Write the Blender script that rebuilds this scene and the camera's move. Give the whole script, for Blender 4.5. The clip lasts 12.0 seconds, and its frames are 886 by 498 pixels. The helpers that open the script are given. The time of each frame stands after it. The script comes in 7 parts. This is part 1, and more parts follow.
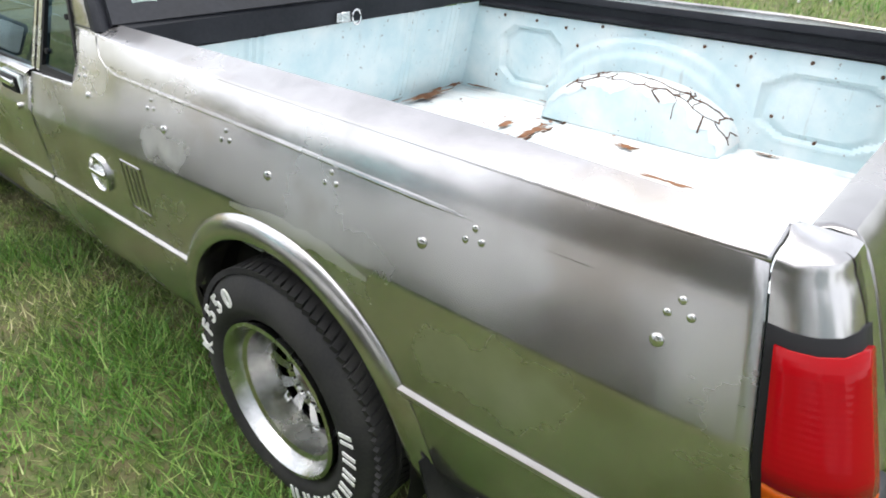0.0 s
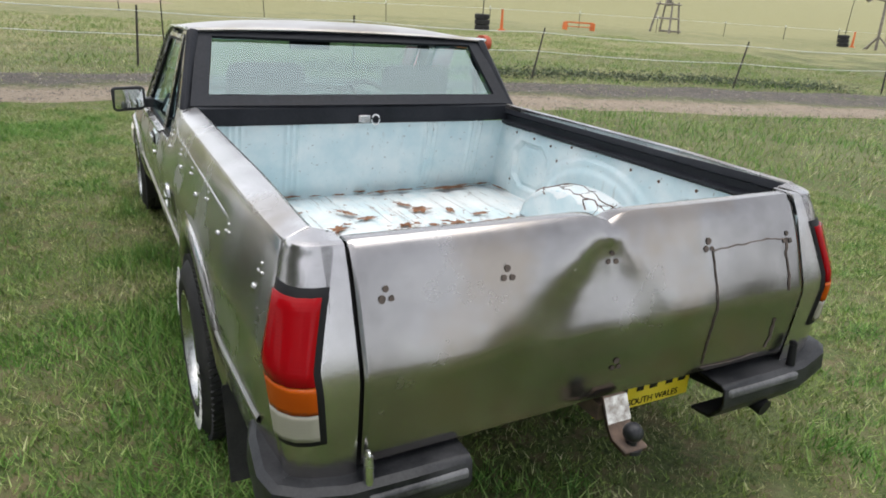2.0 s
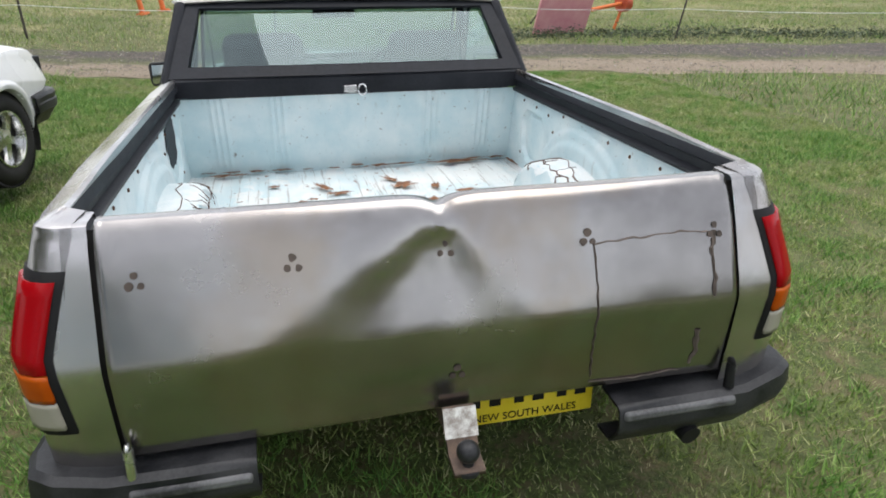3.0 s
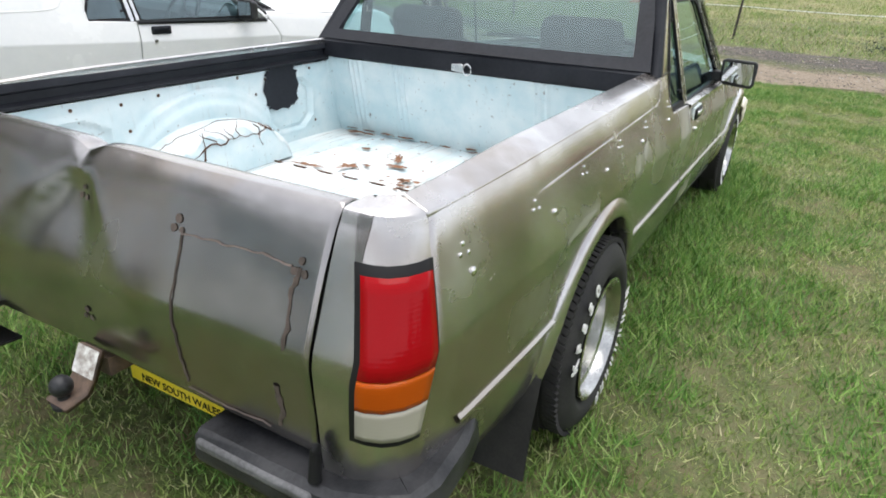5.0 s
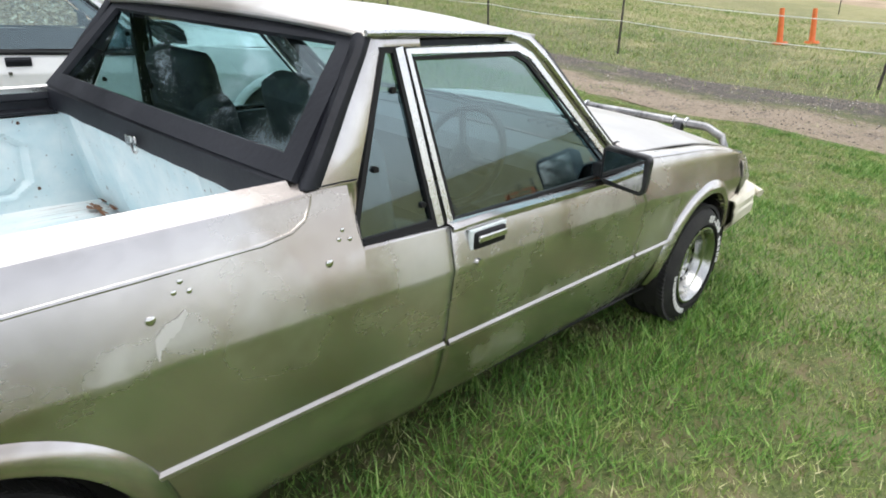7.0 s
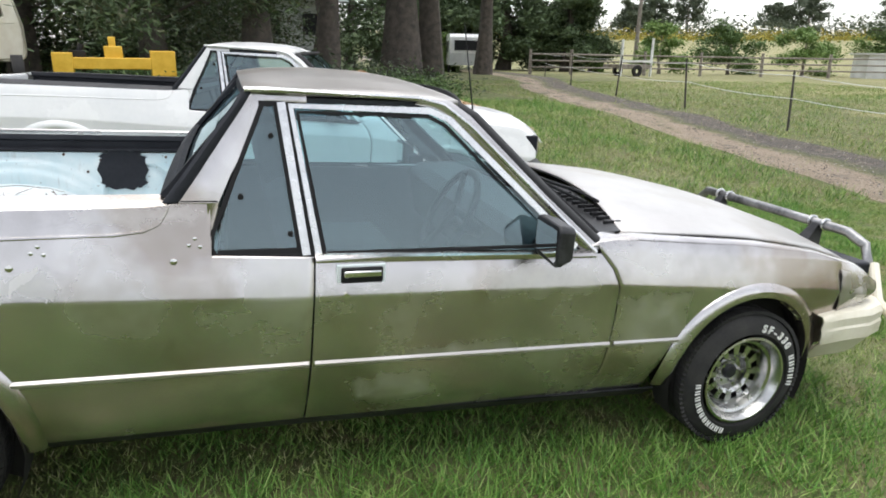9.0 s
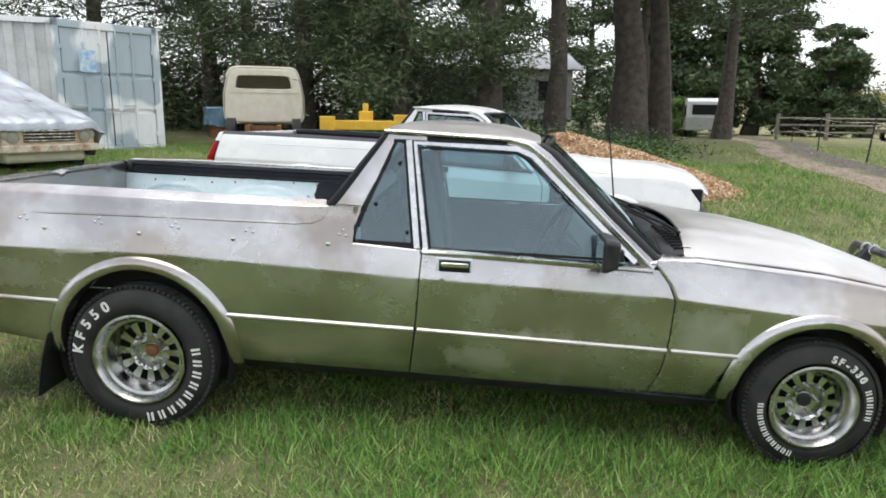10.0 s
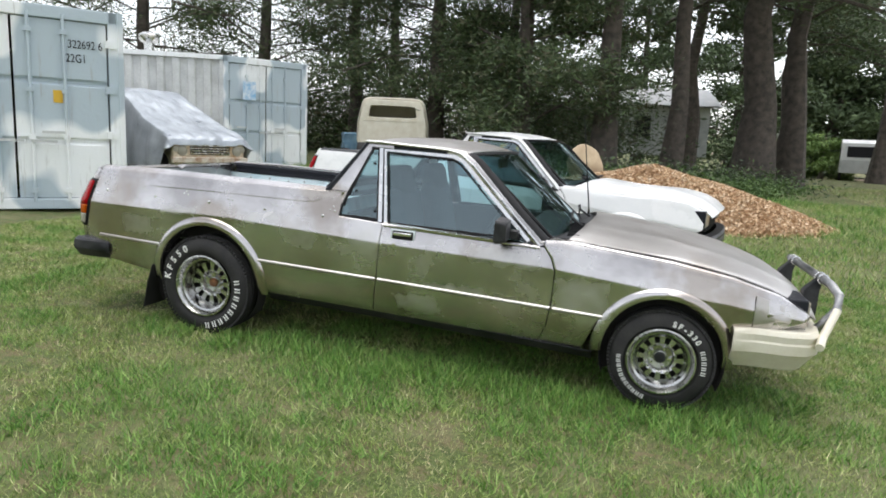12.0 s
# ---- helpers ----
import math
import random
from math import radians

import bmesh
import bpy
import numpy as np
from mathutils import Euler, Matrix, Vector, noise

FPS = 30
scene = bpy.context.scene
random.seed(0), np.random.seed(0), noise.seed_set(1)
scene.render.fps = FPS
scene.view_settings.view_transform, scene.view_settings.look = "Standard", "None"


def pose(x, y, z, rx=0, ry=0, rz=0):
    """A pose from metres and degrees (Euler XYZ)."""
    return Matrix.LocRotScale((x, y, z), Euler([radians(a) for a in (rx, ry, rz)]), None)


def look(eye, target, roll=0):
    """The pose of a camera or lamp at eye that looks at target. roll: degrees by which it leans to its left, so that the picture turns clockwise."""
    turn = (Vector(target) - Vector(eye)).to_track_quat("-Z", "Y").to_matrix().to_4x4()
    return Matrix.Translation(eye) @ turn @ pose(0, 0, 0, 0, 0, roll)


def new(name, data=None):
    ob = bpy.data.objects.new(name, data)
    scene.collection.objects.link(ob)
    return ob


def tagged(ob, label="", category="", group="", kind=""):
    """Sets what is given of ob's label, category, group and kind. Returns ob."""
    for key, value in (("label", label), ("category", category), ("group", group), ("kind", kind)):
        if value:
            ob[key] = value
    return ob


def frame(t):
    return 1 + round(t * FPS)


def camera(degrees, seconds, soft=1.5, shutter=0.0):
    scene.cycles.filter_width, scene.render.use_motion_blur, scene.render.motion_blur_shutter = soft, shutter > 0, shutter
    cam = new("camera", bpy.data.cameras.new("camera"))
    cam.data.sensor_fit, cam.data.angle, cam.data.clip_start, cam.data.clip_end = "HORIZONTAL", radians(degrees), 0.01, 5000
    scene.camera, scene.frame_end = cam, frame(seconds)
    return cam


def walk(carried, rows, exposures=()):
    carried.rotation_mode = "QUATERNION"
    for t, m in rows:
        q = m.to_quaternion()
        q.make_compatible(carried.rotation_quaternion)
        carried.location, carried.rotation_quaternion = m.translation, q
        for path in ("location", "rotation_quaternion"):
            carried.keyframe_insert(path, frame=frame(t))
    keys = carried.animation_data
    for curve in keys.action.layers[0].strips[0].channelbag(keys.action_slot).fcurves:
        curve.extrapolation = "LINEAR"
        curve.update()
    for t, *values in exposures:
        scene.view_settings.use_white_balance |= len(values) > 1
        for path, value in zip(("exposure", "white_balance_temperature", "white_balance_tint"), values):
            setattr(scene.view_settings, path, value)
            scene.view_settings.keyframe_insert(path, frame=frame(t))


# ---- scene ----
cam = camera(67.9, 12.0, 1.8)
PATH = [
    (0, (-1.052, 1.589, 1.376), (0.09, 0.257, 0.416), 1.1),
    (0.5, (-1.352, 1.66, 1.443), (-0.047, 0.382, 0.628), 2.7),
    (1, (-1.68, 1.542, 1.463), (-0.134, 0.478, 0.773), 2.3),
    (1.5, (-1.948, 1.453, 1.462), (-0.294, 0.496, 0.873), -0.9),
    (2, (-2.211, 1.159, 1.474), (-0.552, 0.266, 0.802), 3.4),
    (2.5, (-2.295, 0.801, 1.469), (-0.548, 0.114, 0.781), 3.8),
    (2.7, (-2.293, 0.64, 1.46), (-0.507, 0.103, 0.737), 2.3),
    (3, (-2.311, 0.337, 1.467), (-0.518, -0.099, 0.696), -0.0),
    (3.2, (-2.352, 0.148, 1.438), (-0.524, -0.114, 0.67), 1.4),
    (4.8, (-1.989, -1.273, 1.446), (-0.334, -0.497, 0.636), 1.8),
    (5, (-1.842, -1.392, 1.423), (-0.245, -0.499, 0.613), 2.1),
    (5.5, (-1.451, -1.643, 1.435), (0.061, -0.631, 0.604), 2.2),
    (6, (-0.955, -1.827, 1.444), (0.438, -0.656, 0.614), 2.6),
    (6.5, (-0.491, -1.879, 1.477), (0.966, -0.779, 0.659), 3.8),
    (7, (-0.005, -1.999, 1.47), (1.352, -0.736, 0.719), 3.0),
    (7.2, (0.174, -2.029, 1.484), (1.479, -0.71, 0.739), 2.9),
    (8.8, (0.946, -2.657, 1.451), (1.675, -0.878, 0.9), 3.5),
    (9, (0.981, -2.815, 1.464), (1.582, -0.989, 0.911), 3.1),
    (9.5, (1.188, -3.163, 1.457), (1.434, -1.236, 0.981), 2.8),
    (10, (1.41, -3.586, 1.44), (1.328, -1.63, 1.034), 2.9),
    (10.5, (1.701, -3.852, 1.429), (1.361, -1.922, 1.028), 2.9),
    (11, (2.046, -4.096, 1.454), (1.564, -2.204, 1.022), 3.9),
    (11.5, (2.321, -4.379, 1.458), (1.88, -2.466, 1.08), 5.0),
    (12, (2.613, -4.603, 1.425), (2.094, -2.701, 1.085), 4.7),
]
# the ute stands nose-down on the slope; the path is given in its frame
UTE = pose(0, 0, 0, 0, 2.0, 0)
walk(cam, [(t, UTE @ look(eye, target, roll)) for t, eye, target, roll in PATH],
     [(0.0, 0.7), (0.5, 0.44), (1.0, 0.12), (3.0, 0.12), (5.0, 0.45), (6.5, 0.48), (9.0, 0.34), (12.0, 0.28)])

# ---- light: a bright overcast sky ----
world = bpy.data.worlds.new("world")
scene.world = world
world.use_nodes = True
wn, wl = world.node_tree.nodes, world.node_tree.links
sky = wn.new("ShaderNodeTexSky")
sky.sky_type, sky.sun_disc = "NISHITA", False
sky.sun_elevation, sky.sun_rotation = radians(72), radians(20)
sky.dust_density, sky.air_density = 2.0, 1.0
veil = wn.new("ShaderNodeHueSaturation")
veil.inputs["Saturation"].default_value = 0.25
veil.inputs["Value"].default_value = 1.85
wl.new(sky.outputs[0], veil.inputs["Color"])
wl.new(veil.outputs[0], wn["Background"].inputs["Color"])
wn["Background"].inputs["Strength"].default_value = 0.15
sun_data = bpy.data.lights.new("sun", "SUN")
sun_data.energy, sun_data.angle, sun_data.color = 1.2, radians(40), (1.0, 0.97, 0.93)
sun = new("sun", sun_data)
sun.rotation_euler = Euler((radians(18), 0, radians(-20)))


# ---- materials ----
def mat(name, colour=(0.5, 0.5, 0.5), rough=0.6, metal=0.0):
    m = bpy.data.materials.new(name)
    m.use_nodes = True
    b = m.node_tree.nodes["Principled BSDF"]
    b.inputs["Base Color"].default_value = (*colour, 1)
    b.inputs["Roughness"].default_value = rough
    b.inputs["Metallic"].default_value = metal
    return m


def node(m, kind, **values):
    n = m.node_tree.nodes.new(kind)
    for k, v in values.items():
        n.inputs[k].default_value = v
    return n


def link(m, a, b):
    m.node_tree.links.new(a, b)


def bsdf(m):
    return m.node_tree.nodes["Principled BSDF"]


def coords(m, space="Object", scale=(1, 1, 1)):
    tc = node(m, "ShaderNodeTexCoord")
    mp = node(m, "ShaderNodeMapping")
    mp.inputs["Scale"].default_value = scale
    link(m, tc.outputs[space], mp.inputs["Vector"])
    return mp.outputs["Vector"]


def noisy(m, vec, scale, detail=6.0, rough=0.6):
    n = node(m, "ShaderNodeTexNoise", Scale=scale, Detail=detail, Roughness=rough)
    link(m, vec, n.inputs["Vector"])
    return n.outputs["Fac"]


def ramp(m, fac, stops):
    r = node(m, "ShaderNodeValToRGB")
    els = r.color_ramp.elements
    while len(els) < len(stops):
        els.new(0.5)
    for e, (p, c) in zip(els, stops):
        e.position = p
        e.color = (c, c, c, 1) if isinstance(c, (int, float)) else (*c, 1)
    link(m, fac, r.inputs["Fac"])
    return r.outputs["Color"]


def mixed(m, fac, a, b):
    x = m.node_tree.nodes.new("ShaderNodeMix")
    x.data_type = "RGBA"
    for socket, v in ((x.inputs["Factor"], fac), (x.inputs["A"], a), (x.inputs["B"], b)):
        if hasattr(v, "links"):
            link(m, v, socket)
        elif isinstance(v, tuple):
            socket.default_value = (*v, 1)
        else:
            socket.default_value = v
    return x.outputs["Result"]


def bump(m, height, strength=0.3, distance=0.01):
    b = node(m, "ShaderNodeBump", Strength=strength, Distance=distance)
    link(m, height, b.inputs["Height"])
    link(m, b.outputs["Normal"], bsdf(m).inputs["Normal"])
    return b


def paint(name, c1, c2, rough=0.4, scale=3.0, metal=0.0, relief=0.05, space="Object"):
    """Two tones mottled at two scales, with uneven gloss and fine relief."""
    m = mat(name, c1, rough, metal)
    v = coords(m, space)
    big = noisy(m, v, scale)
    fine = noisy(m, v, scale * 14)
    both = node(m, "ShaderNodeMath")
    both.operation = "MULTIPLY_ADD"
    link(m, fine, both.inputs[0])
    both.inputs[1].default_value = 0.35
    link(m, big, both.inputs[2])
    link(m, mixed(m, ramp(m, both.outputs[0], [(0.5, 0.0), (0.85, 1.0)]), c1, c2), bsdf(m).inputs["Base Color"])
    link(m, ramp(m, big, [(0.3, max(0.02, rough - 0.1)), (0.7, min(1.0, rough + 0.12))]), bsdf(m).inputs["Roughness"])
    bump(m, fine, 0.25, relief * 0.05)
    return m


def maths(m, op, a, b=0.0, c=0.0):
    n = node(m, "ShaderNodeMath")
    n.operation = op
    for socket, v in zip(n.inputs, (a, b, c)):
        if hasattr(v, "links"):
            link(m, v, socket)
        else:
            socket.default_value = v
    return n.outputs[0]


def scuff(m, x0, x1, z0, z1, amount):
    """A rubbed area of the flank between two lengths and two heights, ragged at its edge."""
    v = coords(m)
    sep = node(m, "ShaderNodeSeparateXYZ")
    link(m, v, sep.inputs[0])
    wob = noisy(m, v, 11, 5, 0.65)
    inside = None
    for axis, lo, hi, fade in (("X", x0, x1, 0.05), ("Z", z0, z1, 0.035)):
        off = maths(m, "ABSOLUTE", maths(m, "SUBTRACT", sep.outputs[axis], (lo + hi) / 2))
        edge = maths(m, "MULTIPLY_ADD", wob, fade * 3, (hi - lo) / 2 - fade * 1.5)
        k = maths(m, "DIVIDE", maths(m, "SUBTRACT", edge, off), fade)
        k = maths(m, "MINIMUM", maths(m, "MAXIMUM", k, 0.0), 1.0)
        inside = k if inside is None else maths(m, "MULTIPLY", inside, k)
    patchy = ramp(m, noisy(m, v, 16, 5, 0.7), [(0.38, 0.35), (0.62, 1.0)])
    return maths(m, "MULTIPLY", maths(m, "MULTIPLY", inside, patchy), amount)


def steel_material(name, tones, gloss, stain_amount, scuffs=()):
    """Sanded bare steel: cloudy polished and dull patches, sanding grain, brown stains."""
    m = mat(name, tones[0], 0.3, 0.97)
    v = coords(m)
    cloud = noisy(m, v, 2.6, 5, 0.6)
    patch = noisy(m, v, 3.2, 4, 0.55)
    grain = noisy(m, coords(m, "Object", (1.5, 3, 5)), 14, 3)
    stain = noisy(m, v, 2.1, 4, 0.55)
    c = mixed(m, ramp(m, cloud, [(0.36, 0.0), (0.64, 1.0)]), tones[0], tones[1])
    c = mixed(m, ramp(m, patch, [(0.4, 0.0), (0.85, 0.7)]), c, tones[2])
    c = mixed(m, ramp(m, stain, [(0.51, 0.0), (0.64, stain_amount)]), c, (0.34, 0.285, 0.23))
    add = node(m, "ShaderNodeMath")
    add.operation = "MULTIPLY_ADD"
    link(m, grain, add.inputs[0])
    add.inputs[1].default_value = 0.12
    link(m, patch, add.inputs[2])
    gloss_map = ramp(m, add.outputs[0], [(0.3, gloss[0]), (0.62, gloss[1]), (0.95, gloss[2])])
    for x0, x1, z0, z1, amount in scuffs:
        worn = scuff(m, x0, x1, z0, z1, amount)
        c = mixed(m, worn, c, (0.66, 0.65, 0.62))
        gloss_map = mixed(m, worn, gloss_map, (0.62, 0.62, 0.62))
    link(m, c, bsdf(m).inputs["Base Color"])
    link(m, gloss_map, bsdf(m).inputs["Roughness"])
    bump(m, noisy(m, v, 7, 2), 0.06, 0.01)
    return m


def bed_material(name, rusty):
    """Pale blue tray paint, chalky, rusting through in flakes."""
    m = mat(name, (0.45, 0.62, 0.68), 0.5)
    v = coords(m)
    big = noisy(m, v, 2.4, 7, 0.65)
    flake = noisy(m, v, 9.0, 6, 0.75)
    c = mixed(m, ramp(m, noisy(m, v, 5.0), [(0.35, 0.0), (0.7, 1.0)]), (0.52, 0.67, 0.71), (0.74, 0.81, 0.82)) if not rusty else mixed(m, ramp(m, noisy(m, v, 3.0), [(0.35, 0.0), (0.6, 1.0)]), (0.58, 0.7, 0.73), (0.78, 0.8, 0.79))
    add = node(m, "ShaderNodeMath")
    add.operation = "MULTIPLY_ADD"
    link(m, flake, add.inputs[0])
    add.inputs[1].default_value = 0.8
    link(m, big, add.inputs[2])
    lo = 0.96 if rusty else 1.06
    worn = ramp(m, add.outputs[0], [(lo - 0.09, 0.0), (lo, 1.0)])
    c = mixed(m, worn, c, (0.76, 0.78, 0.77)) if rusty else c
    if rusty:
        lines = noisy(m, coords(m, "Object", (0.9, 30, 1)), 1.6, 6, 0.8)
        c = mixed(m, ramp(m, lines, [(0.57, 0.0), (0.62, 0.85), (0.67, 0.0)]), c, (0.2, 0.15, 0.11))
    else:
        runs = noisy(m, coords(m, "Object", (16, 16, 1.2)), 1.6, 7, 0.75)
        c = mixed(m, ramp(m, runs, [(0.6, 0.0), (0.72, 0.4)]), c, (0.3, 0.27, 0.23))
        c = mixed(m, ramp(m, noisy(m, v, 55, 3, 0.6), [(0.68, 0.0), (0.71, 0.8)]), c, (0.16, 0.13, 0.11))
    rust = ramp(m, add.outputs[0], [(lo + 0.05, 0.0), (lo + 0.07, 1.0)])
    rc = mixed(m, ramp(m, noisy(m, v, 40), [(0.35, 0.0), (0.65, 1.0)]), (0.13, 0.055, 0.025), (0.34, 0.16, 0.07))
    link(m, mixed(m, rust, c, rc), bsdf(m).inputs["Base Color"])
    link(m, ramp(m, rust, [(0.0, 0.42), (1.0, 0.9)]), bsdf(m).inputs["Roughness"])
    bump(m, flake, 0.2, 0.003)
    return m


def glass_material(name, tint, least):
    """A pane: clear through, mirror-like towards grazing."""
    m = bpy.data.materials.new(name)
    m.use_nodes = True
    nt = m.node_tree
    nt.nodes.remove(nt.nodes["Principled BSDF"])
    out = nt.nodes["Material Output"]
    t = node(m, "ShaderNodeBsdfTransparent", Color=(*tint, 1))
    g = node(m, "ShaderNodeBsdfGlossy", Roughness=0.02, Color=(0.78, 0.95, 1.0, 1))
    f = node(m, "ShaderNodeLayerWeight", Blend=0.5)
    p = node(m, "ShaderNodeMath")
    p.operation = "POWER"
    link(m, f.outputs["Facing"], p.inputs[0])
    p.inputs[1].default_value = 5.0
    q = node(m, "ShaderNodeMath")
    q.operation = "MULTIPLY_ADD"
    link(m, p.outputs[0], q.inputs[0])
    q.inputs[1].default_value, q.inputs[2].default_value = 0.8, least
    x = node(m, "ShaderNodeMixShader")
    link(m, q.outputs[0], x.inputs[0])
    link(m, t.outputs[0], x.inputs[1])
    link(m, g.outputs[0], x.inputs[2])
    link(m, x.outputs[0], out.inputs["Surface"])
    return m


def lens_material(name, colour, rough=0.18):
    m = mat(name, colour, rough)
    b = bsdf(m)
    b.inputs["Specular IOR Level"].default_value = 0.14
    w = node(m, "ShaderNodeTexWave", Scale=38.0, Distortion=0.0)
    link(m, coords(m), w.inputs["Vector"])
    w.bands_direction = "Z"
    bump(m, w.outputs["Fac"], 0.05, 0.002)
    return m


STEEL = steel_material("bare_steel", ((0.41, 0.394, 0.388), (0.58, 0.56, 0.555), (0.78, 0.762, 0.756)), (0.17, 0.26, 0.45), 0.6,
                       ((1.3, 1.62, 0.35, 0.47, 0.75), (1.48, 1.9, 0.51, 0.565, 0.75), (2.28, 2.6, 0.48, 0.7, 0.55), (-0.38, -0.05, 0.76, 0.84, 0.5), (0.28, 0.52, 0.78, 0.87, 0.6), (0.55, 0.95, 0.96, 1.03, 0.4), (-0.68, -0.4, 0.6, 0.74, 0.35), (1.0, 1.2, 0.7, 0.83, 0.45), (1.75, 2.2, 0.7, 0.83, 0.45)))
DULL = steel_material("dull_steel", ((0.44, 0.42, 0.4), (0.55, 0.53, 0.51), (0.62, 0.6, 0.585)), (0.32, 0.4, 0.5), 0.5)
SANDED = steel_material("sanded_steel", ((0.62, 0.6, 0.59), (0.72, 0.7, 0.69), (0.8, 0.785, 0.78)), (0.42, 0.5, 0.6), 0.15)
STAINED = steel_material("stained_steel", ((0.27, 0.256, 0.252), (0.385, 0.367, 0.362), (0.53, 0.51, 0.5)), (0.14, 0.23, 0.4), 0.65)
BLACK = paint("black_paint", (0.01, 0.011, 0.015), (0.024, 0.026, 0.032), 0.5, 5)
PLASTIC = paint("black_plastic", (0.008, 0.009, 0.011), (0.045, 0.045, 0.048), 0.45, 9)
RUBBER = paint("tyre_rubber", (0.016, 0.016, 0.017), (0.04, 0.039, 0.037), 0.75, 9)
SEAL = mat("window_rubber", (0.012, 0.012, 0.013), 0.55)
CHROME = paint("chrome", (0.62, 0.62, 0.6), (0.75, 0.75, 0.74), 0.16, 8, 1.0)
BRIGHT = paint("bright_trim", (0.6, 0.6, 0.6), (0.78, 0.78, 0.78), 0.24, 12, 1.0)
BED = bed_material("tray_paint", False)
BED_FLOOR = bed_material("tray_floor_paint", True)
RUST = paint("rust", (0.12, 0.055, 0.028), (0.3, 0.14, 0.065), 0.9, 30, relief=0.3)
WELD = paint("burnt_weld", (0.05, 0.038, 0.032), (0.13, 0.1, 0.085), 0.75, 30)
FILLER = paint("white_filler", (0.6, 0.7, 0.72), (0.82, 0.83, 0.82), 0.55, 7, relief=0.4)
CRACK = paint("cracked_filler_edge", (0.05, 0.028, 0.018), (0.14, 0.07, 0.04), 0.9, 30)
RED = lens_material("red_lens", (0.3, 0.003, 0.006), 0.08)
AMBER = lens_material("amber_lens", (0.42, 0.075, 0.005), 0.08)
CLEAR = lens_material("clear_lens", (0.36, 0.34, 0.28))
GLASS = glass_material("car_glass", (0.47, 0.62, 0.61), 0.09)
SIDE_GLASS = glass_material("side_glass", (0.64, 0.84, 0.88), 0.15)
WHITE_LETTER = paint("white_letters", (0.62, 0.62, 0.6), (0.8, 0.8, 0.78), 0.7, 20)
INTERIOR = paint("seat_cloth", (0.03, 0.035, 0.042), (0.07, 0.078, 0.088), 0.85, 18)
DARK = mat("underside_black", (0.012, 0.011, 0.01), 0.85)
CREAM = paint("cream_paint", (0.62, 0.57, 0.45), (0.72, 0.69, 0.58), 0.42, 4)
WHITE = paint("white_car_paint", (0.76, 0.77, 0.77), (0.83, 0.83, 0.82), 0.22, 2)
YELLOW = paint("yellow_paint", (0.62, 0.36, 0.02), (0.75, 0.47, 0.05), 0.5, 6)
for m, level in ((BLACK, 0.2), (SEAL, 0.22), (PLASTIC, 0.35), (RUBBER, 0.3)):
    bsdf(m).inputs["Specular IOR Level"].default_value = level
RIM = paint("dulled_chrome", (0.42, 0.42, 0.41), (0.6, 0.6, 0.585), 0.22, 10, 1.0)
MIRROR = mat("mirror_glass", (0.8, 0.82, 0.82), 0.03, 1.0)


# ---- building helpers ----
def lerp(table, x):
    """Linear between the (x, value) pairs of a table."""
    if x <= table[0][0]:
        return table[0][1]
    for (a, va), (b, vb) in zip(table, table[1:]):
        if x <= b:
            return va + (vb - va) * (x - a) / (b - a)
    return table[-1][1]


def smooth(a, b, x):
    t = min(1.0, max(0.0, (x - a) / (b - a)))
    return t * t * (3 - 2 * t)


def part(name, bm, material, parent=None, label="", rounded=True, thick=0.0, bevel=0.0):
    """Link a bmesh as one mesh object, under its thing or part."""
    me = bpy.data.meshes.new(name)
    bm.to_mesh(me)
    bm.free()
    me.materials.append(material)
    if rounded:
        me.shade_smooth()
        me.set_sharp_from_angle(angle=radians(32))
    ob = new(name, me)
    if parent is not None:
        ob.parent = parent
    if label:
        ob["label"] = label
    if thick:
        s = ob.modifiers.new("thickness", "SOLIDIFY")
        s.thickness, s.offset = thick, -1
    if bevel:
        b = ob.modifiers.new("edges", "BEVEL")
        b.width, b.segments, b.limit_method = bevel, 2, "ANGLE"
    elif thick and rounded:
        e = ob.modifiers.new("crisp", "WEIGHTED_NORMAL")
        e.weight, e.keep_sharp = 100, True
    return ob


def thing(name, m, label, category, group="", kind=""):
    ob = new(name)
    ob.matrix_world = m
    return tagged(ob, label, category, group, kind)


def box(bm, x0, y0, z0, x1, y1, z1, m=None):
    r = bmesh.ops.create_cube(bm, size=1.0)
    t = Matrix.Translation(((x0 + x1) / 2, (y0 + y1) / 2, (z0 + z1) / 2)) @ Matrix.Diagonal((x1 - x0, y1 - y0, z1 - z0, 1))
    bmesh.ops.transform(bm, matrix=(m @ t) if m else t, verts=r["verts"])
    return r["verts"]


def rod(bm, a, b, r0, r1=None, n=10):
    a, b = Vector(a), Vector(b)
    d = b - a
    r = bmesh.ops.create_cone(bm, cap_ends=True, segments=n, radius1=r0, radius2=r0 if r1 is None else r1, depth=d.length)
    bmesh.ops.transform(bm, matrix=Matrix.Translation((a + b) / 2) @ d.to_track_quat("Z", "Y").to_matrix().to_4x4(), verts=r["verts"])


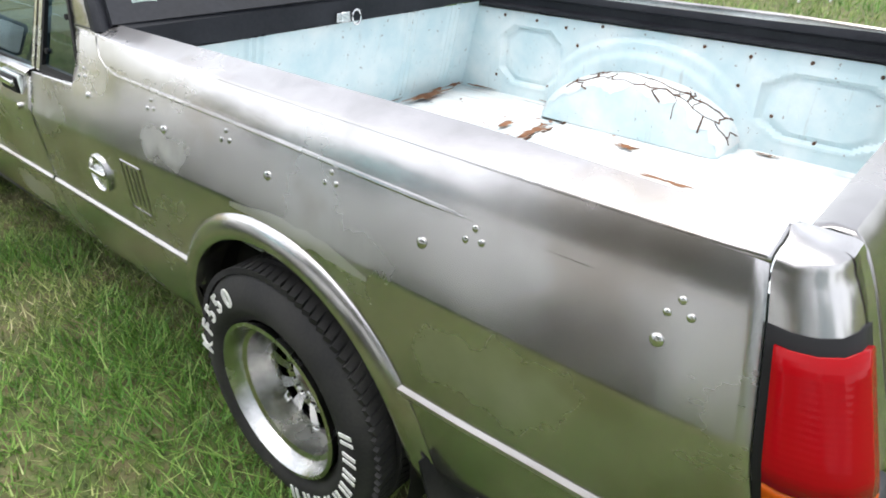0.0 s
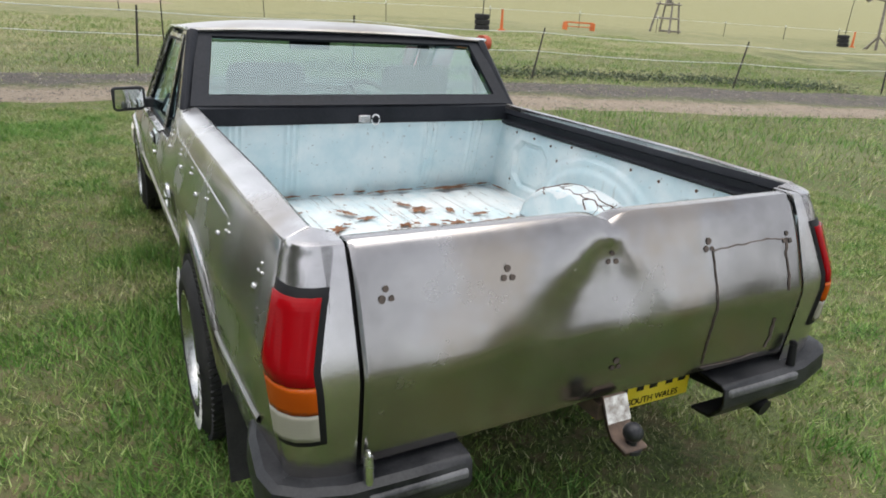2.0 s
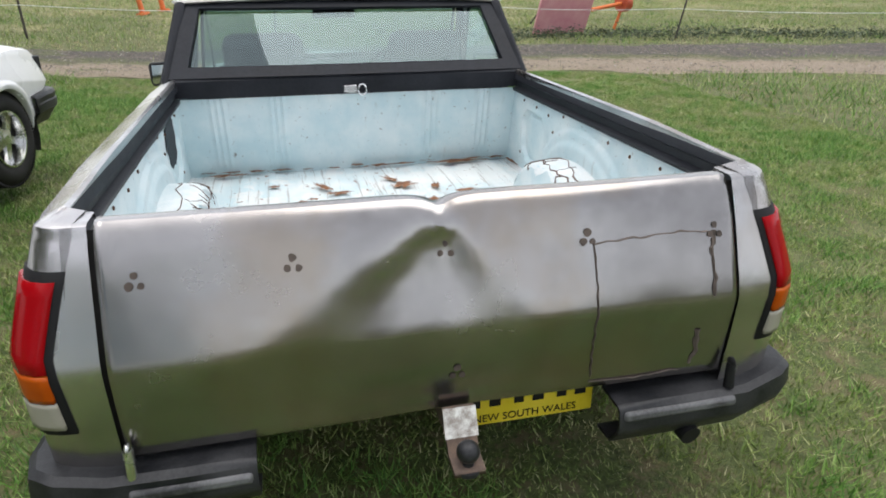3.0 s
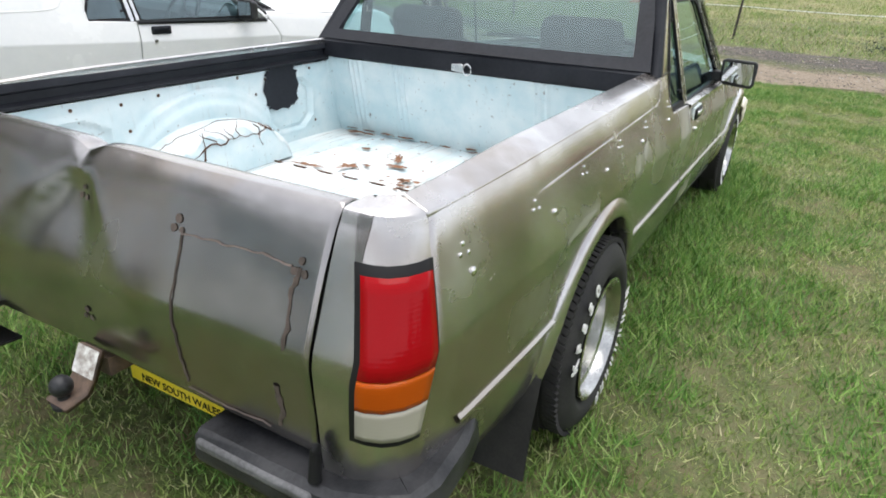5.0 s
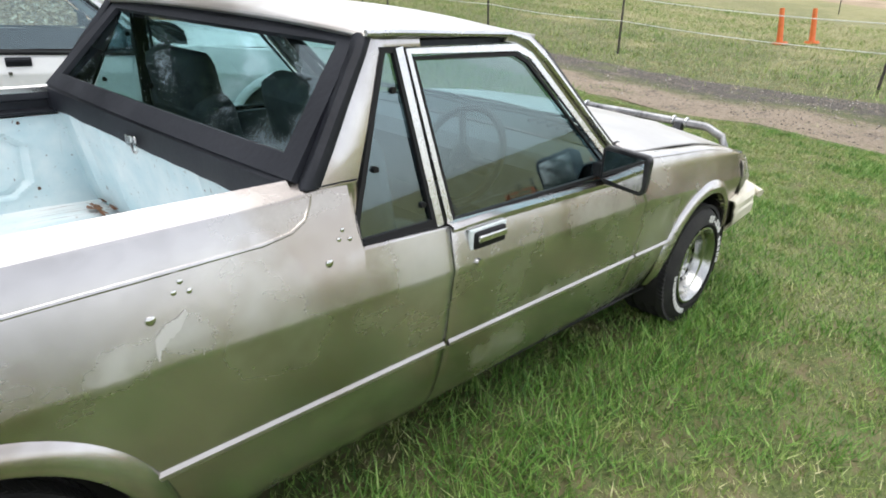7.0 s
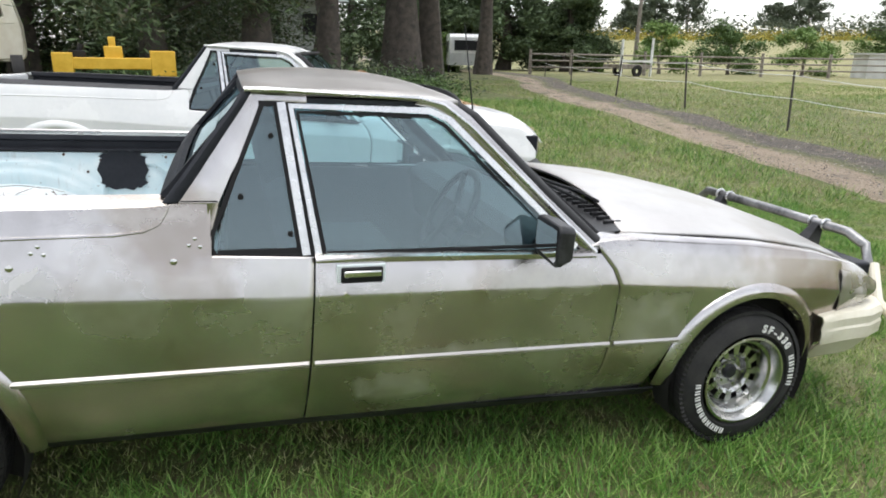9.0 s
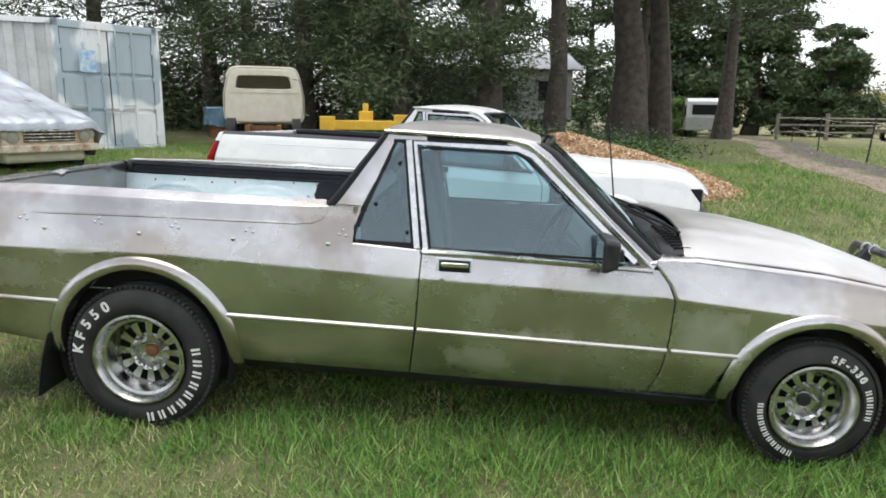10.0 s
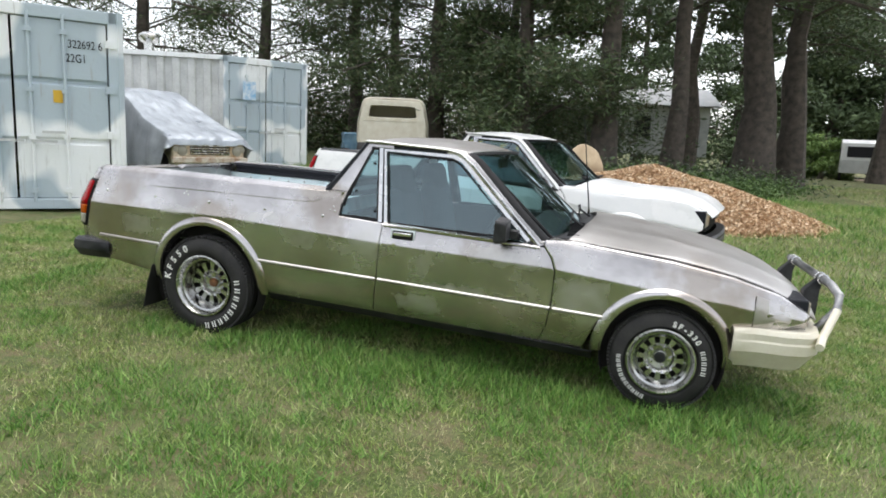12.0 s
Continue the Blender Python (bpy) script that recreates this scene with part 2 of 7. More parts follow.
def tube(bm, path, r, n=8, closed=False):
    """A round tube along a list of points."""
    pts = [Vector(p) for p in path]
    rings = []
    for i, p in enumerate(pts):
        a = pts[i - 1] if (i or closed) else p
        b = pts[(i + 1) % len(pts)] if (i + 1 < len(pts) or closed) else p
        q = (b - a).to_track_quat("Z", "Y").to_matrix()
        rings.append([bm.verts.new(p + q @ Vector((r * math.cos(2 * math.pi * k / n), r * math.sin(2 * math.pi * k / n), 0))) for k in range(n)])
    pairs = list(zip(rings, rings[1:])) + ([(rings[-1], rings[0])] if closed else [])
    for u, v in pairs:
        for k in range(n):
            bm.faces.new((u[k], u[(k + 1) % n], v[(k + 1) % n], v[k]))
    if not closed:
        bm.faces.new(rings[0][::-1])
        bm.faces.new(rings[-1])


def loft(bm, rows, closed=False):
    """Quads between rows of points, all of one length."""
    vs = [[bm.verts.new(p) for p in row] for row in rows]
    for u, v in zip(vs, vs[1:]):
        n = min(len(u), len(v))
        for k in range(n if closed else n - 1):
            bm.faces.new((u[k], u[(k + 1) % n], v[(k + 1) % n], v[k]))
    return vs


def lathe(bm, profile, n=48, m=None):
    """Turn (axial, radius) pairs round the local y axis."""
    rows = [[(r * math.cos(2 * math.pi * k / n), a, r * math.sin(2 * math.pi * k / n)) for k in range(n)] for a, r in profile]
    vs = loft(bm, rows, True)
    if m:
        bmesh.ops.transform(bm, matrix=m, verts=[v for row in vs for v in row])


def clean(bm, dist=0.0008):
    bmesh.ops.remove_doubles(bm, verts=bm.verts, dist=dist)
    bmesh.ops.recalc_face_normals(bm, faces=bm.faces)


def mirrored(bm, side):
    """Side 1 keeps the left; -1 turns it into the right."""
    if side < 0:
        bmesh.ops.scale(bm, vec=(1, -1, 1), verts=bm.verts)
        bmesh.ops.reverse_faces(bm, faces=bm.faces)
    return bm


# ---- ground ----
def ground_z(x, y):
    """The slope: falling ahead of the utes to the track, rising to the trees and the paddock's far side."""
    z = -0.035 * min(max(-14.0, x), 7.5)
    z += 0.065 * (1 - 0.45 * smooth(-1.0, -6.0, x)) * (min(max(y, 2.5), 10.0) - 2.5) + 0.012 * (min(max(y, 10.0), 25.0) - 10.0) - 0.012 * (min(max(y, 25.0), 45.0) - 25.0)
    if x > 7.5:
        z += 0.012 * (min(x, 34.0) - 7.5) * smooth(0, -25, y)
    if x > 45.0:
        z += 0.085 * (min(x, 170.0) - 45.0) * smooth(60, 10, y)
    if x > 0 and y > 0:
        z += 0.05 * min(max(0.0, math.hypot(x, y) - 65.0), 160.0) * smooth(5, 50, y)
    return z


def bumpy(x, y):
    return ground_z(x, y) + 0.035 * noise.noise((x * 0.7, y * 0.7, 0)) + 0.012 * noise.noise((x * 3, y * 3, 4))


def spread(lo, hi, a, b, step, grow=1.22):
    """Grid lines: even from a to b, then ever wider out to lo and hi."""
    mid = list(np.arange(a, b + 1e-6, step))
    out, s = [], step
    while (mid + out)[-1] < hi:
        s *= grow
        out.append((mid + out)[-1] + s)
    low, s, x = [], step, a
    while x > lo:
        s *= grow
        x -= s
        low.append(x)
    return low[::-1] + mid + out


def ground_material():
    m = mat("grass_ground", (0.07, 0.11, 0.03), 0.95)
    v = coords(m)
    big = noisy(m, v, 0.35, 6, 0.6)
    mid = noisy(m, v, 2.2, 7, 0.7)
    fine = noisy(m, v, 38, 5, 0.75)
    c = mixed(m, ramp(m, fine, [(0.35, 0.0), (0.65, 1.0)]), (0.04, 0.06, 0.016), (0.14, 0.18, 0.05))
    c = mixed(m, ramp(m, noisy(m, v, 9, 6, 0.75), [(0.48, 0.0), (0.6, 0.8)]), c, (0.17, 0.13, 0.07))
    c = mixed(m, ramp(m, mid, [(0.5, 0.0), (0.68, 0.75)]), c, (0.2, 0.19, 0.095))
    c = mixed(m, ramp(m, big, [(0.54, 0.0), (0.66, 0.6)]), c, (0.18, 0.185, 0.09))
    c = mixed(m, ramp(m, noisy(m, v, 1.1, 8, 0.75), [(0.66, 0.0), (0.74, 0.7)]), c, (0.24, 0.18, 0.11))
    c = mixed(m, ramp(m, noisy(m, v, 3.7, 8, 0.8), [(0.6, 0.0), (0.68, 0.55)]), c, (0.085, 0.08, 0.04))
    # the paddock beyond the track is drier
    sep = node(m, "ShaderNodeSeparateXYZ")
    link(m, v, sep.inputs[0])
    dry = node(m, "ShaderNodeMath")
    dry.operation = "MULTIPLY_ADD"
    link(m, noisy(m, v, 0.3, 9, 0.8), dry.inputs[0])
    dry.inputs[1].default_value = 60.0
    link(m, sep.outputs["X"], dry.inputs[2])
    scaled = node(m, "ShaderNodeMath")
    scaled.operation = "DIVIDE"
    link(m, dry.outputs[0], scaled.inputs[0])
    scaled.inputs[1].default_value = 100.0
    c = mixed(m, ramp(m, scaled.outputs[0], [(0.46, 0.0), (0.52, 0.6), (0.58, 0.25), (0.66, 0.6)]), c, (0.34, 0.31, 0.15))
    link(m, c, bsdf(m).inputs["Base Color"])
    bump(m, fine, 0.6, 0.05)
    return m


GRASS = ground_material()
bm = bmesh.new()
xs, ys = spread(-400, 700, -6, 13, 0.35), spread(-500, 700, -8, 12, 0.35)
loft(bm, [[(x, y, bumpy(x, y)) for y in ys] for x in xs])
clean(bm)
tagged(part("ground", bm, GRASS), "mown green and straw-coloured grass on a gentle slope", "ground", kind="structure")

NEAR = [(-120, -40), (-40, -8), (-13, 5.2), (-7.6, 6.8), (-3.7, 7.95), (0, 8.3), (3, 8.6), (5.8, 8.5), (12, 9.0), (18, 10.3), (22, 12.0), (36, 15.2), (45, 16.0), (90, 12.0)]
FAR = [(-120, -35), (-40, -3.5), (-19, 8.2), (-10.5, 10.0), (-4.7, 10.9), (0, 11.4), (4.2, 11.0), (7, 10.6), (12, 11.0), (19, 12.7), (24, 14.6), (36, 17.4), (45, 18.4), (90, 15.0)]


def road_material():
    m = mat("gravel_track", (0.2, 0.18, 0.15), 0.95)
    v = coords(m)
    tc = node(m, "ShaderNodeTexCoord")
    sx = node(m, "ShaderNodeSeparateXYZ")
    link(m, tc.outputs["UV"], sx.inputs[0])
    wob = node(m, "ShaderNodeMath")
    wob.operation = "MULTIPLY_ADD"
    link(m, noisy(m, v, 0.9, 6, 0.7), wob.inputs[0])
    wob.inputs[1].default_value = 0.5
    link(m, sx.outputs["X"], wob.inputs[2])
    fine = noisy(m, v, 22, 9, 0.9)
    dark = mixed(m, ramp(m, fine, [(0.3, 0.0), (0.7, 1.0)]), (0.03, 0.027, 0.025), (0.2, 0.175, 0.15))
    sand = mixed(m, ramp(m, fine, [(0.3, 0.0), (0.7, 1.0)]), (0.2, 0.155, 0.115), (0.55, 0.44, 0.33))
    weed = mixed(m, ramp(m, fine, [(0.3, 0.0), (0.7, 1.0)]), (0.07, 0.1, 0.03), (0.2, 0.2, 0.09))
    c = mixed(m, ramp(m, wob.outputs[0], [(0.6, 0.95), (0.74, 0.0)]), weed, sand)
    c = mixed(m, ramp(m, wob.outputs[0], [(0.74, 0.0), (0.88, 1.0)]), c, dark)
    c = mixed(m, ramp(m, noisy(m, v, 2.3, 9, 0.85), [(0.53, 0.0), (0.61, 0.7)]), c, dark)
    c = mixed(m, ramp(m, noisy(m, v, 4.1, 9, 0.85), [(0.54, 0.0), (0.62, 0.7)]), c, sand)
    c = mixed(m, ramp(m, noisy(m, v, 0.8, 7, 0.75), [(0.58, 0.0), (0.66, 0.7)]), c, weed)
    link(m, c, bsdf(m).inputs["Base Color"])
    bump(m, fine, 0.9, 0.06)
    return m


bm = bmesh.new()
rows = []
for y in spread(-110, 85, -22, 30, 0.4, 1.15):
    a = lerp(NEAR, y) + 0.25 * noise.noise((y * 0.8, 3, 0)) + 0.1 * noise.noise((y * 3, 9, 0))
    b = lerp(FAR, y) + 0.3 * noise.noise((y * 0.7, 7, 0)) + 0.12 * noise.noise((y * 3, 5, 0))
    rows.append([(a + (b - a) * k / 12, y, bumpy(a + (b - a) * k / 12, y) + (0.022 if 0 < k < 12 else 0.004)) for k in range(13)])
vs = loft(bm, rows)
uv = bm.loops.layers.uv.new("across")
where = {v: (k / 12, 0) for row in vs for k, v in enumerate(row)}
for f in bm.faces:
    for l in f.loops:
        l[uv].uv = where[l.vert]
bmesh.ops.recalc_face_normals(bm, faces=bm.faces)
tagged(part("road", bm, road_material()), "gravel farm track with a pale sandy wheel rut", "track", kind="structure")


def gravel(count, seed):
    """Loose stones on the track, each a squat tetrahedron."""
    rng = np.random.default_rng(seed)
    co, fc = [], []
    for k in range(count):
        y = rng.uniform(-22, 26)
        u = rng.uniform(0.02, 1.0)
        x = lerp(NEAR, y) * (1 - u) + lerp(FAR, y) * u
        z, r, a = bumpy(x, y) + 0.02, rng.uniform(0.006, 0.02), rng.uniform(0, 6.3)
        i = len(co)
        co += [(x + r * math.cos(a + q), y + r * math.sin(a + q), z) for q in (0, 1.6, 3.0, 4.6)] + [(x + 0.2 * r, y, z + 0.7 * r)]
        fc += [(i, i + 1, i + 4), (i + 1, i + 2, i + 4), (i + 2, i + 3, i + 4), (i + 3, i, i + 4)]
    me = bpy.data.meshes.new("gravel")
    me.from_pydata(co, [], fc)
    m = mat("gravel_stones", (0.2, 0.18, 0.16), 0.9)
    g = node(m, "ShaderNodeNewGeometry")
    link(m, ramp(m, g.outputs["Random Per Island"], [(0.0, (0.035, 0.032, 0.03)), (0.5, (0.14, 0.12, 0.1)), (0.85, (0.3, 0.26, 0.21)), (1.0, (0.5, 0.47, 0.42))]), bsdf(m).inputs["Base Color"])
    me.materials.append(m)
    return tagged(new("gravel", me), "loose dark and pale gravel stones on the track", "gravel", kind="stuff")


gravel(20000, 6)


def blade_mesh(name, pts, height, width, material, label, lean=0.5):
    """Many single blades, one triangle each; each carries how dry its patch is."""
    n = len(pts)
    rng = np.random.default_rng(len(name) + n)
    ang = rng.uniform(0, 2 * np.pi, n)
    h = height * rng.uniform(0.4, 1.3, n) * pts[:, 3]
    w = width * rng.uniform(0.6, 1.3, n)
    d = rng.uniform(0, 2 * np.pi, n)
    ln = h * rng.uniform(0.1, 1.5, n) * lean * 1.6
    base = pts[:, :3]
    side = np.stack([np.cos(ang) * w, np.sin(ang) * w, np.zeros(n)], 1)
    tip = base + np.stack([np.cos(d) * ln, np.sin(d) * ln, h], 1)
    co = np.stack([base - side, base + side, tip], 1).reshape(-1, 3)
    me = bpy.data.meshes.new(name)
    me.from_pydata(co.tolist(), [], np.arange(3 * n).reshape(-1, 3).tolist())
    me.attributes.new("dryness", "FLOAT", "POINT").data.foreach_set("value", np.repeat(pts[:, 4], 3).astype(np.float32))
    me.materials.append(material)
    return tagged(new(name, me), label, "grass", kind="stuff")


def blade_material(name, straw):
    m = mat(name, (0.1, 0.17, 0.04), 0.6)
    g = node(m, "ShaderNodeNewGeometry")
    at = node(m, "ShaderNodeAttribute")
    at.attribute_name = "dryness"
    dry = at.outputs["Fac"]
    lush = ramp(m, g.outputs["Random Per Island"], [(0.0, (0.045, 0.125, 0.017)), (0.4, (0.1, 0.25, 0.032)), (0.8, (0.2, 0.355, 0.065)), (1.0, (0.34, 0.46, 0.14))])
    plain = ramp(m, g.outputs["Random Per Island"], [(0.0, (0.09, 0.15, 0.028)), (0.4, (0.2, 0.3, 0.06)), (0.75, (0.34, 0.41, 0.12)), (1.0, (0.58, 0.53, 0.32))])
    thatch = ramp(m, g.outputs["Random Per Island"], [(0.0, (0.2, 0.16, 0.08)), (0.4, (0.45, 0.39, 0.21)), (0.75, (0.66, 0.58, 0.38)), (1.0, (0.36, 0.43, 0.13))])
    c = mixed(m, ramp(m, dry, [(0.3 - straw, 0.0), (0.46 - straw, 1.0)]), lush, plain)
    c = mixed(m, ramp(m, dry, [(0.56 - straw, 0.0), (0.72 - straw, 1.0)]), c, thatch)
    link(m, c, bsdf(m).inputs["Base Color"])
    return m


BLADES = blade_material("grass_blades", 0.0)
DRY_BLADES = blade_material("paddock_blades", 0.15)


def scatter(count, x0, x1, y0, y1, seed, keep):
    rng = np.random.default_rng(seed)
    xy = np.stack([rng.uniform(x0, x1, count), rng.uniform(y0, y1, count), rng.uniform(0, 1, count)], 1)
    out = []
    for x, y, luck in xy.tolist():
        k, dry = keep(x, y, luck)
        if k > 0:
            out.append((x, y, bumpy(x, y) - 0.004, k, dry))
    return np.array(out)


def lawn(x, y, luck):
    """How tall the grass stands and how dry it is: lush tufts, worn straw patches and bare spots; longer round the ute where no mower reaches."""
    if lerp(NEAR, y) - 0.1 < x < lerp(FAR, y) + 0.1 and luck > 0.03:
        return 0, 0
    dry = 0.5 + 0.24 * noise.noise((x * 0.55, y * 0.55, 2)) + 0.26 * noise.noise((x * 1.9, y * 1.9, 5)) + 0.24 * noise.noise((x * 5.5, y * 5.5, 8)) + 0.1 * noise.noise((x * 15, y * 15, 3))
    near = (1 - smooth(0.0, 0.4, abs(abs(y) - 0.95))) if -1.1 < x < 3.5 else 0
    dry -= 0.09 + 0.12 * near
    if dry > 0.66 and luck < (dry - 0.66) * 6:
        return 0, 0
    tall = lerp([(0.2, 1.7), (0.4, 1.15), (0.55, 0.75), (0.7, 0.42)], dry)
    return tall * (1 + 0.6 * near), dry


blade_mesh("grass", scatter(600000, -4.2, 8.4, -5.2, 3.2, 1, lawn), 0.034, 0.0029, BLADES, "patchy green lawn grass with straw-coloured worn spots", 0.62)
blade_mesh("grass", scatter(130000, -14, 8.6, 3.2, 13, 2, lawn), 0.085, 0.0055, BLADES, "longer green grass on the bank")
blade_mesh("grass", scatter(170000, 8.5, 26, -24, 22, 3, lawn), 0.075, 0.0065, DRY_BLADES, "paddock grass beyond the track")
blade_mesh("grass", scatter(50000, -8, 8.4, -18, -5.2, 4, lawn), 0.085, 0.006, BLADES, "green lawn grass")


# ---- the utes: both are the same model of coupe utility ----
CREASE = [(-1.0, 0.775), (0.13, 0.785), (1.16, 0.748), (2.25, 0.73), (2.73, 0.69), (3.2, 0.655), (3.65, 0.6)]
PLAN = [(-1.05, -0.035), (-0.85, -0.012), (-0.5, 0.0), (2.5, 0.003), (3.0, -0.004), (3.3, -0.022), (3.5, -0.055), (3.65, -0.1)]
BOTTOM = [(-1.1, 0.44), (-0.6, 0.37), (-0.36, 0.34), (0.4, 0.325), (1.2, 0.312), (2.25, 0.282), (2.6, 0.27), (3.2, 0.38), (3.7, 0.42)]
ARCHES = ((0.0, 0.335, 0.375, 0.385), (2.893, 0.315, 0.325, 0.335))


def side_y(x, z):
    """Half width of the body at a height."""
    c = lerp(CREASE, x)
    table = [(0.2, 0.81), (0.28, 0.848), (0.36, 0.882), (0.44, 0.899), (0.53, 0.908), (c - 0.012, 0.9195), (c, 0.921), (c + 0.012, 0.9195),
             (c + 0.06, 0.9065), (c + 0.12, 0.89), (c + 0.17, 0.875), (1.03, 0.849), (1.1, 0.83)]
    out = lerp(table, z) + lerp(PLAN, x)
    if x < 1.3:
        # the skin leans in to run up into the cabin's pillar
        out += (glass_y(z) + 0.006 - out) * smooth(0.62, 0.85, x) * smooth(0.88, 0.95, z)
    return out


def arch_z(x):
    """Bottom edge of the body, with the wheel arches cut up into it."""
    z = lerp(BOTTOM, x)
    for cx, cz, rx, rz in ARCHES:
        if abs(x - cx) < rx:
            z = max(z, cz + rz * math.sqrt(1 - ((x - cx) / rx) ** 2))
    return z


def side_panel(rear, front, top, cols, side, extra=()):
    """A skin between two edges x(z), from the sill or arch up to top(x)."""
    bm = bmesh.new()
    rows = []
    span = front(0.7) - rear(0.7)
    for u in sorted([i / cols for i in range(cols + 1)] + [(x - rear(0.7)) / span for x in extra]):
        row = []
        xm = rear(0.7) + u * (front(0.7) - rear(0.7))
        c = lerp(CREASE, xm)
        t = top(xm)
        low_m = arch_z(xm)
        zs = [low_m + (c - 0.013 - low_m) * k / 11 for k in range(12)] + [c - 0.012, c, c + 0.012, c + 0.06, c + 0.12]
        zs = [min(z, t) for z in zs] + [min(t, c + 0.17), t]
        for z in zs:
            x = rear(z) + u * (front(z) - rear(z))
            z = min(max(z, arch_z(x)), t)
            row.append((x, side_y(x, z), z))
        rows.append(row)
    loft(bm, rows)
    clean(bm)
    return mirrored(bm, side)


def gate_x(z):
    """How far back the tail stands at a height."""
    return lerp([(0.4, -1.05), (0.52, -1.068), (0.7, -1.083), (0.735, -1.085), (0.77, -1.078), (0.92, -1.022), (0.97, -1.002), (1.0, -0.985), (1.02, -0.965)], z)


def seam(z):
    """Where the side skin meets the rear corner and the lamp."""
    return lerp([(0.45, -1.0), (0.62, -1.0), (0.74, -0.968), (0.925, -0.93), (1.02, -0.905)], z)


def corner_curve(z, out=0.0, end=0.706, flare=0.0):
    """Round the rear corner at a height, from the side to the gate's seam."""
    s0 = seam(z)
    w = side_y(s0, z)
    g = gate_x(z)
    d = s0 - g
    pts = [(s0, w), (s0 - 0.3 * d, w - 0.006), (s0 - 0.6 * d, w - 0.02), (s0 - 0.84 * d, w - 0.042), (s0 - 0.96 * d, w - 0.068), (g, w - 0.1), (g, 0.77), (g, end)]
    nrm = [(0, 1), (-0.15, 1), (-0.4, 0.92), (-0.7, 0.7), (-0.92, 0.38), (-1, 0.1), (-1, 0), (-1, 0)]
    bulge = (0.0, 0.5, 0.8, 1.0, 1.0, 1.0, 0.6, 0.0)
    return [(x + out * a, y + out * b + flare * f, z) for (x, y), (a, b), f in zip(pts, nrm, bulge)]


def dent(y, z):
    """The tailgate's crumple: a blow near the middle of its top edge."""
    # pinched at the top edge, pushed in below it over a fan that widens downwards
    h = max(0.0, 0.975 - z)
    mid = 0.02 + 0.3 * h
    half = 0.02 + (1.0 if y > mid else 0.75) * h
    fan = smooth(1.5, 0.2, abs(y - mid) / half) * smooth(0.975, 0.93, z)
    deep = lerp([(0.52, 0.0), (0.6, 0.006), (0.68, 0.015), (0.76, 0.026), (0.84, 0.028), (0.9, 0.023), (0.95, 0.012), (0.98, 0.0)], z)
    lip = 0.01 * math.exp(-(abs(y - 0.02) / 0.05) ** 1.5) * smooth(0.93, 0.985, z)
    low = 0.012 * math.exp(-((y + 0.02) / 0.3) ** 2) * math.exp(-((z - 0.55) / 0.045) ** 2)
    wave = 0.004 * math.sin(y * 9 + 1) * smooth(0.9, 1.0, z)
    ripple = 0.0045 * noise.noise((y * 3.2, z * 4, 1)) + 0.002 * noise.noise((y * 8, z * 9, 5))
    return deep * fan - lip + low + wave + ripple


def glass_y(z):
    return 0.872 - 0.25 * (z - 0.87)


def quad_panel(bm, pts, off=0.0, n=1):
    """A pane or pillar skin on the greenhouse's side: (x, z) corners in order."""
    vs = [bm.verts.new((x, glass_y(z) + off, z)) for x, z in pts]
    bm.faces.new(vs)


def strip_along(bm, path, width, off, depth=0.012):
    """A flat trim along (x, z) points on the greenhouse's side."""
    pts = [Vector((x, z)) for x, z in path]
    rows = []
    for i, p in enumerate(pts):
        d = (pts[min(i + 1, len(pts) - 1)] - pts[max(i - 1, 0)]).normalized()
        nrm = Vector((-d.y, d.x)) * width / 2
        a, b = p + nrm, p - nrm
        rows.append([(a.x, glass_y(a.y) + off - depth, a.y), (a.x, glass_y(a.y) + off, a.y), (b.x, glass_y(b.y) + off, b.y), (b.x, glass_y(b.y) + off - depth, b.y)])
    loft(bm, rows)


def dome(bm, p, r, side):
    res = bmesh.ops.create_uvsphere(bm, u_segments=10, v_segments=6, radius=r)
    bmesh.ops.transform(bm, matrix=Matrix.Translation(p) @ Matrix.Diagonal((1, 0.62, 1, 1)), verts=res["verts"])


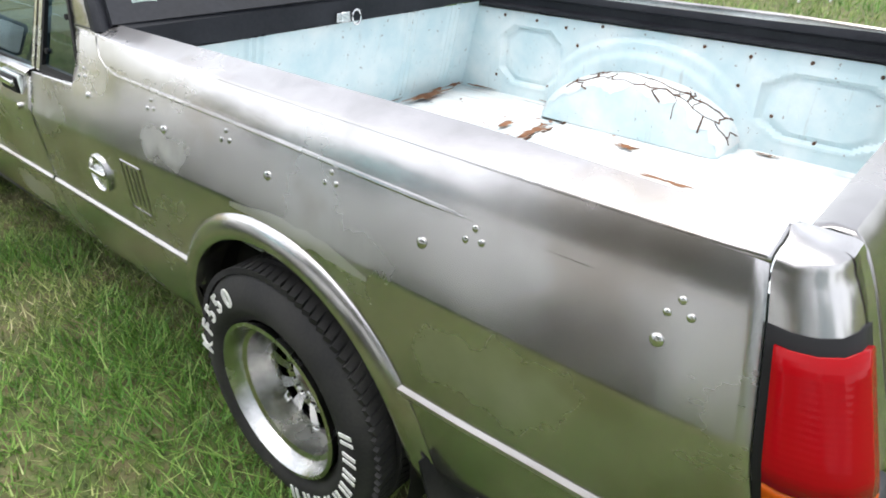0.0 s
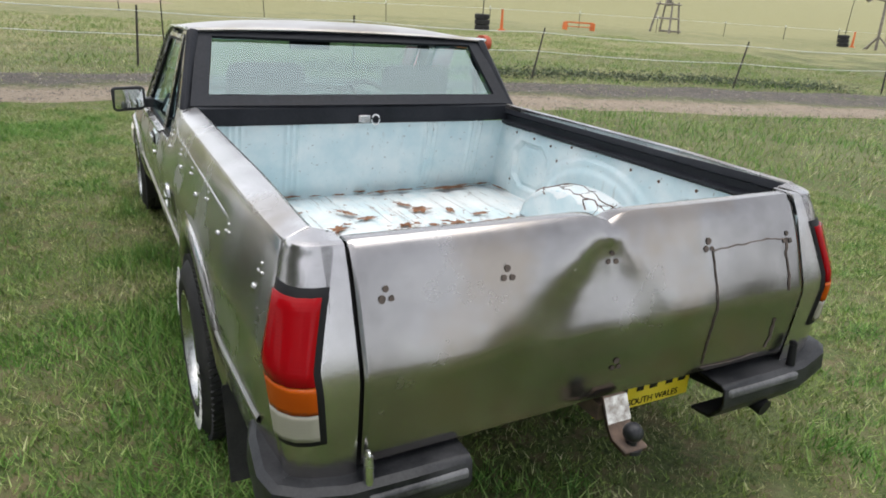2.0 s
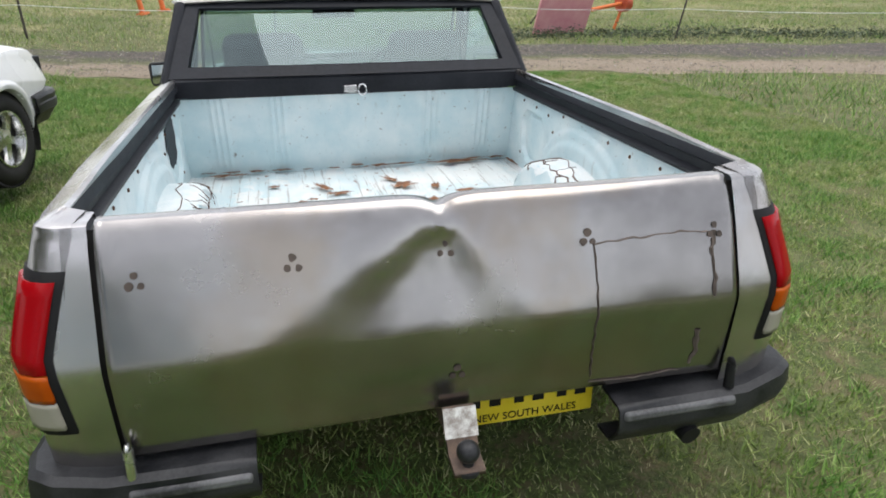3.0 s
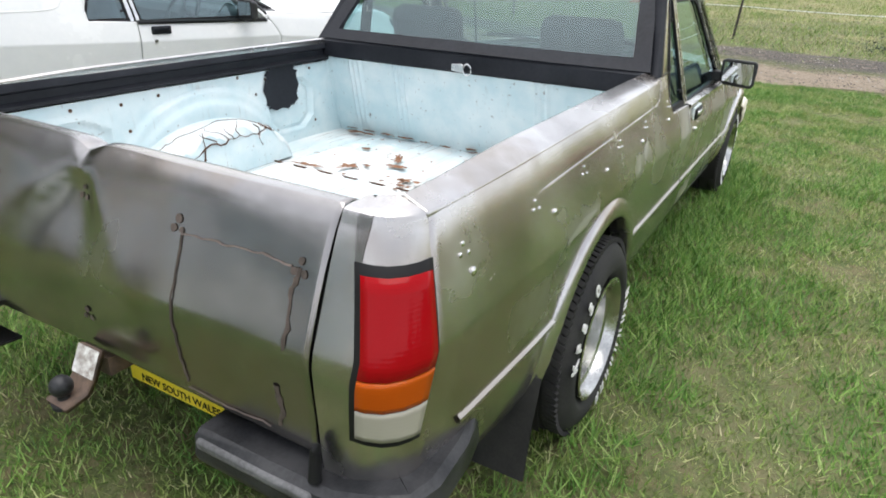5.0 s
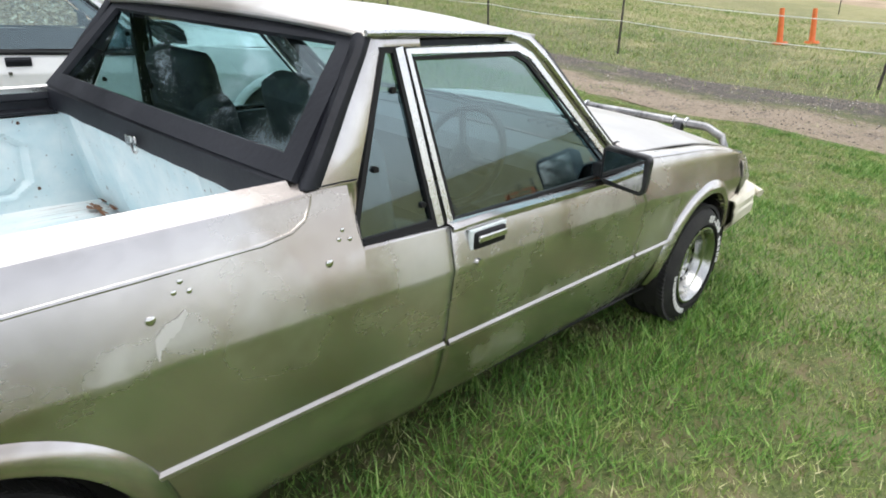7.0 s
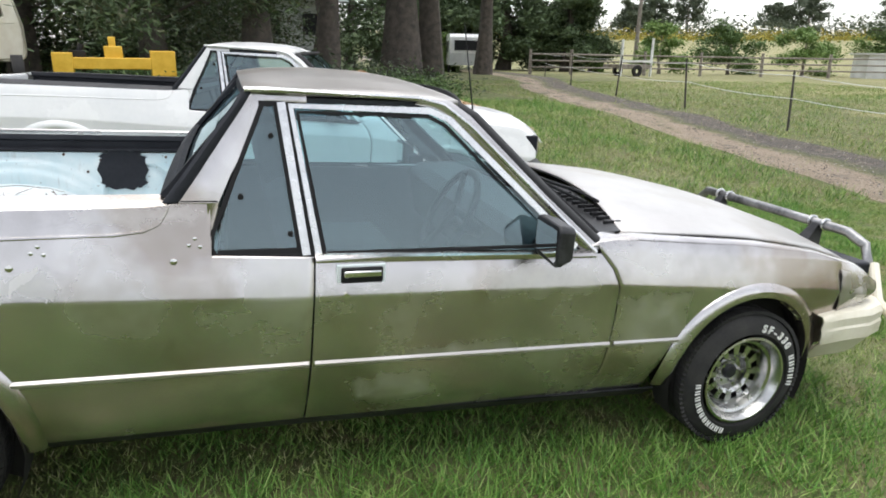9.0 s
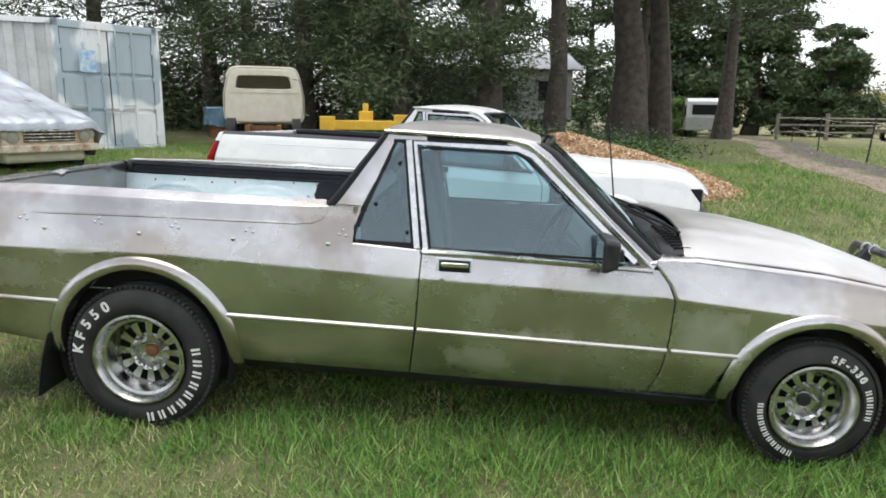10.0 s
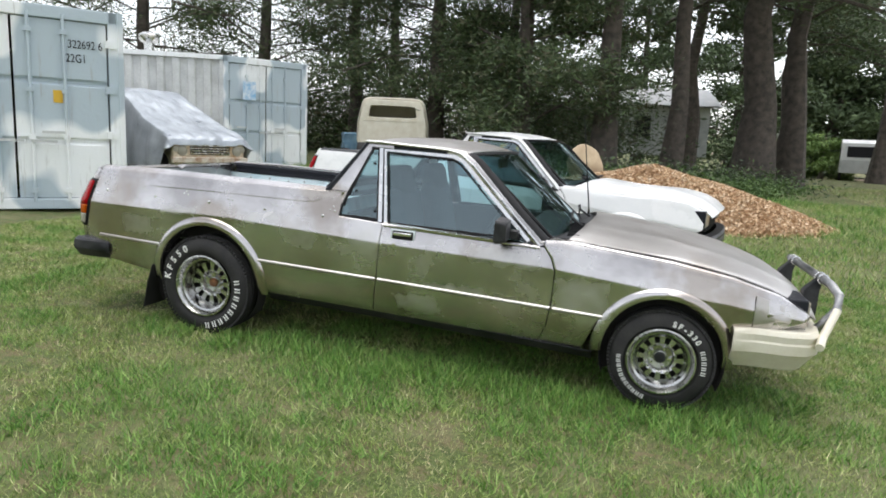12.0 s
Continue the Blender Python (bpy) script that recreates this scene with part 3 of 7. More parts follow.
def wheel(parent, x, y, z, r, width, side, style, letters=(), rr=0.19):
    """A wheel: tyre with tread and raised letters, rim with its holes, hub and nuts."""
    w = new("wheel")
    w.parent = parent
    w.matrix_local = Matrix.Translation((x, y, z)) @ Matrix.Diagonal((1, side, 1, 1))
    h = width / 2
    bm = bmesh.new()
    lathe(bm, [(h - 0.03, rr - 0.01), (h - 0.012, rr), (h + 0.002, rr + 0.02), (h + 0.008, r - 0.085), (h + 0.002, r - 0.05), (h - 0.018, r - 0.02), (h - 0.035, r - 0.007), (h - 0.046, r), (h * 0.52, r + 0.001), (h * 0.5, r - 0.007), (h * 0.43, r - 0.007), (h * 0.41, r + 0.002), (h * 0.05, r + 0.002), (h * 0.03, r - 0.007), (-h * 0.03, r - 0.007), (-h * 0.05, r + 0.002), (-h * 0.41, r + 0.002), (-h * 0.43, r - 0.007), (-h * 0.5, r - 0.007), (-h * 0.52, r + 0.001),
               (-h + 0.05, r), (-h + 0.02, r - 0.02), (-h, r - 0.07), (-h + 0.02, rr), (-h + 0.04, rr - 0.01)], 64)
    clean(bm)
    tyre = part("tyre", bm, RUBBER, w)
    bm = bmesh.new()
    for k in range(84):
        a = 2 * math.pi * k / 84
        for s in (1, -1):
            m = Matrix.Rotation(a, 4, "Y") @ Matrix.Translation((r - 0.006, s * h * 0.7, 0)) @ Matrix.Rotation(s * 0.35, 4, "X")
            box(bm, -0.006, -h * 0.17, -0.0085, 0.0085, h * 0.17, 0.0085, m)
            m = Matrix.Rotation(a + 0.03, 4, "Y") @ Matrix.Translation((r - 0.006, s * h * 0.23, 0)) @ Matrix.Rotation(s * -0.4, 4, "X")
            box(bm, -0.006, -h * 0.16, -0.0085, 0.0098, h * 0.16, 0.0085, m)
    part("tread", bm, RUBBER, tyre, "blocky tread of the tyre", rounded=False)
    bm = bmesh.new()
    if style == "slot":
        face = h - 0.12 if width > 0.25 else h - 0.085
        lathe(bm, [(h - 0.02, rr - 0.012), (h + 0.004, rr - 0.002), (h + 0.006, rr - 0.012), (h - 0.012, rr - 0.024), (h - 0.03, rr - 0.03), (h - 0.036, rr - 0.042), (face + 0.03, rr - 0.05), (face + 0.004, rr - 0.056)], 56)
        n = 12
        ring = [(face + 0.004, rr - 0.056), (face + 0.018, rr - 0.062), (face + 0.02, 0.082), (face + 0.012, 0.074)]
        for k in range(n * 4):
            if k % 4 in (1, 2):
                ringk = [ring[0], (face + 0.0165, rr - 0.066)]
                pieces = [ringk, [(face + 0.02, 0.09), (face + 0.012, 0.074)]]
            else:
                pieces = [ring]
            for pc in pieces:
                a0, a1 = 2 * math.pi * k / (n * 4), 2 * math.pi * (k + 1) / (n * 4)
                loft(bm, [[(q * math.cos(a), ax, q * math.sin(a)) for a in (a0, a1)] for ax, q in pc])
        lathe(bm, [(face + 0.012, 0.074), (face - 0.012, 0.066), (face - 0.016, 0.04), (face - 0.005, 0.034), (face - 0.004, 0.03)], 40)
    else:
        face = h - 0.03
        lathe(bm, [(h - 0.02, rr - 0.01), (h, rr), (h, rr - 0.012), (h - 0.02, rr - 0.02), (-h + 0.03, rr - 0.03)], 48)
        for k in range(5):
            a = 2 * math.pi * k / 5 + 0.3
            m = Matrix.Rotation(a, 4, "Y")
            loft(bm, [[m @ Vector(p) for p in ((0.03, face - 0.02, -0.035), (0.03, face + 0.008, -0.03), (0.03, face + 0.008, 0.03), (0.03, face - 0.02, 0.035))],
                      [m @ Vector(p) for p in ((0.1, face - 0.02, -0.03), (0.1, face, -0.024), (0.1, face, 0.024), (0.1, face - 0.02, 0.03))],
                      [m @ Vector(p) for p in ((0.166, face - 0.03, -0.045), (0.166, face - 0.012, -0.04), (0.166, face - 0.012, 0.04), (0.166, face - 0.03, 0.045))]])
        lathe(bm, [(face + 0.01, 0.0005), (face + 0.01, 0.03), (face, 0.045), (face - 0.03, 0.05)], 24)
    clean(bm)
    rim = part("rim", bm, RIM if style == "slot" else BRIGHT, w, "chromed slotted steel rim" if style == "slot" else "five-spoke alloy rim")
    bm = bmesh.new()
    lathe(bm, [(face - 0.03, 0.0005), (face - 0.03, 0.165)], 32)
    part("brake_drum", bm, DARK, w)
    if style == "slot":
        bm = bmesh.new()
        lathe(bm, [(face + 0.012, 0.0005), (face + 0.012, 0.024), (face + 0.004, 0.031), (face - 0.01, 0.032)], 24)
        part("hub_cap", bm, RUST if width > 0.25 else PLASTIC, rim)
        for k in range(5):
            a = 2 * math.pi * k / 5
            bm = bmesh.new()
            rod(bm, (0.053 * math.cos(a), face - 0.014, 0.053 * math.sin(a)), (0.053 * math.cos(a), face + 0.014, 0.053 * math.sin(a)), 0.009, 0.0065, 6)
            part("wheel_nut", bm, CHROME, rim)
    # raised white writing round the sidewall: readable code, and plain bars for the rest
    q = r - 0.062
    for text, start, step, size in letters:
        for i, ch in enumerate(text):
            a = radians(start - i * step)
            c, sn = math.cos(a), math.sin(a)
            turn = Matrix(((-sn, -c, 0), (0, 0, 1), (-c, sn, 0))) if side > 0 else Matrix(((sn, c, 0), (0, 0, 1), (-c, sn, 0)))
            at = Vector((-c * q * side, h + 0.0075, sn * q))
            if ch == "#":
                bm = bmesh.new()
                box(bm, -size * 0.27, -size * 0.35, 0, -size * 0.1, size * 0.35, 0.0025)
                box(bm, size * 0.08, -size * 0.35, 0, size * 0.22, size * 0.35, 0.0025)
                ob = part("raised_bar", bm, WHITE_LETTER, tyre, rounded=False)
            else:
                cu = bpy.data.curves.new("letter", "FONT")
                cu.body, cu.size, cu.align_x, cu.align_y, cu.extrude, cu.offset = ch, size, "CENTER", "CENTER", 0.002, 0.0016
                tmp = new("letter", cu)
                me = bpy.data.meshes.new_from_object(tmp)
                bpy.data.objects.remove(tmp)
                me.materials.append(WHITE_LETTER)
                ob = new("letter", me)
                ob.parent = tyre
            ob.matrix_local = Matrix.Translation(at) @ turn.to_4x4()
    return w


def build_ute(m, label, skin, gate_skin, tray, style):
    """One ute under its Empty: body skins, tray, cabin, glass, lamps, wheels, bumpers."""
    own = style == "bare"
    ute = thing("ute", m, label, "ute")
    sides = ((1, "left"), (-1, "right"))
    door_r = lambda z: lerp([(0.3, 1.178), (0.52, 1.197), (0.87, 1.212)], z)
    door_f = lambda z: lerp([(0.28, 2.212), (0.4, 2.252), (0.55, 2.27), (0.72, 2.272), (0.80, 2.24), (0.86, 2.185)], z)
    gap = 0.006
    rail_top = lambda x: lerp([(-1.05, 0.995), (-0.93, 1.0065), (-0.7, 1.009), (-0.5, 1.013), (0.74, 1.019), (0.84, 1.027), (0.9, 1.03), (0.9025, 0.886), (1.25, 0.868)], x)
    belt = lambda x: lerp([(0.9, 0.878), (1.2, 0.868), (2.2, 0.845)], x)
    lift = lambda x: 0.0 if own else 0.125 * smooth(2.7, 3.6, x)
    fend_top = lambda x: lerp([(2.15, 0.872), (2.35, 0.888), (2.9, 0.842), (3.2, 0.796), (3.45, 0.728), (3.6, 0.645), (3.66, 0.585)], x) + lift(x)
    for side, where in sides:
        panel = part("quarter_panel", side_panel(lambda z: seam(z) + 0.003, lambda z: door_r(z) - gap, rail_top, 104, side, (0.8985, 0.901, 0.9035)), skin, ute, thick=0.012)
        part("door", side_panel(lambda z: door_r(z), lambda z: door_f(z) - gap, belt, 40, side), skin, ute, thick=0.006)
        part("front_guard", side_panel(lambda z: door_f(z), lambda z: 3.6 - (0.25 * smooth(0.62, 0.5, z)), fend_top, 70, side), skin, ute, thick=0.012)
        # rear corner
        bm = bmesh.new()
        zs = [0.47, 0.52, 0.58, 0.65, 0.7, 0.735, 0.77, 0.82, 0.88, 0.93, 0.96, 0.984]
        end, flare = (0.73, 0.016) if side > 0 else (0.706, 0.0)
        rows = [corner_curve(z, 0.0, end, flare) for z in zs]
        for d, z in ((0.001, 0.996), (0.003, 1.004), (0.008, 1.0125), (0.018, 1.018), (0.03, 1.0225), (0.042, 1.0255)):
            rows.append([(x, y, z - max(0.0, z - 1.0165) * k / 7) for k, (x, y, _) in enumerate(corner_curve(0.995, -d, end, flare))])
        rows.append([(-0.907, 0.787 + (end - 0.787) * k / 7, 1.0345 - 0.017 * k / 7) for k in range(8)])
        rows.append([(-0.904, 0.777 + (end - 0.777) * k / 7, 1.005) for k in range(8)])
        loft(bm, rows)
        clean(bm)
        part("rear_corner", mirrored(bm, side), skin, ute)
        # top of the rail and the corner
        bm = bmesh.new()
        rows = []
        for x in [-0.9085, *np.linspace(-0.9, -0.35, 14), -0.3, 0.0, 0.3, 0.6, 0.74, 0.8, 0.87]:
            t = 1.0185 + 0.012 * smooth(-0.9, -0.4, x) + 0.003
            tip = 1.0
            ro = rail_top(x)
            w = side_y(x, ro)
            inner = 0.775
            rows.append([(x, w + 0.0006, ro - 0.003), (x, w - 0.007, ro + 0.006), (x, (w + inner) / 2, t + 0.002 + 0.001 * tip), (x, inner + 0.01, t + 0.013 * tip), (x, inner, t - 0.004 + 0.012 * tip), (x, inner - 0.003, t - 0.02)])
        loft(bm, rows)
        clean(bm)
        part("rail_cap", mirrored(bm, side), skin if own else PLASTIC, ute, thick=0.01)
        # raised line along the rail, turning up at its front
        bm = bmesh.new()
        line = [(-0.86, 0.922), (-0.7, 0.93), (-0.4, 0.936), (0.0, 0.943), (0.4, 0.946), (0.66, 0.948), (0.735, 0.955), (0.775, 0.972), (0.793, 1.0), (0.8, 1.02)]
        tube(bm, [(x, side_y(x, z) - 0.0035 - 0.006 * smooth(-0.55, -0.86, x), z) for x, z in line], 0.0065, 8)
        part("rail_line", mirrored(bm, side), skin, panel)
        # bright rib along the flank, in the lengths between the arches and gaps
        for a, b in ((-0.87, -0.345), (0.352, 1.188), (1.205, 2.262), (2.278, 2.565)):
            bm = bmesh.new()
            n = 12
            rib = [(a + (b - a) * k / n, lerp([(-0.85, 0.558), (0.35, 0.536), (1.2, 0.523), (2.27, 0.5), (2.6, 0.492)], a + (b - a) * k / n)) for k in range(n + 1)]
            loft(bm, [[(x, side_y(x, z + 0.013) + 0.0005, z + 0.013), (x, side_y(x, z) + 0.0085, z + 0.005), (x, side_y(x, z) + 0.0085, z - 0.004), (x, side_y(x, z - 0.01) + 0.0005, z - 0.01)] for x, z in rib])
            part("flank_rib", mirrored(bm, side), DULL if own else skin, ute, "bright raised rib along the flank" if own else "")
        # wheel-arch lips and wells
        for cx, cz, rx, rz in ARCHES:
            bm = bmesh.new()
            rows = []
            for k in range(41):
                a = radians(-4 + 188 * k / 40)
                ca, sa = math.cos(a), math.sin(a)
                row = []
                for extra, off in ((0.062, 0.001), (0.048, 0.012), (0.03, 0.02), (0.012, 0.021), (0.0, 0.016), (-0.006, 0.0), (-0.008, -0.05)):
                    x, z = cx + (rx + extra) * ca, cz + (rz + extra * 0.9) * sa
                    row.append((x, side_y(min(max(x, -0.8), 3.5), z) + off, z))
                rows.append(row)
            loft(bm, rows)
            part("arch_lip", mirrored(bm, side), skin, ute, "bright rolled wheel-arch lip" if own else "", thick=0.004)
            bm = bmesh.new()
            loft(bm, [[(cx + (rx + 0.01) * f * math.cos(radians(a)), y, cz + (rz + 0.01) * f * math.sin(radians(a))) for a in range(-25, 206, 10)] for y, f in ((0.9, 1.0), (0.795, 1.0), (0.79, 0.8), (0.64, 0.78), (0.635, 0.02))])
            part("wheel_well", mirrored(bm, side), DARK, ute)
        # tail lamp: black frame and three lenses
        bm = bmesh.new()
        loft(bm, [corner_curve(z, 0.004, end, flare)[0:6] for z in (0.605, 0.65, 0.7, 0.735, 0.78, 0.85, 0.90, 0.938)])
        frame_part = part("lamp_frame", mirrored(bm, side), SEAL, ute, "black rubber lamp surround", thick=0.012)
        for name, mt, z0, z1, lab in (("red_lens", RED, 0.755, 0.922, "red tail-lamp lens"), ("amber_lens", AMBER, 0.69, 0.752, "amber indicator lens"), ("clear_lens", CLEAR, 0.622, 0.687, "clear reversing lens")):
            bm = bmesh.new()
            rows = []
            for k in range(7):
                z = z0 + (z1 - z0) * k / 6
                c = corner_curve(z, 0.012, end, flare)
                first = Vector(c[0]).lerp(Vector(c[1]), 0.4)
                last = Vector(c[4]).lerp(Vector(c[5]), 0.55)
                rows.append([first] + [Vector(p) for p in c[1:5]] + [last])
            loft(bm, rows)
            part(name, mirrored(bm, side), mt, frame_part, lab, thick=0.016)
        # inner skins of the tray
        bm = bmesh.new()
        loft(bm, [[(x, 0.7735, 1.025), (x, 0.768, 1.0), (x, 0.785, 0.99), (x, 0.785, 0.965), (x, 0.768, 0.955), (x, 0.768, 0.944 - 0.004 * noise.noise((x * 9, side, 0)))] for x in np.linspace(-0.9, 0.79, 60)])
        part("inner_rail", mirrored(bm, side), BLACK, ute, "black-painted inner rail of the tray", thick=0.006)
        bm = bmesh.new()
        pts = []
        for x in np.linspace(-0.96, 0.93, 150 if own else 40):
            row = []
            for z in np.linspace(0.57, 0.935, 42 if own else 12):
                y = 0.785
                # pressed panels ahead of and behind the wheel box
                inset = 0.0
                for px, pz, hx, hz in ((0.52, 0.76, 0.15, 0.12), (-0.62, 0.76, 0.2, 0.11)):
                    e = max(abs(x - px) / hx, abs(z - pz) / hz, (abs(x - px) / hx + abs(z - pz) / hz) / 1.55)
                    inset += 0.014 * (smooth(1.0, 0.93, e) - 0.6 * smooth(0.86, 0.78, e)) - 0.005 * smooth(0.1, 0.04, abs(e - 1.06))
                e = math.hypot(x / 0.42, (z - 0.60) / 0.30)
                inset -= 0.016 * smooth(1.03, 0.97, e)
                e2 = math.hypot(x / 0.36, (z - 0.60) / 0.25)
                inset -= 0.012 * smooth(1.05, 0.95, e2)
                row.append((x, y + inset, z))
            pts.append(row)
        loft(bm, pts)
        bmesh.ops.reverse_faces(bm, faces=bm.faces)
        tray_side = part("tray_side", mirrored(bm, side), tray[0], ute, "pale blue pressed tray side" if own else "")
        # the wheel box
        bm = bmesh.new()
        rows = []
        for k in range(25):
            a = math.pi * k / 24
            x, z = 0.375 * math.cos(a) - 0.02, 0.585 + 0.2 * math.sin(a) ** 0.95
            rows.append([(x, 0.785, z), (x * 0.99, 0.67, z - 0.004), (x * 0.97, 0.635, z - 0.018), (x * 0.93, 0.617, max(0.585, z - 0.05)), (x * 0.9, 0.612, 0.585)])
        loft(bm, rows)
        clean(bm)
        box_part = part("wheel_box", mirrored(bm, side), tray[0], ute, "pale blue wheel box under cracked filler" if own else "")
        if own:
            rng = random.Random(5 + side)

            def box_pt(a, q, off):
                """On the wheel box: a round its arch, q from the tray side inwards and down its face."""
                a = min(max(a, 0.05), 3.09)
                x, z = 0.375 * math.cos(a) - 0.02, 0.585 + 0.2 * math.sin(a) ** 0.95
                at = [(0.0, x, 0.785, z), (1.0, x * 0.99, 0.67, z - 0.004), (1.35, x * 0.97, 0.635, z - 0.018), (1.65, x * 0.93, 0.617, max(0.585, z - 0.05)), (2.6, x * 0.9, 0.612, 0.585)]
                p = [lerp([(r[0], r[k]) for r in at], q) for k in (1, 2, 3)]
                up = min(1.0, max(0.0, 1.7 - q))
                return (p[0] + off * math.cos(a) * up, p[1] - off * (1 - up * 0.6), p[2] + off * math.sin(a) * up)

            bm = bmesh.new()
            loft(bm, [[box_pt(a, (1.5 + 0.35 * noise.noise((a * 4, side, 2)) + 0.12 * noise.noise((a * 15, side, 5))) * k / 10, 0.0025) for k in range(11)] for a in np.linspace(0.12, 3.02, 70)])
            clean(bm)
            skim = part("filler_skim", mirrored(bm, side), FILLER, box_part, "white body filler over the wheel box")
            tracks = []
            a, q = 0.75, 1.25
            edge = []
            while a < 2.95:
                edge.append((a, q))
                a += rng.uniform(0.04, 0.1)
                q = min(1.75, max(0.95, q + rng.uniform(-0.13, 0.15)))
            tracks += [edge[k:k + 7] for k in range(0, len(edge) - 1, 6)]
            a, q = 0.95, 0.45
            upper = []
            while a < 2.6:
                upper.append((a, q))
                a += rng.uniform(0.05, 0.11)
                q = min(0.85, max(0.15, q + rng.uniform(-0.13, 0.15)))
            tracks += [upper[k:k + 5] for k in range(0, len(upper) - 1, 4)]
            for k in range(17):
                a, q = edge[rng.randrange(len(edge))]
                way = rng.choice((-1, -1, -1, 1))
                line = [(a, q)]
                for j in range(rng.randrange(3, 7)):
                    a += rng.uniform(-0.05, 0.08)
                    q = min(1.95, max(0.1, q + way * rng.uniform(0.06, 0.2)))
                    line.append((a, q))
                tracks.append(line)
            for line in tracks:
                if len(line) > 1:
                    bm = bmesh.new()
                    tube(bm, [box_pt(a, q, 0.003) for a, q in line], rng.choice((0.0014, 0.0018, 0.0022, 0.0034)), 5)
                    part("filler_crack", mirrored(bm, side), CRACK, skim, "dark rusty crack in the filler")
        # bolt heads along the tray side
        if own:
            for x, z in ((0.66, 0.915), (0.5, 0.91), (0.36, 0.9), (0.2, 0.925), (0.3, 0.84), (-0.2, 0.91), (-0.36, 0.9), (-0.34, 0.8), (-0.47, 0.72), (-0.55, 0.91), (-0.75, 0.9), (-0.62, 0.66), (0.69, 0.66), (0.42, 0.655)):
                bm = bmesh.new()
                dome(bm, (x, 0.783, z), 0.0065, side)
                part("bolt_head", mirrored(bm, side), CRACK, tray_side)
        # cabin side: pillar skin, frames and panes
        bm = bmesh.new()
        loft(bm, [[(xr, glass_y(z) + 0.007, z), (xf, glass_y(z) + 0.005, z)] for xr, xf, z in ((0.909, 0.918, 0.9), (0.909, 0.923, 0.95), (0.906, 0.938, 1.027), (0.83, 0.939, 1.031), (0.884, 0.975, 1.11), (0.948, 1.03, 1.21), (1.01, 1.072, 1.305), (1.04, 1.085, 1.352))])
        loft(bm, [[(x, glass_y(1.318) + 0.004, 1.318), (x, glass_y(1.35), 1.353)] for x in (1.03, 1.1, 1.2)])
        clean(bm)
        pillar = part("pillar_skin", mirrored(bm, side), skin, ute, thick=0.012)
        bm = bmesh.new()
        tube(bm, [(x, glass_y(1.031) + 0.0055, 1.031 + 0.004 * math.sin(9 * x)) for x in (0.835, 0.87, 0.9, 0.936)], 0.0022, 5)
        part("pillar_seam", mirrored(bm, side), SEAL, pillar)
        bm = bmesh.new()
        loft(bm, [[(xa, glass_y(z) + 0.001, z), (xb, glass_y(z) + 0.001, z)] for xa, xb, z in ((1.168, 1.222, 0.866), (1.11, 1.16, 1.325))])
        part("door_pillar", mirrored(bm, side), SEAL, ute, rounded=False)
        bm = bmesh.new()
        loft(bm, [[(xr + 0.031 - 0.05 * (z - 1.03), glass_y(z) + 0.0085, z), (xr - 0.002, glass_y(z) + 0.0095, z), (xr - 0.014, glass_y(z) - 0.004, z), (xr - 0.006, 0.80 - 0.27 * (z - 1.04), z)] for xr, z in ((0.80, 1.033), (0.858, 1.11), (0.93, 1.21), (1.0, 1.305), (1.03, 1.352))])
        part("pillar_edge", mirrored(bm, side), BLACK, ute, "black-painted rear edge of the cabin", thick=0.01)
        bm = bmesh.new()
        strip_along(bm, [(1.17, 0.872), (0.95, 0.874), (0.925, 0.882), (0.914, 0.9), (0.918, 0.94), (1.07, 1.31)], 0.013, 0.0085)
        strip_along(bm, [(0.93, 0.884), (1.165, 0.883)], 0.022, 0.0065)
        strip_along(bm, [(1.168, 0.872), (1.108, 1.312)], 0.012, 0.0065)
        strip_along(bm, [(1.06, 1.313), (1.13, 1.313)], 0.014, 0.0065)
        window = part("quarter_window", mirrored(bm, side), SEAL, ute, "black rubber round the fixed side window")
        bm = bmesh.new()
        quad_panel(bm, [(0.914, 0.885), (1.172, 0.875), (1.112, 1.315), (1.068, 1.315)], -0.004)
        pane = part("pane", mirrored(bm, side), SIDE_GLASS, window)
        pane.visible_shadow = False
        for x, z in ((1.092, 1.22), (1.0, 1.045), (1.14, 0.935)):
            bm = bmesh.new()
            rod(bm, (x, glass_y(z) - 0.007, z), (x, glass_y(z) + 0.004, z), 0.0085, n=12)
            part("window_stud", mirrored(bm, side), SEAL, window)
        for dx in (-0.01,):
            bm = bmesh.new()
            strip_along(bm, [(1.196 + dx, 0.874), (1.134 + dx, 1.318)], 0.024, 0.008)
            part("pillar_trim", mirrored(bm, side), BRIGHT, ute, "bright window-frame strip")
        bm = bmesh.new()
        strip_along(bm, [(1.223, 0.872), (1.152, 1.308), (1.585, 1.305), (1.65, 1.28), (2.10, 0.868)], 0.02, 0.009)
        door_frame = part("window_frame", mirrored(bm, side), BRIGHT, ute, "bright door-window frame")
        bm = bmesh.new()
        strip_along(bm, [(1.241, 0.874), (1.172, 1.29), (1.58, 1.287), (1.635, 1.262), (2.05, 0.874), (1.241, 0.874)], 0.012, 0.005)
        part("seal", mirrored(bm, side), SEAL, door_frame)
        bm = bmesh.new()
        quad_panel(bm, [(1.225, 0.865), (2.07, 0.86), (1.64, 1.27), (1.585, 1.297), (1.155, 1.299)], -0.006)
        pane = part("pane", mirrored(bm, side), SIDE_GLASS, door_frame)
        pane.visible_shadow = False
        bm = bmesh.new()
        loft(bm, [[(x, 0.905, belt(x) - 0.012), (x, 0.905, belt(x) + 0.004), (x, 0.872, belt(x) + 0.012)] for x in (1.21, 1.5, 1.9, 2.17)])
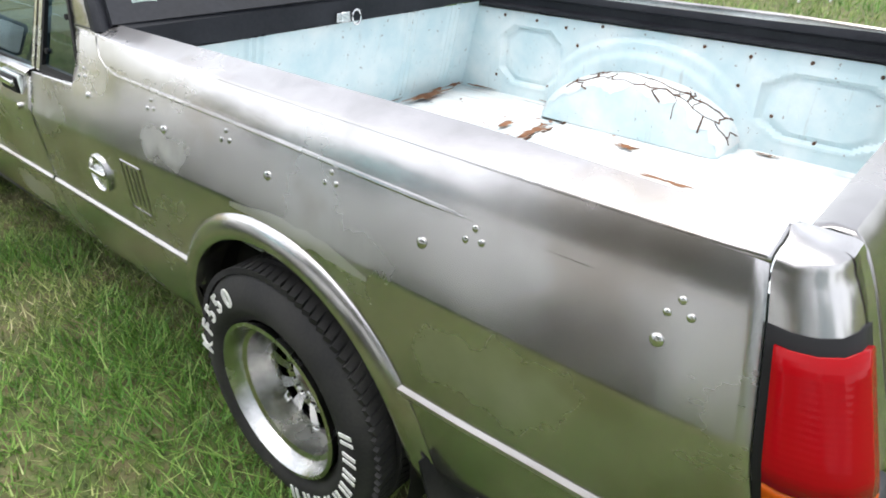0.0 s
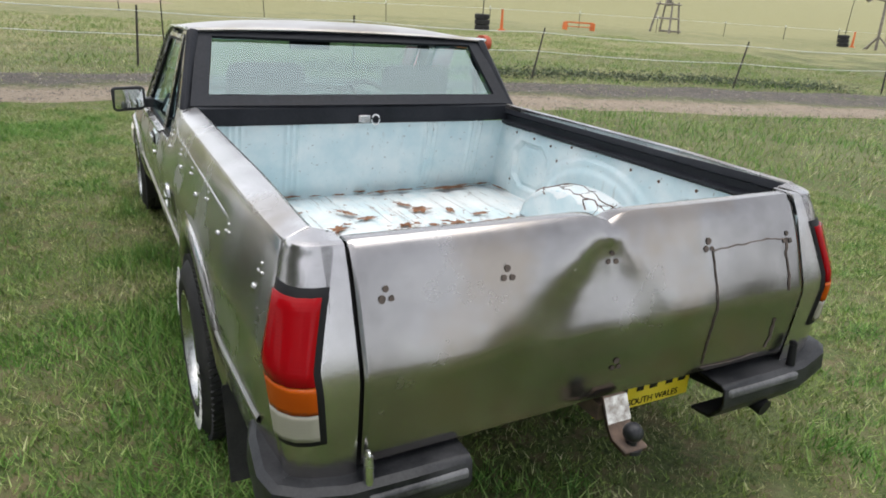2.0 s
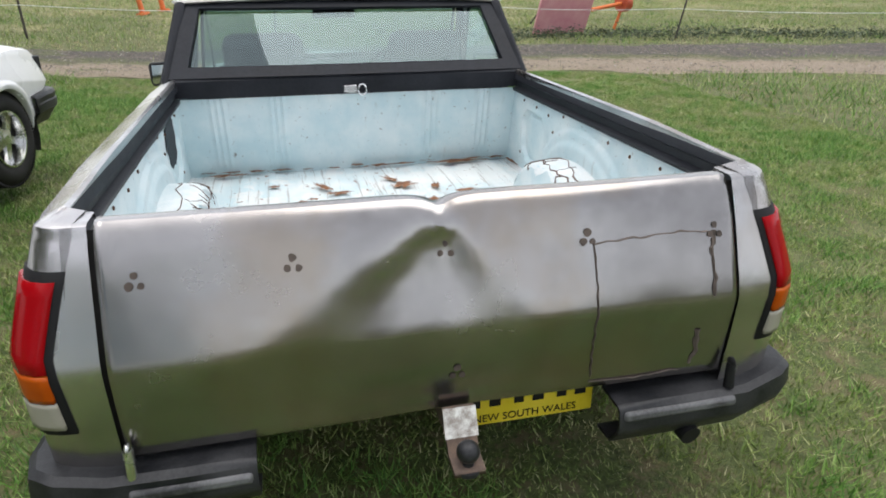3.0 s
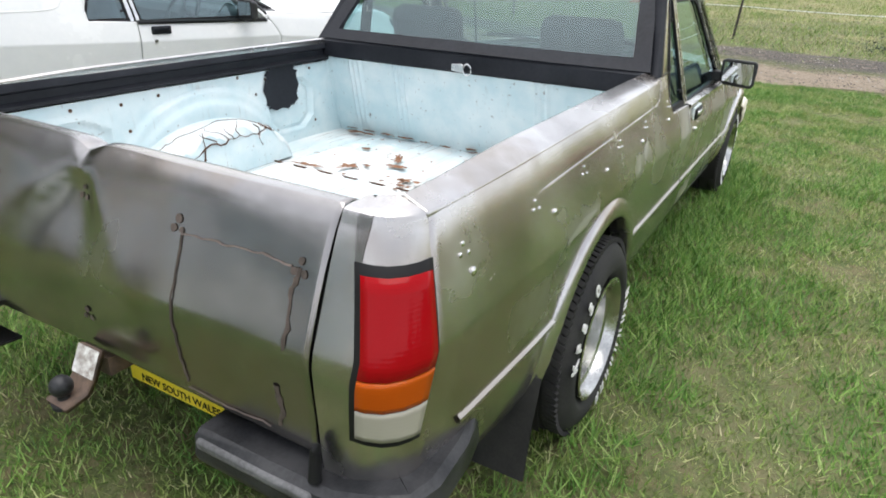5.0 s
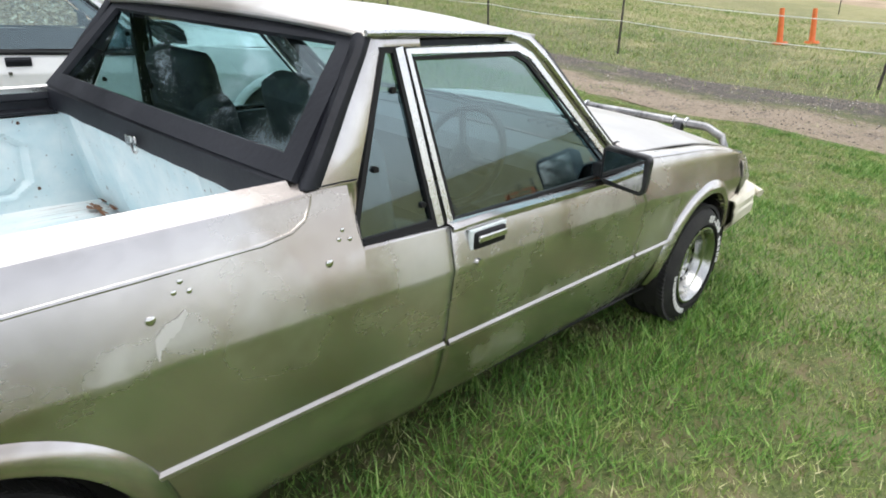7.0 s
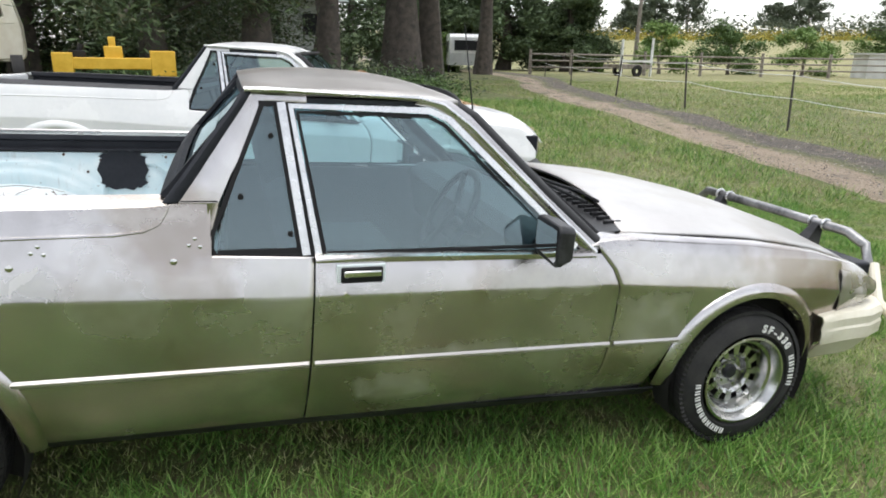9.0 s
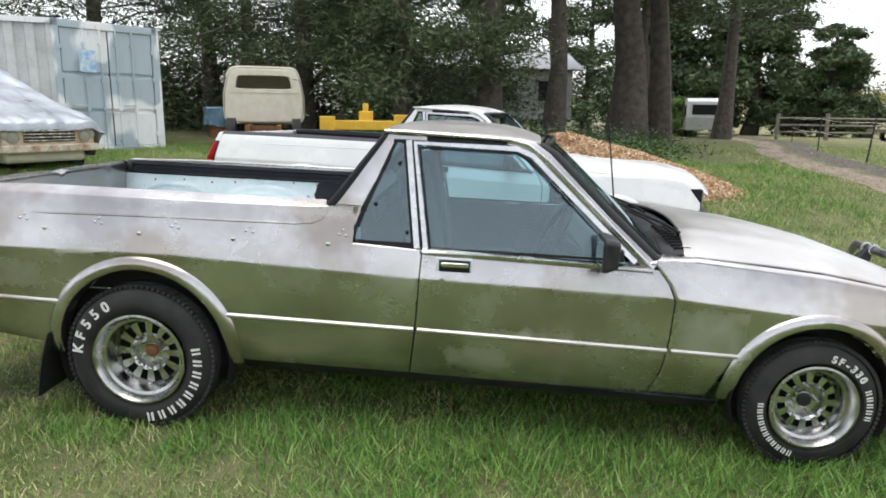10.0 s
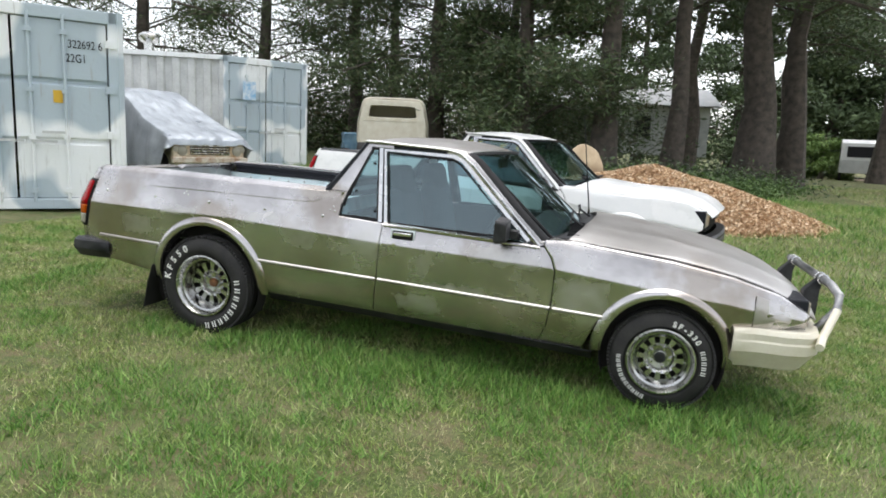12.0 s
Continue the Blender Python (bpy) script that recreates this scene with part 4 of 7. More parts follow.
        part("belt_trim", mirrored(bm, side), STEEL if own else SEAL, ute, "bright strip below the side windows", thick=0.004)
        # windscreen pillar
        bm = bmesh.new()
        loft(bm, [[(x - 0.022, glass_y(z) + 0.004, z - 0.008), (x, glass_y(z) + 0.008, z + 0.008), (x + 0.024, glass_y(z) + 0.003, z + 0.019)] for x, z in ((1.56, 1.33), (1.63, 1.318), (1.70, 1.272), (1.95, 1.035), (2.17, 0.842))])
        screen_pillar = part("windscreen_pillar", mirrored(bm, side), skin, ute, thick=0.01)
        bm = bmesh.new()
        loft(bm, [[(x + 0.024, glass_y(z) + 0.002, z + 0.018), (x + 0.045, glass_y(z) - 0.008, z + 0.024), (x + 0.062, glass_y(z) - 0.034, z + 0.031)] for x, z in ((1.63, 1.306), (1.70, 1.268), (1.95, 1.035), (2.17, 0.842))])
        part("pillar_rubber", mirrored(bm, side), SEAL, screen_pillar, thick=0.008)
        bm = bmesh.new()
        tube(bm, [(1.02, 0.765, 1.352), (1.1, 0.768, 1.353), (1.55, 0.768, 1.342), (1.63, 0.772, 1.325), (1.72, 0.79, 1.262), (2.17, 0.898, 0.85)], 0.008, 6)
        part("drip_rail", mirrored(bm, side), BRIGHT if own else skin, ute, "bright roof gutter strip")
        # door mirror
        bm = bmesh.new()
        loft(bm, [[(1.93 + dx, y, z) for y, z in ((0.9, 0.885), (0.9, 0.985), (0.92, 0.997), (1.06, 0.99), (1.074, 0.975), (1.07, 0.87), (1.055, 0.855), (0.92, 0.865))] for dx in (0.0, 0.02)] +
             [[(1.975 + 0.02, 0.97 + (y - 0.97) * 0.82, 0.93 + (z - 0.93) * 0.82) for y, z in ((0.9, 0.885), (0.9, 0.985), (0.92, 0.997), (1.06, 0.99), (1.074, 0.975), (1.07, 0.87), (1.055, 0.855), (0.92, 0.865))]], True)
        bmesh.ops.holes_fill(bm, edges=bm.edges, sides=12)
        box(bm, 1.955, 0.85, 0.875, 2.04, 0.93, 0.925)
        clean(bm)
        mir = part("door_mirror", mirrored(bm, side), PLASTIC, ute, "black plastic door mirror", bevel=0.006)
        bm = bmesh.new()
        bm.faces.new([bm.verts.new((1.9275, y, z)) for y, z in ((0.914, 0.885), (0.914, 0.98), (1.055, 0.976), (1.06, 0.88), (1.05, 0.87))])
        part("mirror_glass", mirrored(bm, side), MIRROR, mir)
        # door handle and lock
        bm = bmesh.new()
        box(bm, 1.285, 0.902, 0.79, 1.415, 0.922, 0.84)
        if own:
            plate_bm = bmesh.new()
            box(plate_bm, 1.272, 0.9, 0.77, 1.424, 0.9125, 0.848)
            part("worn_patch", mirrored(plate_bm, side), FILLER, ute, "pale worn paint round the door handle", bevel=0.003)
        box_h = part("door_handle", mirrored(bm, side), BLACK if not own else SEAL, ute, bevel=0.006)
        bm = bmesh.new()
        box(bm, 1.292, 0.915, 0.812, 1.408, 0.932, 0.832)
        part("handle_flap", mirrored(bm, side), CHROME if own else BLACK, box_h, "chrome flap of the door handle", bevel=0.004)
        bm = bmesh.new()
        rod(bm, (1.3, 0.905, 0.752), (1.3, 0.93, 0.752), 0.014, 0.011, 16)
        part("door_lock", mirrored(bm, side), CHROME, ute)
        # head lamp
        bm = bmesh.new()
        box(bm, 3.5, 0.5, 0.585 + lift(3.3) * 0.4, 3.61, 0.82 if not own else 0.78, 0.715 + lift(3.6) * 0.6)
        lamp = part("head_lamp", mirrored(bm, side), BLACK, ute, bevel=0.01)
        bm = bmesh.new()
        box(bm, 3.6, 0.515, 0.597 + lift(3.3) * 0.4, 3.622, 0.8 if not own else 0.765, 0.703 + lift(3.6) * 0.6)
        part("lamp_glass", mirrored(bm, side), CLEAR, lamp, bevel=0.006)
        # sill
        bm = bmesh.new()
        loft(bm, [[(x, side_y(x, 0.3) - 0.004, lerp(BOTTOM, x) + 0.006), (x, side_y(x, 0.28) - 0.02, lerp(BOTTOM, x) - 0.012), (x, 0.79, lerp(BOTTOM, x) - 0.05), (x, 0.7, lerp(BOTTOM, x) - 0.06)] for x in (0.42, 0.9, 1.4, 1.9, 2.3, 2.52)])
        part("sill", mirrored(bm, side), PLASTIC, ute, thick=0.01)

    # tailgate
    bm = bmesh.new()
    ny = 90
    zs = [0.525, 0.55, 0.58, 0.62, 0.66, 0.7, 0.725, 0.74, 0.76, 0.8, 0.84, 0.87, 0.9, 0.925, 0.95, 0.975, 0.995, 1.008]
    rows = []
    for i in range(ny + 1):
        y = -0.697 + 1.416 * i / ny
        row = []
        for z in zs:
            x = gate_x(z) + (dent(y, z) if own else 0)
            zz = z - (0.022 * math.exp(-(abs(y - 0.02) / 0.03) ** 1.2) * smooth(0.9, 1.0, z) if own else 0)
            row.append((x, y, zz))
        top = 1.016 - (0.022 * math.exp(-(abs(y - 0.02) / 0.03) ** 1.2) if own else 0)
        dx = dent(y, 1.0) if own else 0
        row += [(-0.968 + dx, y, top), (-0.94 + dx * 0.6, y, top + 0.002), (-0.918, y, top - 0.006), (-0.912, y, top - 0.03), (-0.93, y, 0.8), (-0.93, y, 0.6)]
        rows.append(row)
    loft(bm, rows)
    clean(bm)
    gate = part("tailgate", bm, gate_skin, ute, "dented bare steel tailgate with weld marks" if own else "", thick=0.008)
    for y0, y1 in ((0.7, 0.74), (-0.72, -0.685)):
        bm = bmesh.new()
        loft(bm, [[(gate_x(z) + 0.02, y0, z), (gate_x(z) + 0.02, y1, z)] for z in (0.5, 0.6, 0.7, 0.78, 0.9, 1.0)])
        part("gate_gap", bm, DARK, ute)
    # rear valance below the gate
    bm = bmesh.new()
    box(bm, -0.965, -0.82, 0.5, -0.9, 0.82, 0.62)
    part("rear_panel", bm, DARK, ute)

    # tray floor with its ribs, and front wall with pressed ribs
    bm = bmesh.new()
    ysf = np.linspace(-0.802, 0.802, 120)
    def rib(y):
        return 0.009 * smooth(0.35, 0.65, abs(((y * 7.5) % 1.0) - 0.5) * 2)
    loft(bm, [[(x, y, 0.583 + rib(y) * smooth(0.9, 0.8, x)) for y in ysf] for x in (-0.95, -0.5, 0.0, 0.21)])
    bmesh.ops.recalc_face_normals(bm, faces=bm.faces)
    floor = part("tray_floor", bm, tray[1], ute, "white and pale blue tray floor rusting in flakes" if own else "", thick=0.004)
    bm = bmesh.new()
    loft(bm, [[(x, y, 0.574 + rib(y) * smooth(0.9, 0.8, x)) for y in ysf] for x in (0.212, 0.4, 0.7, 0.86, 0.93)])
    bmesh.ops.recalc_face_normals(bm, faces=bm.faces)
    part("front_tray_floor", bm, tray[1], ute, "pale blue front floor sheet with rust flakes" if own else "", thick=0.004)
    bm = bmesh.new()
    def groove(y):
        g = 0.0
        for c in (-0.62, -0.36, 0.36, 0.62):
            for d in (-0.028, 0.0, 0.028):
                g += math.exp(-((y - c - d) / 0.007) ** 2)
        return 0.008 * g
    loft(bm, [[(lerp([(0.57, 0.9), (0.63, 0.875), (1.0, 0.79)], z) - groove(y) * smooth(0.6, 0.66, z), y, z) for y in np.linspace(-0.802, 0.802, 240)] for z in (0.57, 0.6, 0.63, 0.68, 0.8, 0.9, 0.955)])
    part("tray_front", bm, tray[0], ute, "pale blue ribbed front wall of the tray" if own else "")
    bm = bmesh.new()
    n = 80
    loft(bm, [[(0.772, y, 0.965 - 0.006 * noise.noise((y * 8, 0, 3))), (0.772, y, 1.035), (0.785, y, 1.05), (0.815, y, 1.055)] for y in np.linspace(-0.79, 0.79, n)])
    part("tray_header", bm, BLACK, ute, "black-painted panel under the rear window", thick=0.006)

    # roof
    bm = bmesh.new()
    rows = []
    for x in np.linspace(1.02, 1.68, 14):
        row = []
        for k in range(25):
            u = -1 + 2 * k / 24
            y = 0.762 * u
            crown = lerp([(1.02, 1.352), (1.1, 1.372), (1.3, 1.385), (1.5, 1.378), (1.6, 1.362), (1.68, 1.335)], x)
            edge = 1.352 - 0.014 * smooth(1.4, 1.7, x)
            row.append((x + 0.045 * (1 - u * u) * smooth(1.3, 1.68, x) - 0.01 * (1 - u * u) * smooth(1.3, 1.02, x), y, edge + (crown - edge + 0.018) * (1 - abs(u) ** 2.6)))
        rows.append(row)
    loft(bm, rows)
    clean(bm)
    part("roof", bm, DULL if own else skin, ute, "dull bare steel roof" if own else "", thick=0.015)
    # rear window with its black frame
    def rear_pt(u, v, off=0.0):
        """u across, v up the sloping rear screen."""
        hw = 0.785 + (0.70 - 0.785) * v
        x = 0.80 + 0.27 * v - 0.012 * (1 - u * u)
        return (x - off, u * hw, 1.045 + 0.315 * v + off * 0.6)
    bm = bmesh.new()
    rows = []
    for u0, v0, u1, v1, off in ((-1.02, -0.02, 1.02, 0.955, 0.0), (-1.02, -0.02, 1.02, 0.955, 0.016), (-0.93, 0.12, 0.93, 0.86, 0.014), (-0.925, 0.13, 0.925, 0.85, 0.0)):
        loop = []
        for k in range(40):
            side_k, f = divmod(k, 10)
            f /= 10
            u, v = [(u0 + (u1 - u0) * f, v0), (u1, v0 + (v1 - v0) * f), (u1 + (u0 - u1) * f, v1), (u0, v1 + (v0 - v1) * f)][side_k]
            loop.append(rear_pt(u, v, off))
        rows.append(loop)
    loft(bm, rows, True)
    clean(bm)
    rear = part("rear_window", bm, BLACK if own else SEAL, ute, "black-painted rear window frame")
    bm = bmesh.new()
    loft(bm, [[rear_pt(u, v, -0.004) for u in np.linspace(-0.95, 0.95, 9)] for v in (0.1, 0.5, 0.88)])
    pane = part("pane", bm, GLASS, rear)
    pane.visible_shadow = False
    # windscreen
    def screen_pt(u, v, off=0.0):
        hw = 0.80 + (0.71 - 0.80) * v
        x = 2.22 + (1.70 - 2.22) * v + 0.10 * (1 - u * u)
        return (x + off, u * hw, 0.885 + (1.32 - 0.885) * v + 0.02 * (1 - u * u) * v + off * 0.7)
    bm = bmesh.new()
    loft(bm, [[screen_pt(u, v) for u in np.linspace(-1, 1, 17)] for v in (0.0, 0.25, 0.5, 0.75, 1.0)])
    scr = part("windscreen", bm, GLASS, ute, "curved clear windscreen")
    scr.visible_shadow = False
    bm = bmesh.new()
    edge = [screen_pt(u, 0.0, 0.004) for u in np.linspace(-1, 1, 17)] + [screen_pt(1, v, 0.004) for v in (0.25, 0.5, 0.75)] + [screen_pt(u, 1.0, 0.004) for u in np.linspace(1, -1, 17)] + [screen_pt(-1, v, 0.004) for v in (0.75, 0.5, 0.25)]
    tube(bm, edge, 0.011, 6, True)
    part("screen_seal", bm, SEAL, scr)

    # bonnet: crowned, falling to the nose
    def bonnet_z(x, u):
        c = lerp([(2.2, 0.965), (2.5, 0.962), (2.95, 0.915), (3.3, 0.842), (3.5, 0.765), (3.6, 0.7), (3.66, 0.64)], x)
        e = lerp([(2.2, 0.9), (2.35, 0.892), (2.9, 0.846), (3.2, 0.8), (3.45, 0.732), (3.6, 0.65), (3.66, 0.6)], x)
        return lift(x) + e + (c - e) * (1 - abs(u) ** 2.2) + 0.006 * math.exp(-((abs(u) - 0.55) / 0.05) ** 2)
    bm = bmesh.new()
    rows = []
    for x in (2.42, 2.5, 2.7, 2.9, 3.1, 3.25, 3.4, 3.5, 3.57, 3.62, 3.66):
        w = lerp([(2.4, 0.80), (3.0, 0.795), (3.4, 0.77), (3.66, 0.72)], x)
        rows.append([(x - 0.10 * smooth(2.7, 2.42, x) * abs(u) ** 2 + 0.04 * (1 - u * u) * smooth(3.3, 3.66, x), u * w, bonnet_z(x, u)) for u in np.linspace(-1, 1, 33)])
    loft(bm, rows)
    part("bonnet", bm, DULL if own else skin, ute, "dull bare steel bonnet" if own else "", thick=0.012)
    for s, where in sides:
        bm = bmesh.new()
        rows = []
        for x in np.linspace(2.16, 3.6, 30):
            w = lerp([(2.4, 0.80), (3.0, 0.795), (3.4, 0.77), (3.66, 0.72)], x) + 0.001
            t = fend_top(x)
            o = side_y(x, t)
            rows.append([(x, o, t), (x, o - 0.02, t + 0.007), (x, (o + w) / 2, t + 0.011), (x, w, bonnet_z(max(x, 2.2), 1.0) - 0.001)])
        loft(bm, rows)
        part("guard_top", mirrored(bm, s), skin, ute, thick=0.008)
    # cowl with its grille slots, wipers and aerial
    bm = bmesh.new()
    loft(bm, [[(2.20 + 0.1 * (1 - u * u), u * 0.8, 0.888), (2.32 + 0.08 * (1 - u * u), u * 0.8, 0.9 + 0.04 * (1 - u * u)), (2.40 - 0.08 * u * u + 0.02, u * 0.8, 0.885 + 0.055 * (1 - u * u))] for u in np.linspace(-1, 1, 17)])
    cowl = part("cowl", bm, PLASTIC, ute, "black slotted cowl", thick=0.006)
    for k in range(9):
        bm = bmesh.new()
        y = -0.72 + 0.05 * k
        z = 0.893 + 0.045 * (1 - (y / 0.8) ** 2)
        box(bm, 2.3, y, z, 2.37, y + 0.012, z + 0.014)
        part("cowl_slat", bm, SEAL, cowl)
    for y0, y1 in ((-0.55, 0.0), (0.1, 0.62)):
        bm = bmesh.new()
        tube(bm, [(2.37, y0, 0.95), (2.30, y0 + 0.05, 0.985), (2.262, y1, 0.978)], 0.007, 6)
        tube(bm, [(2.30, y0 - 0.02, 0.955), (2.28, (y0 + y1) / 2, 0.968), (2.25, y1 + 0.04, 0.965)], 0.006, 6)
        part("wiper", bm, SEAL, ute, "black windscreen wiper")
    if own:
        bm = bmesh.new()
        rod(bm, (2.33, 0.74, 0.9), (2.325, 0.742, 0.95), 0.012, 0.006)
        rod(bm, (2.325, 0.742, 0.95), (2.21, 0.755, 1.66), 0.0055, 0.003, 6)
        part("aerial", bm, SEAL, ute, "thin black whip aerial")
    # nose: grille and bumper
    bm = bmesh.new()
    box(bm, 3.5, -0.5, 0.56, 3.6, 0.5, 0.70 + lift(3.6) * 0.6)
    grille = part("grille", bm, PLASTIC, ute, bevel=0.01)
    for k in range(5):
        bm = bmesh.new()
        box(bm, 3.6, -0.49, 0.575 + 0.026 * k, 3.615, 0.49, 0.582 + 0.026 * k)
        part("grille_bar", bm, SEAL, grille)
    bm = bmesh.new()
    rows = []
    prof = [(-0.06, 0.545), (0.012, 0.545), (0.02, 0.53), (0.016, 0.495), (0.022, 0.485), (0.02, 0.44), (0.004, 0.425), (-0.05, 0.345), (-0.1, 0.34)]
    path = [(3.24, 0.9), (3.35, 0.9), (3.5, 0.888), (3.6, 0.85), (3.655, 0.78), (3.685, 0.6), (3.705, 0.3), (3.71, 0.0)]
    full = path + [(x, -y) for x, y in path[-2::-1]]
    for i, (x, y) in enumerate(full):
        a, b = Vector(full[max(i - 1, 0)]), Vector(full[min(i + 1, len(full) - 1)])
        d = (b - a).normalized()
        nrm = Vector((-d.y, d.x))
        if nrm.dot(Vector((x - 3.2, y))) < 0:
            nrm = -nrm
        rows.append([(x + nrm.x * o, y + nrm.y * o, z - 0.01 * (x < 3.3)) for o, z in prof])
    loft(bm, rows)
    part("front_bumper", bm, CREAM if own else PLASTIC, ute, "cream moulded front bumper" if own else "black front bumper", thick=0.012)
    # underbody, cabin floor and inner cabin
    bm = bmesh.new()
    box(bm, -0.5, -0.6, 0.26, 3.4, 0.6, 0.38)
    box(bm, -0.12, -0.58, 0.2, 0.12, 0.58, 0.34)
    part("underbody", bm, DARK, ute)
    bm = bmesh.new()
    box(bm, 0.935, -0.80, 0.36, 0.95, 0.80, 0.9)
    part("cabin_rear_wall", bm, INTERIOR, ute)
    bm = bmesh.new()
    box(bm, 0.87, -0.84, 0.3, 2.3, 0.84, 0.36)
    part("cabin_floor", bm, DARK, ute)
    bm = bmesh.new()
    box(bm, 2.2, -0.8, 0.36, 2.42, 0.8, 0.86)
    part("firewall", bm, DARK, ute)
    bm = bmesh.new()
    box(bm, 0.80, -0.76, 1.0, 0.95, 0.76, 1.03)
    part("parcel_shelf", bm, INTERIOR, ute)
    bm = bmesh.new()
    loft(bm, [[(1.98, y, 0.62), (1.94, y, 0.84), (1.99, y, 0.895), (2.2, y, 0.90), (2.25, y, 0.89)] for y in (-0.8, -0.4, 0.0, 0.4, 0.8)])
    part("dashboard", bm, INTERIOR, ute, "dark grey dashboard", thick=0.01)
    for s in (1, -1):
        bm = bmesh.new()
        box(bm, 0.95, s * 0.845 - 0.015, 0.36, 2.2, s * 0.845 + 0.015, 0.86)
        part("door_card", bm, INTERIOR, ute)
        seat = new("seat")
        seat.parent = ute
        bm = bmesh.new()
        box(bm, 1.24, s * 0.40 - 0.25, 0.44, 1.72, s * 0.40 + 0.25, 0.60)
        part("cushion", bm, INTERIOR, seat, "dark cloth seat cushion", bevel=0.05)
        bm = bmesh.new()
        bmm = pose(1.27, s * 0.40, 0.56, 0, -13, 0)
        box(bm, -0.09, -0.25, 0.0, 0.05, 0.25, 0.52, bmm)
        part("backrest", bm, INTERIOR, seat, "dark cloth backrest", bevel=0.06)
        bm = bmesh.new()
        box(bm, -0.085, -0.19, 0.4, 0.045, 0.19, 0.665, bmm)
        part("headrest", bm, INTERIOR, seat, "dark headrest", bevel=0.055)
    bm = bmesh.new()
    ring = []
    mw = pose(1.80, -0.38, 0.87, 0, -62, 0)
    tube(bm, [mw @ Vector((0.19 * math.cos(a), 0.19 * math.sin(a), 0)) for a in np.linspace(0, 2 * math.pi, 28, endpoint=False)], 0.014, 8, True)
    for a in (0.4, 2.7, 4.7):
        rod(bm, mw @ Vector((0, 0, -0.02)), mw @ Vector((0.19 * math.cos(a), 0.19 * math.sin(a), 0)), 0.013)
    rod(bm, mw @ Vector((0, 0, 0.0)), mw @ Vector((0, 0, -0.16)), 0.05, 0.03, 14)
    part("steering_wheel", bm, SEAL, ute, "black steering wheel")
    bm = bmesh.new()
    box(bm, 1.73, -0.12, 1.235, 1.755, 0.12, 1.295)
    rod(bm, (1.75, 0, 1.28), (1.79, 0, 1.35), 0.009)
    part("rear_view_mirror", bm, SEAL, ute, bevel=0.01)
    bm = bmesh.new()
    box(bm, 1.03, -0.74, 1.315, 1.66, 0.74, 1.33)
    part("roof_lining", bm, INTERIOR, ute)
    return ute, gate, floor


TRAY = (BED, BED_FLOOR)
ute, gate_part, floor_part = build_ute(UTE, "stripped bare-metal coupe ute with a pale blue tray", STEEL, STAINED, TRAY, "bare")
REAR_MARKS = (("KF550", 172, 13, 0.062), ("#########", 12, 11.5, 0.056))
FRONT_MARKS = (("SF-330", 78, 8.0, 0.042), ("#####", 22, 7.5, 0.036), ("###########", 250, 7.0, 0.034))
for wx, wy, wz, r, wide, marks in ((0.0, 0.815, 0.322, 0.326, 0.27, REAR_MARKS), (2.896, 0.805, 0.298, 0.286, 0.235, FRONT_MARKS)):
    for s in (1, -1):
        wheel(ute, wx, s * wy, wz, r, wide, s, "slot", marks, 0.206 if wide > 0.25 else 0.188)

WUTE = UTE @ pose(-0.05, 3.54, 0.12, 0, 0, -10.7)
white, white_gate, white_floor = build_ute(WUTE, "white coupe ute with a black-lined tray", WHITE, WHITE, (PLASTIC, PLASTIC), "white")
for wx, wy, s in ((0.0, 0.78, 1), (0.0, -0.78, -1), (2.896, 0.78, 1), (2.896, -0.78, -1)):
    wheel(white, wx, wy, 0.32, 0.325, 0.21, s, "alloy")


# ---- details of the bare ute ----
for side in (1, -1):
    # rivets along the flank: a large dome below, a small cluster above and behind it
    spots = [(-0.814, 0.872), (-0.414, 0.872), (0.0, 0.872), (0.407, 0.872), (0.812, 0.873)]
    for x, z in spots:
        bm = bmesh.new()
        dome(bm, (x, side_y(x, z), z), 0.0105, side)
        part("rivet", mirrored(bm, side), CHROME, ute)
    for x, z in ((-0.83, 0.918), (-0.51, 0.912), (-0.18, 0.912), (0.155, 0.912), (0.475, 0.912), (0.87, 0.918)):
        for dx, dz in ((0.0, 0.013), (-0.016, -0.004), (0.014, -0.008)):
            bm = bmesh.new()
            dome(bm, (x + dx, side_y(x, z + dz), z + dz), 0.0062, side)
            part("rivet", mirrored(bm, side), CHROME, ute)
# sanded smears on both flanks
for side, way, wide in ((-1, [(0.405, 0.80), (0.41, 0.825), (0.43, 0.842), (0.455, 0.852), (0.475, 0.87)], 0.013), (-1, [(-0.36, 0.775), (-0.25, 0.79), (-0.13, 0.797)], 0.012), (1, [(-0.3, 0.765), (-0.18, 0.785), (-0.02, 0.79), (0.12, 0.782)], 0.016)):
    bm = bmesh.new()
    n = 16
    rows = []
    for k in range(n + 1):
        u = k / n * (len(way) - 1)
        i = min(int(u), len(way) - 2)
        x = way[i][0] + (way[i + 1][0] - way[i][0]) * (u - i)
        z = way[i][1] + (way[i + 1][1] - way[i][1]) * (u - i)
        w = wide * (0.35 + 0.65 * math.sin(math.pi * k / n)) * (1 + 0.5 * noise.noise((k * 0.7, wide * 90, side)))
        rows.append([(x - 0.3 * q * w, side_y(x, z + q * w) + 0.0012, z + q * w) for q in (-1, 0, 1)])
    loft(bm, rows)
    part("sanded_smear", mirrored(bm, side), SANDED, ute, "bright freshly sanded smear")
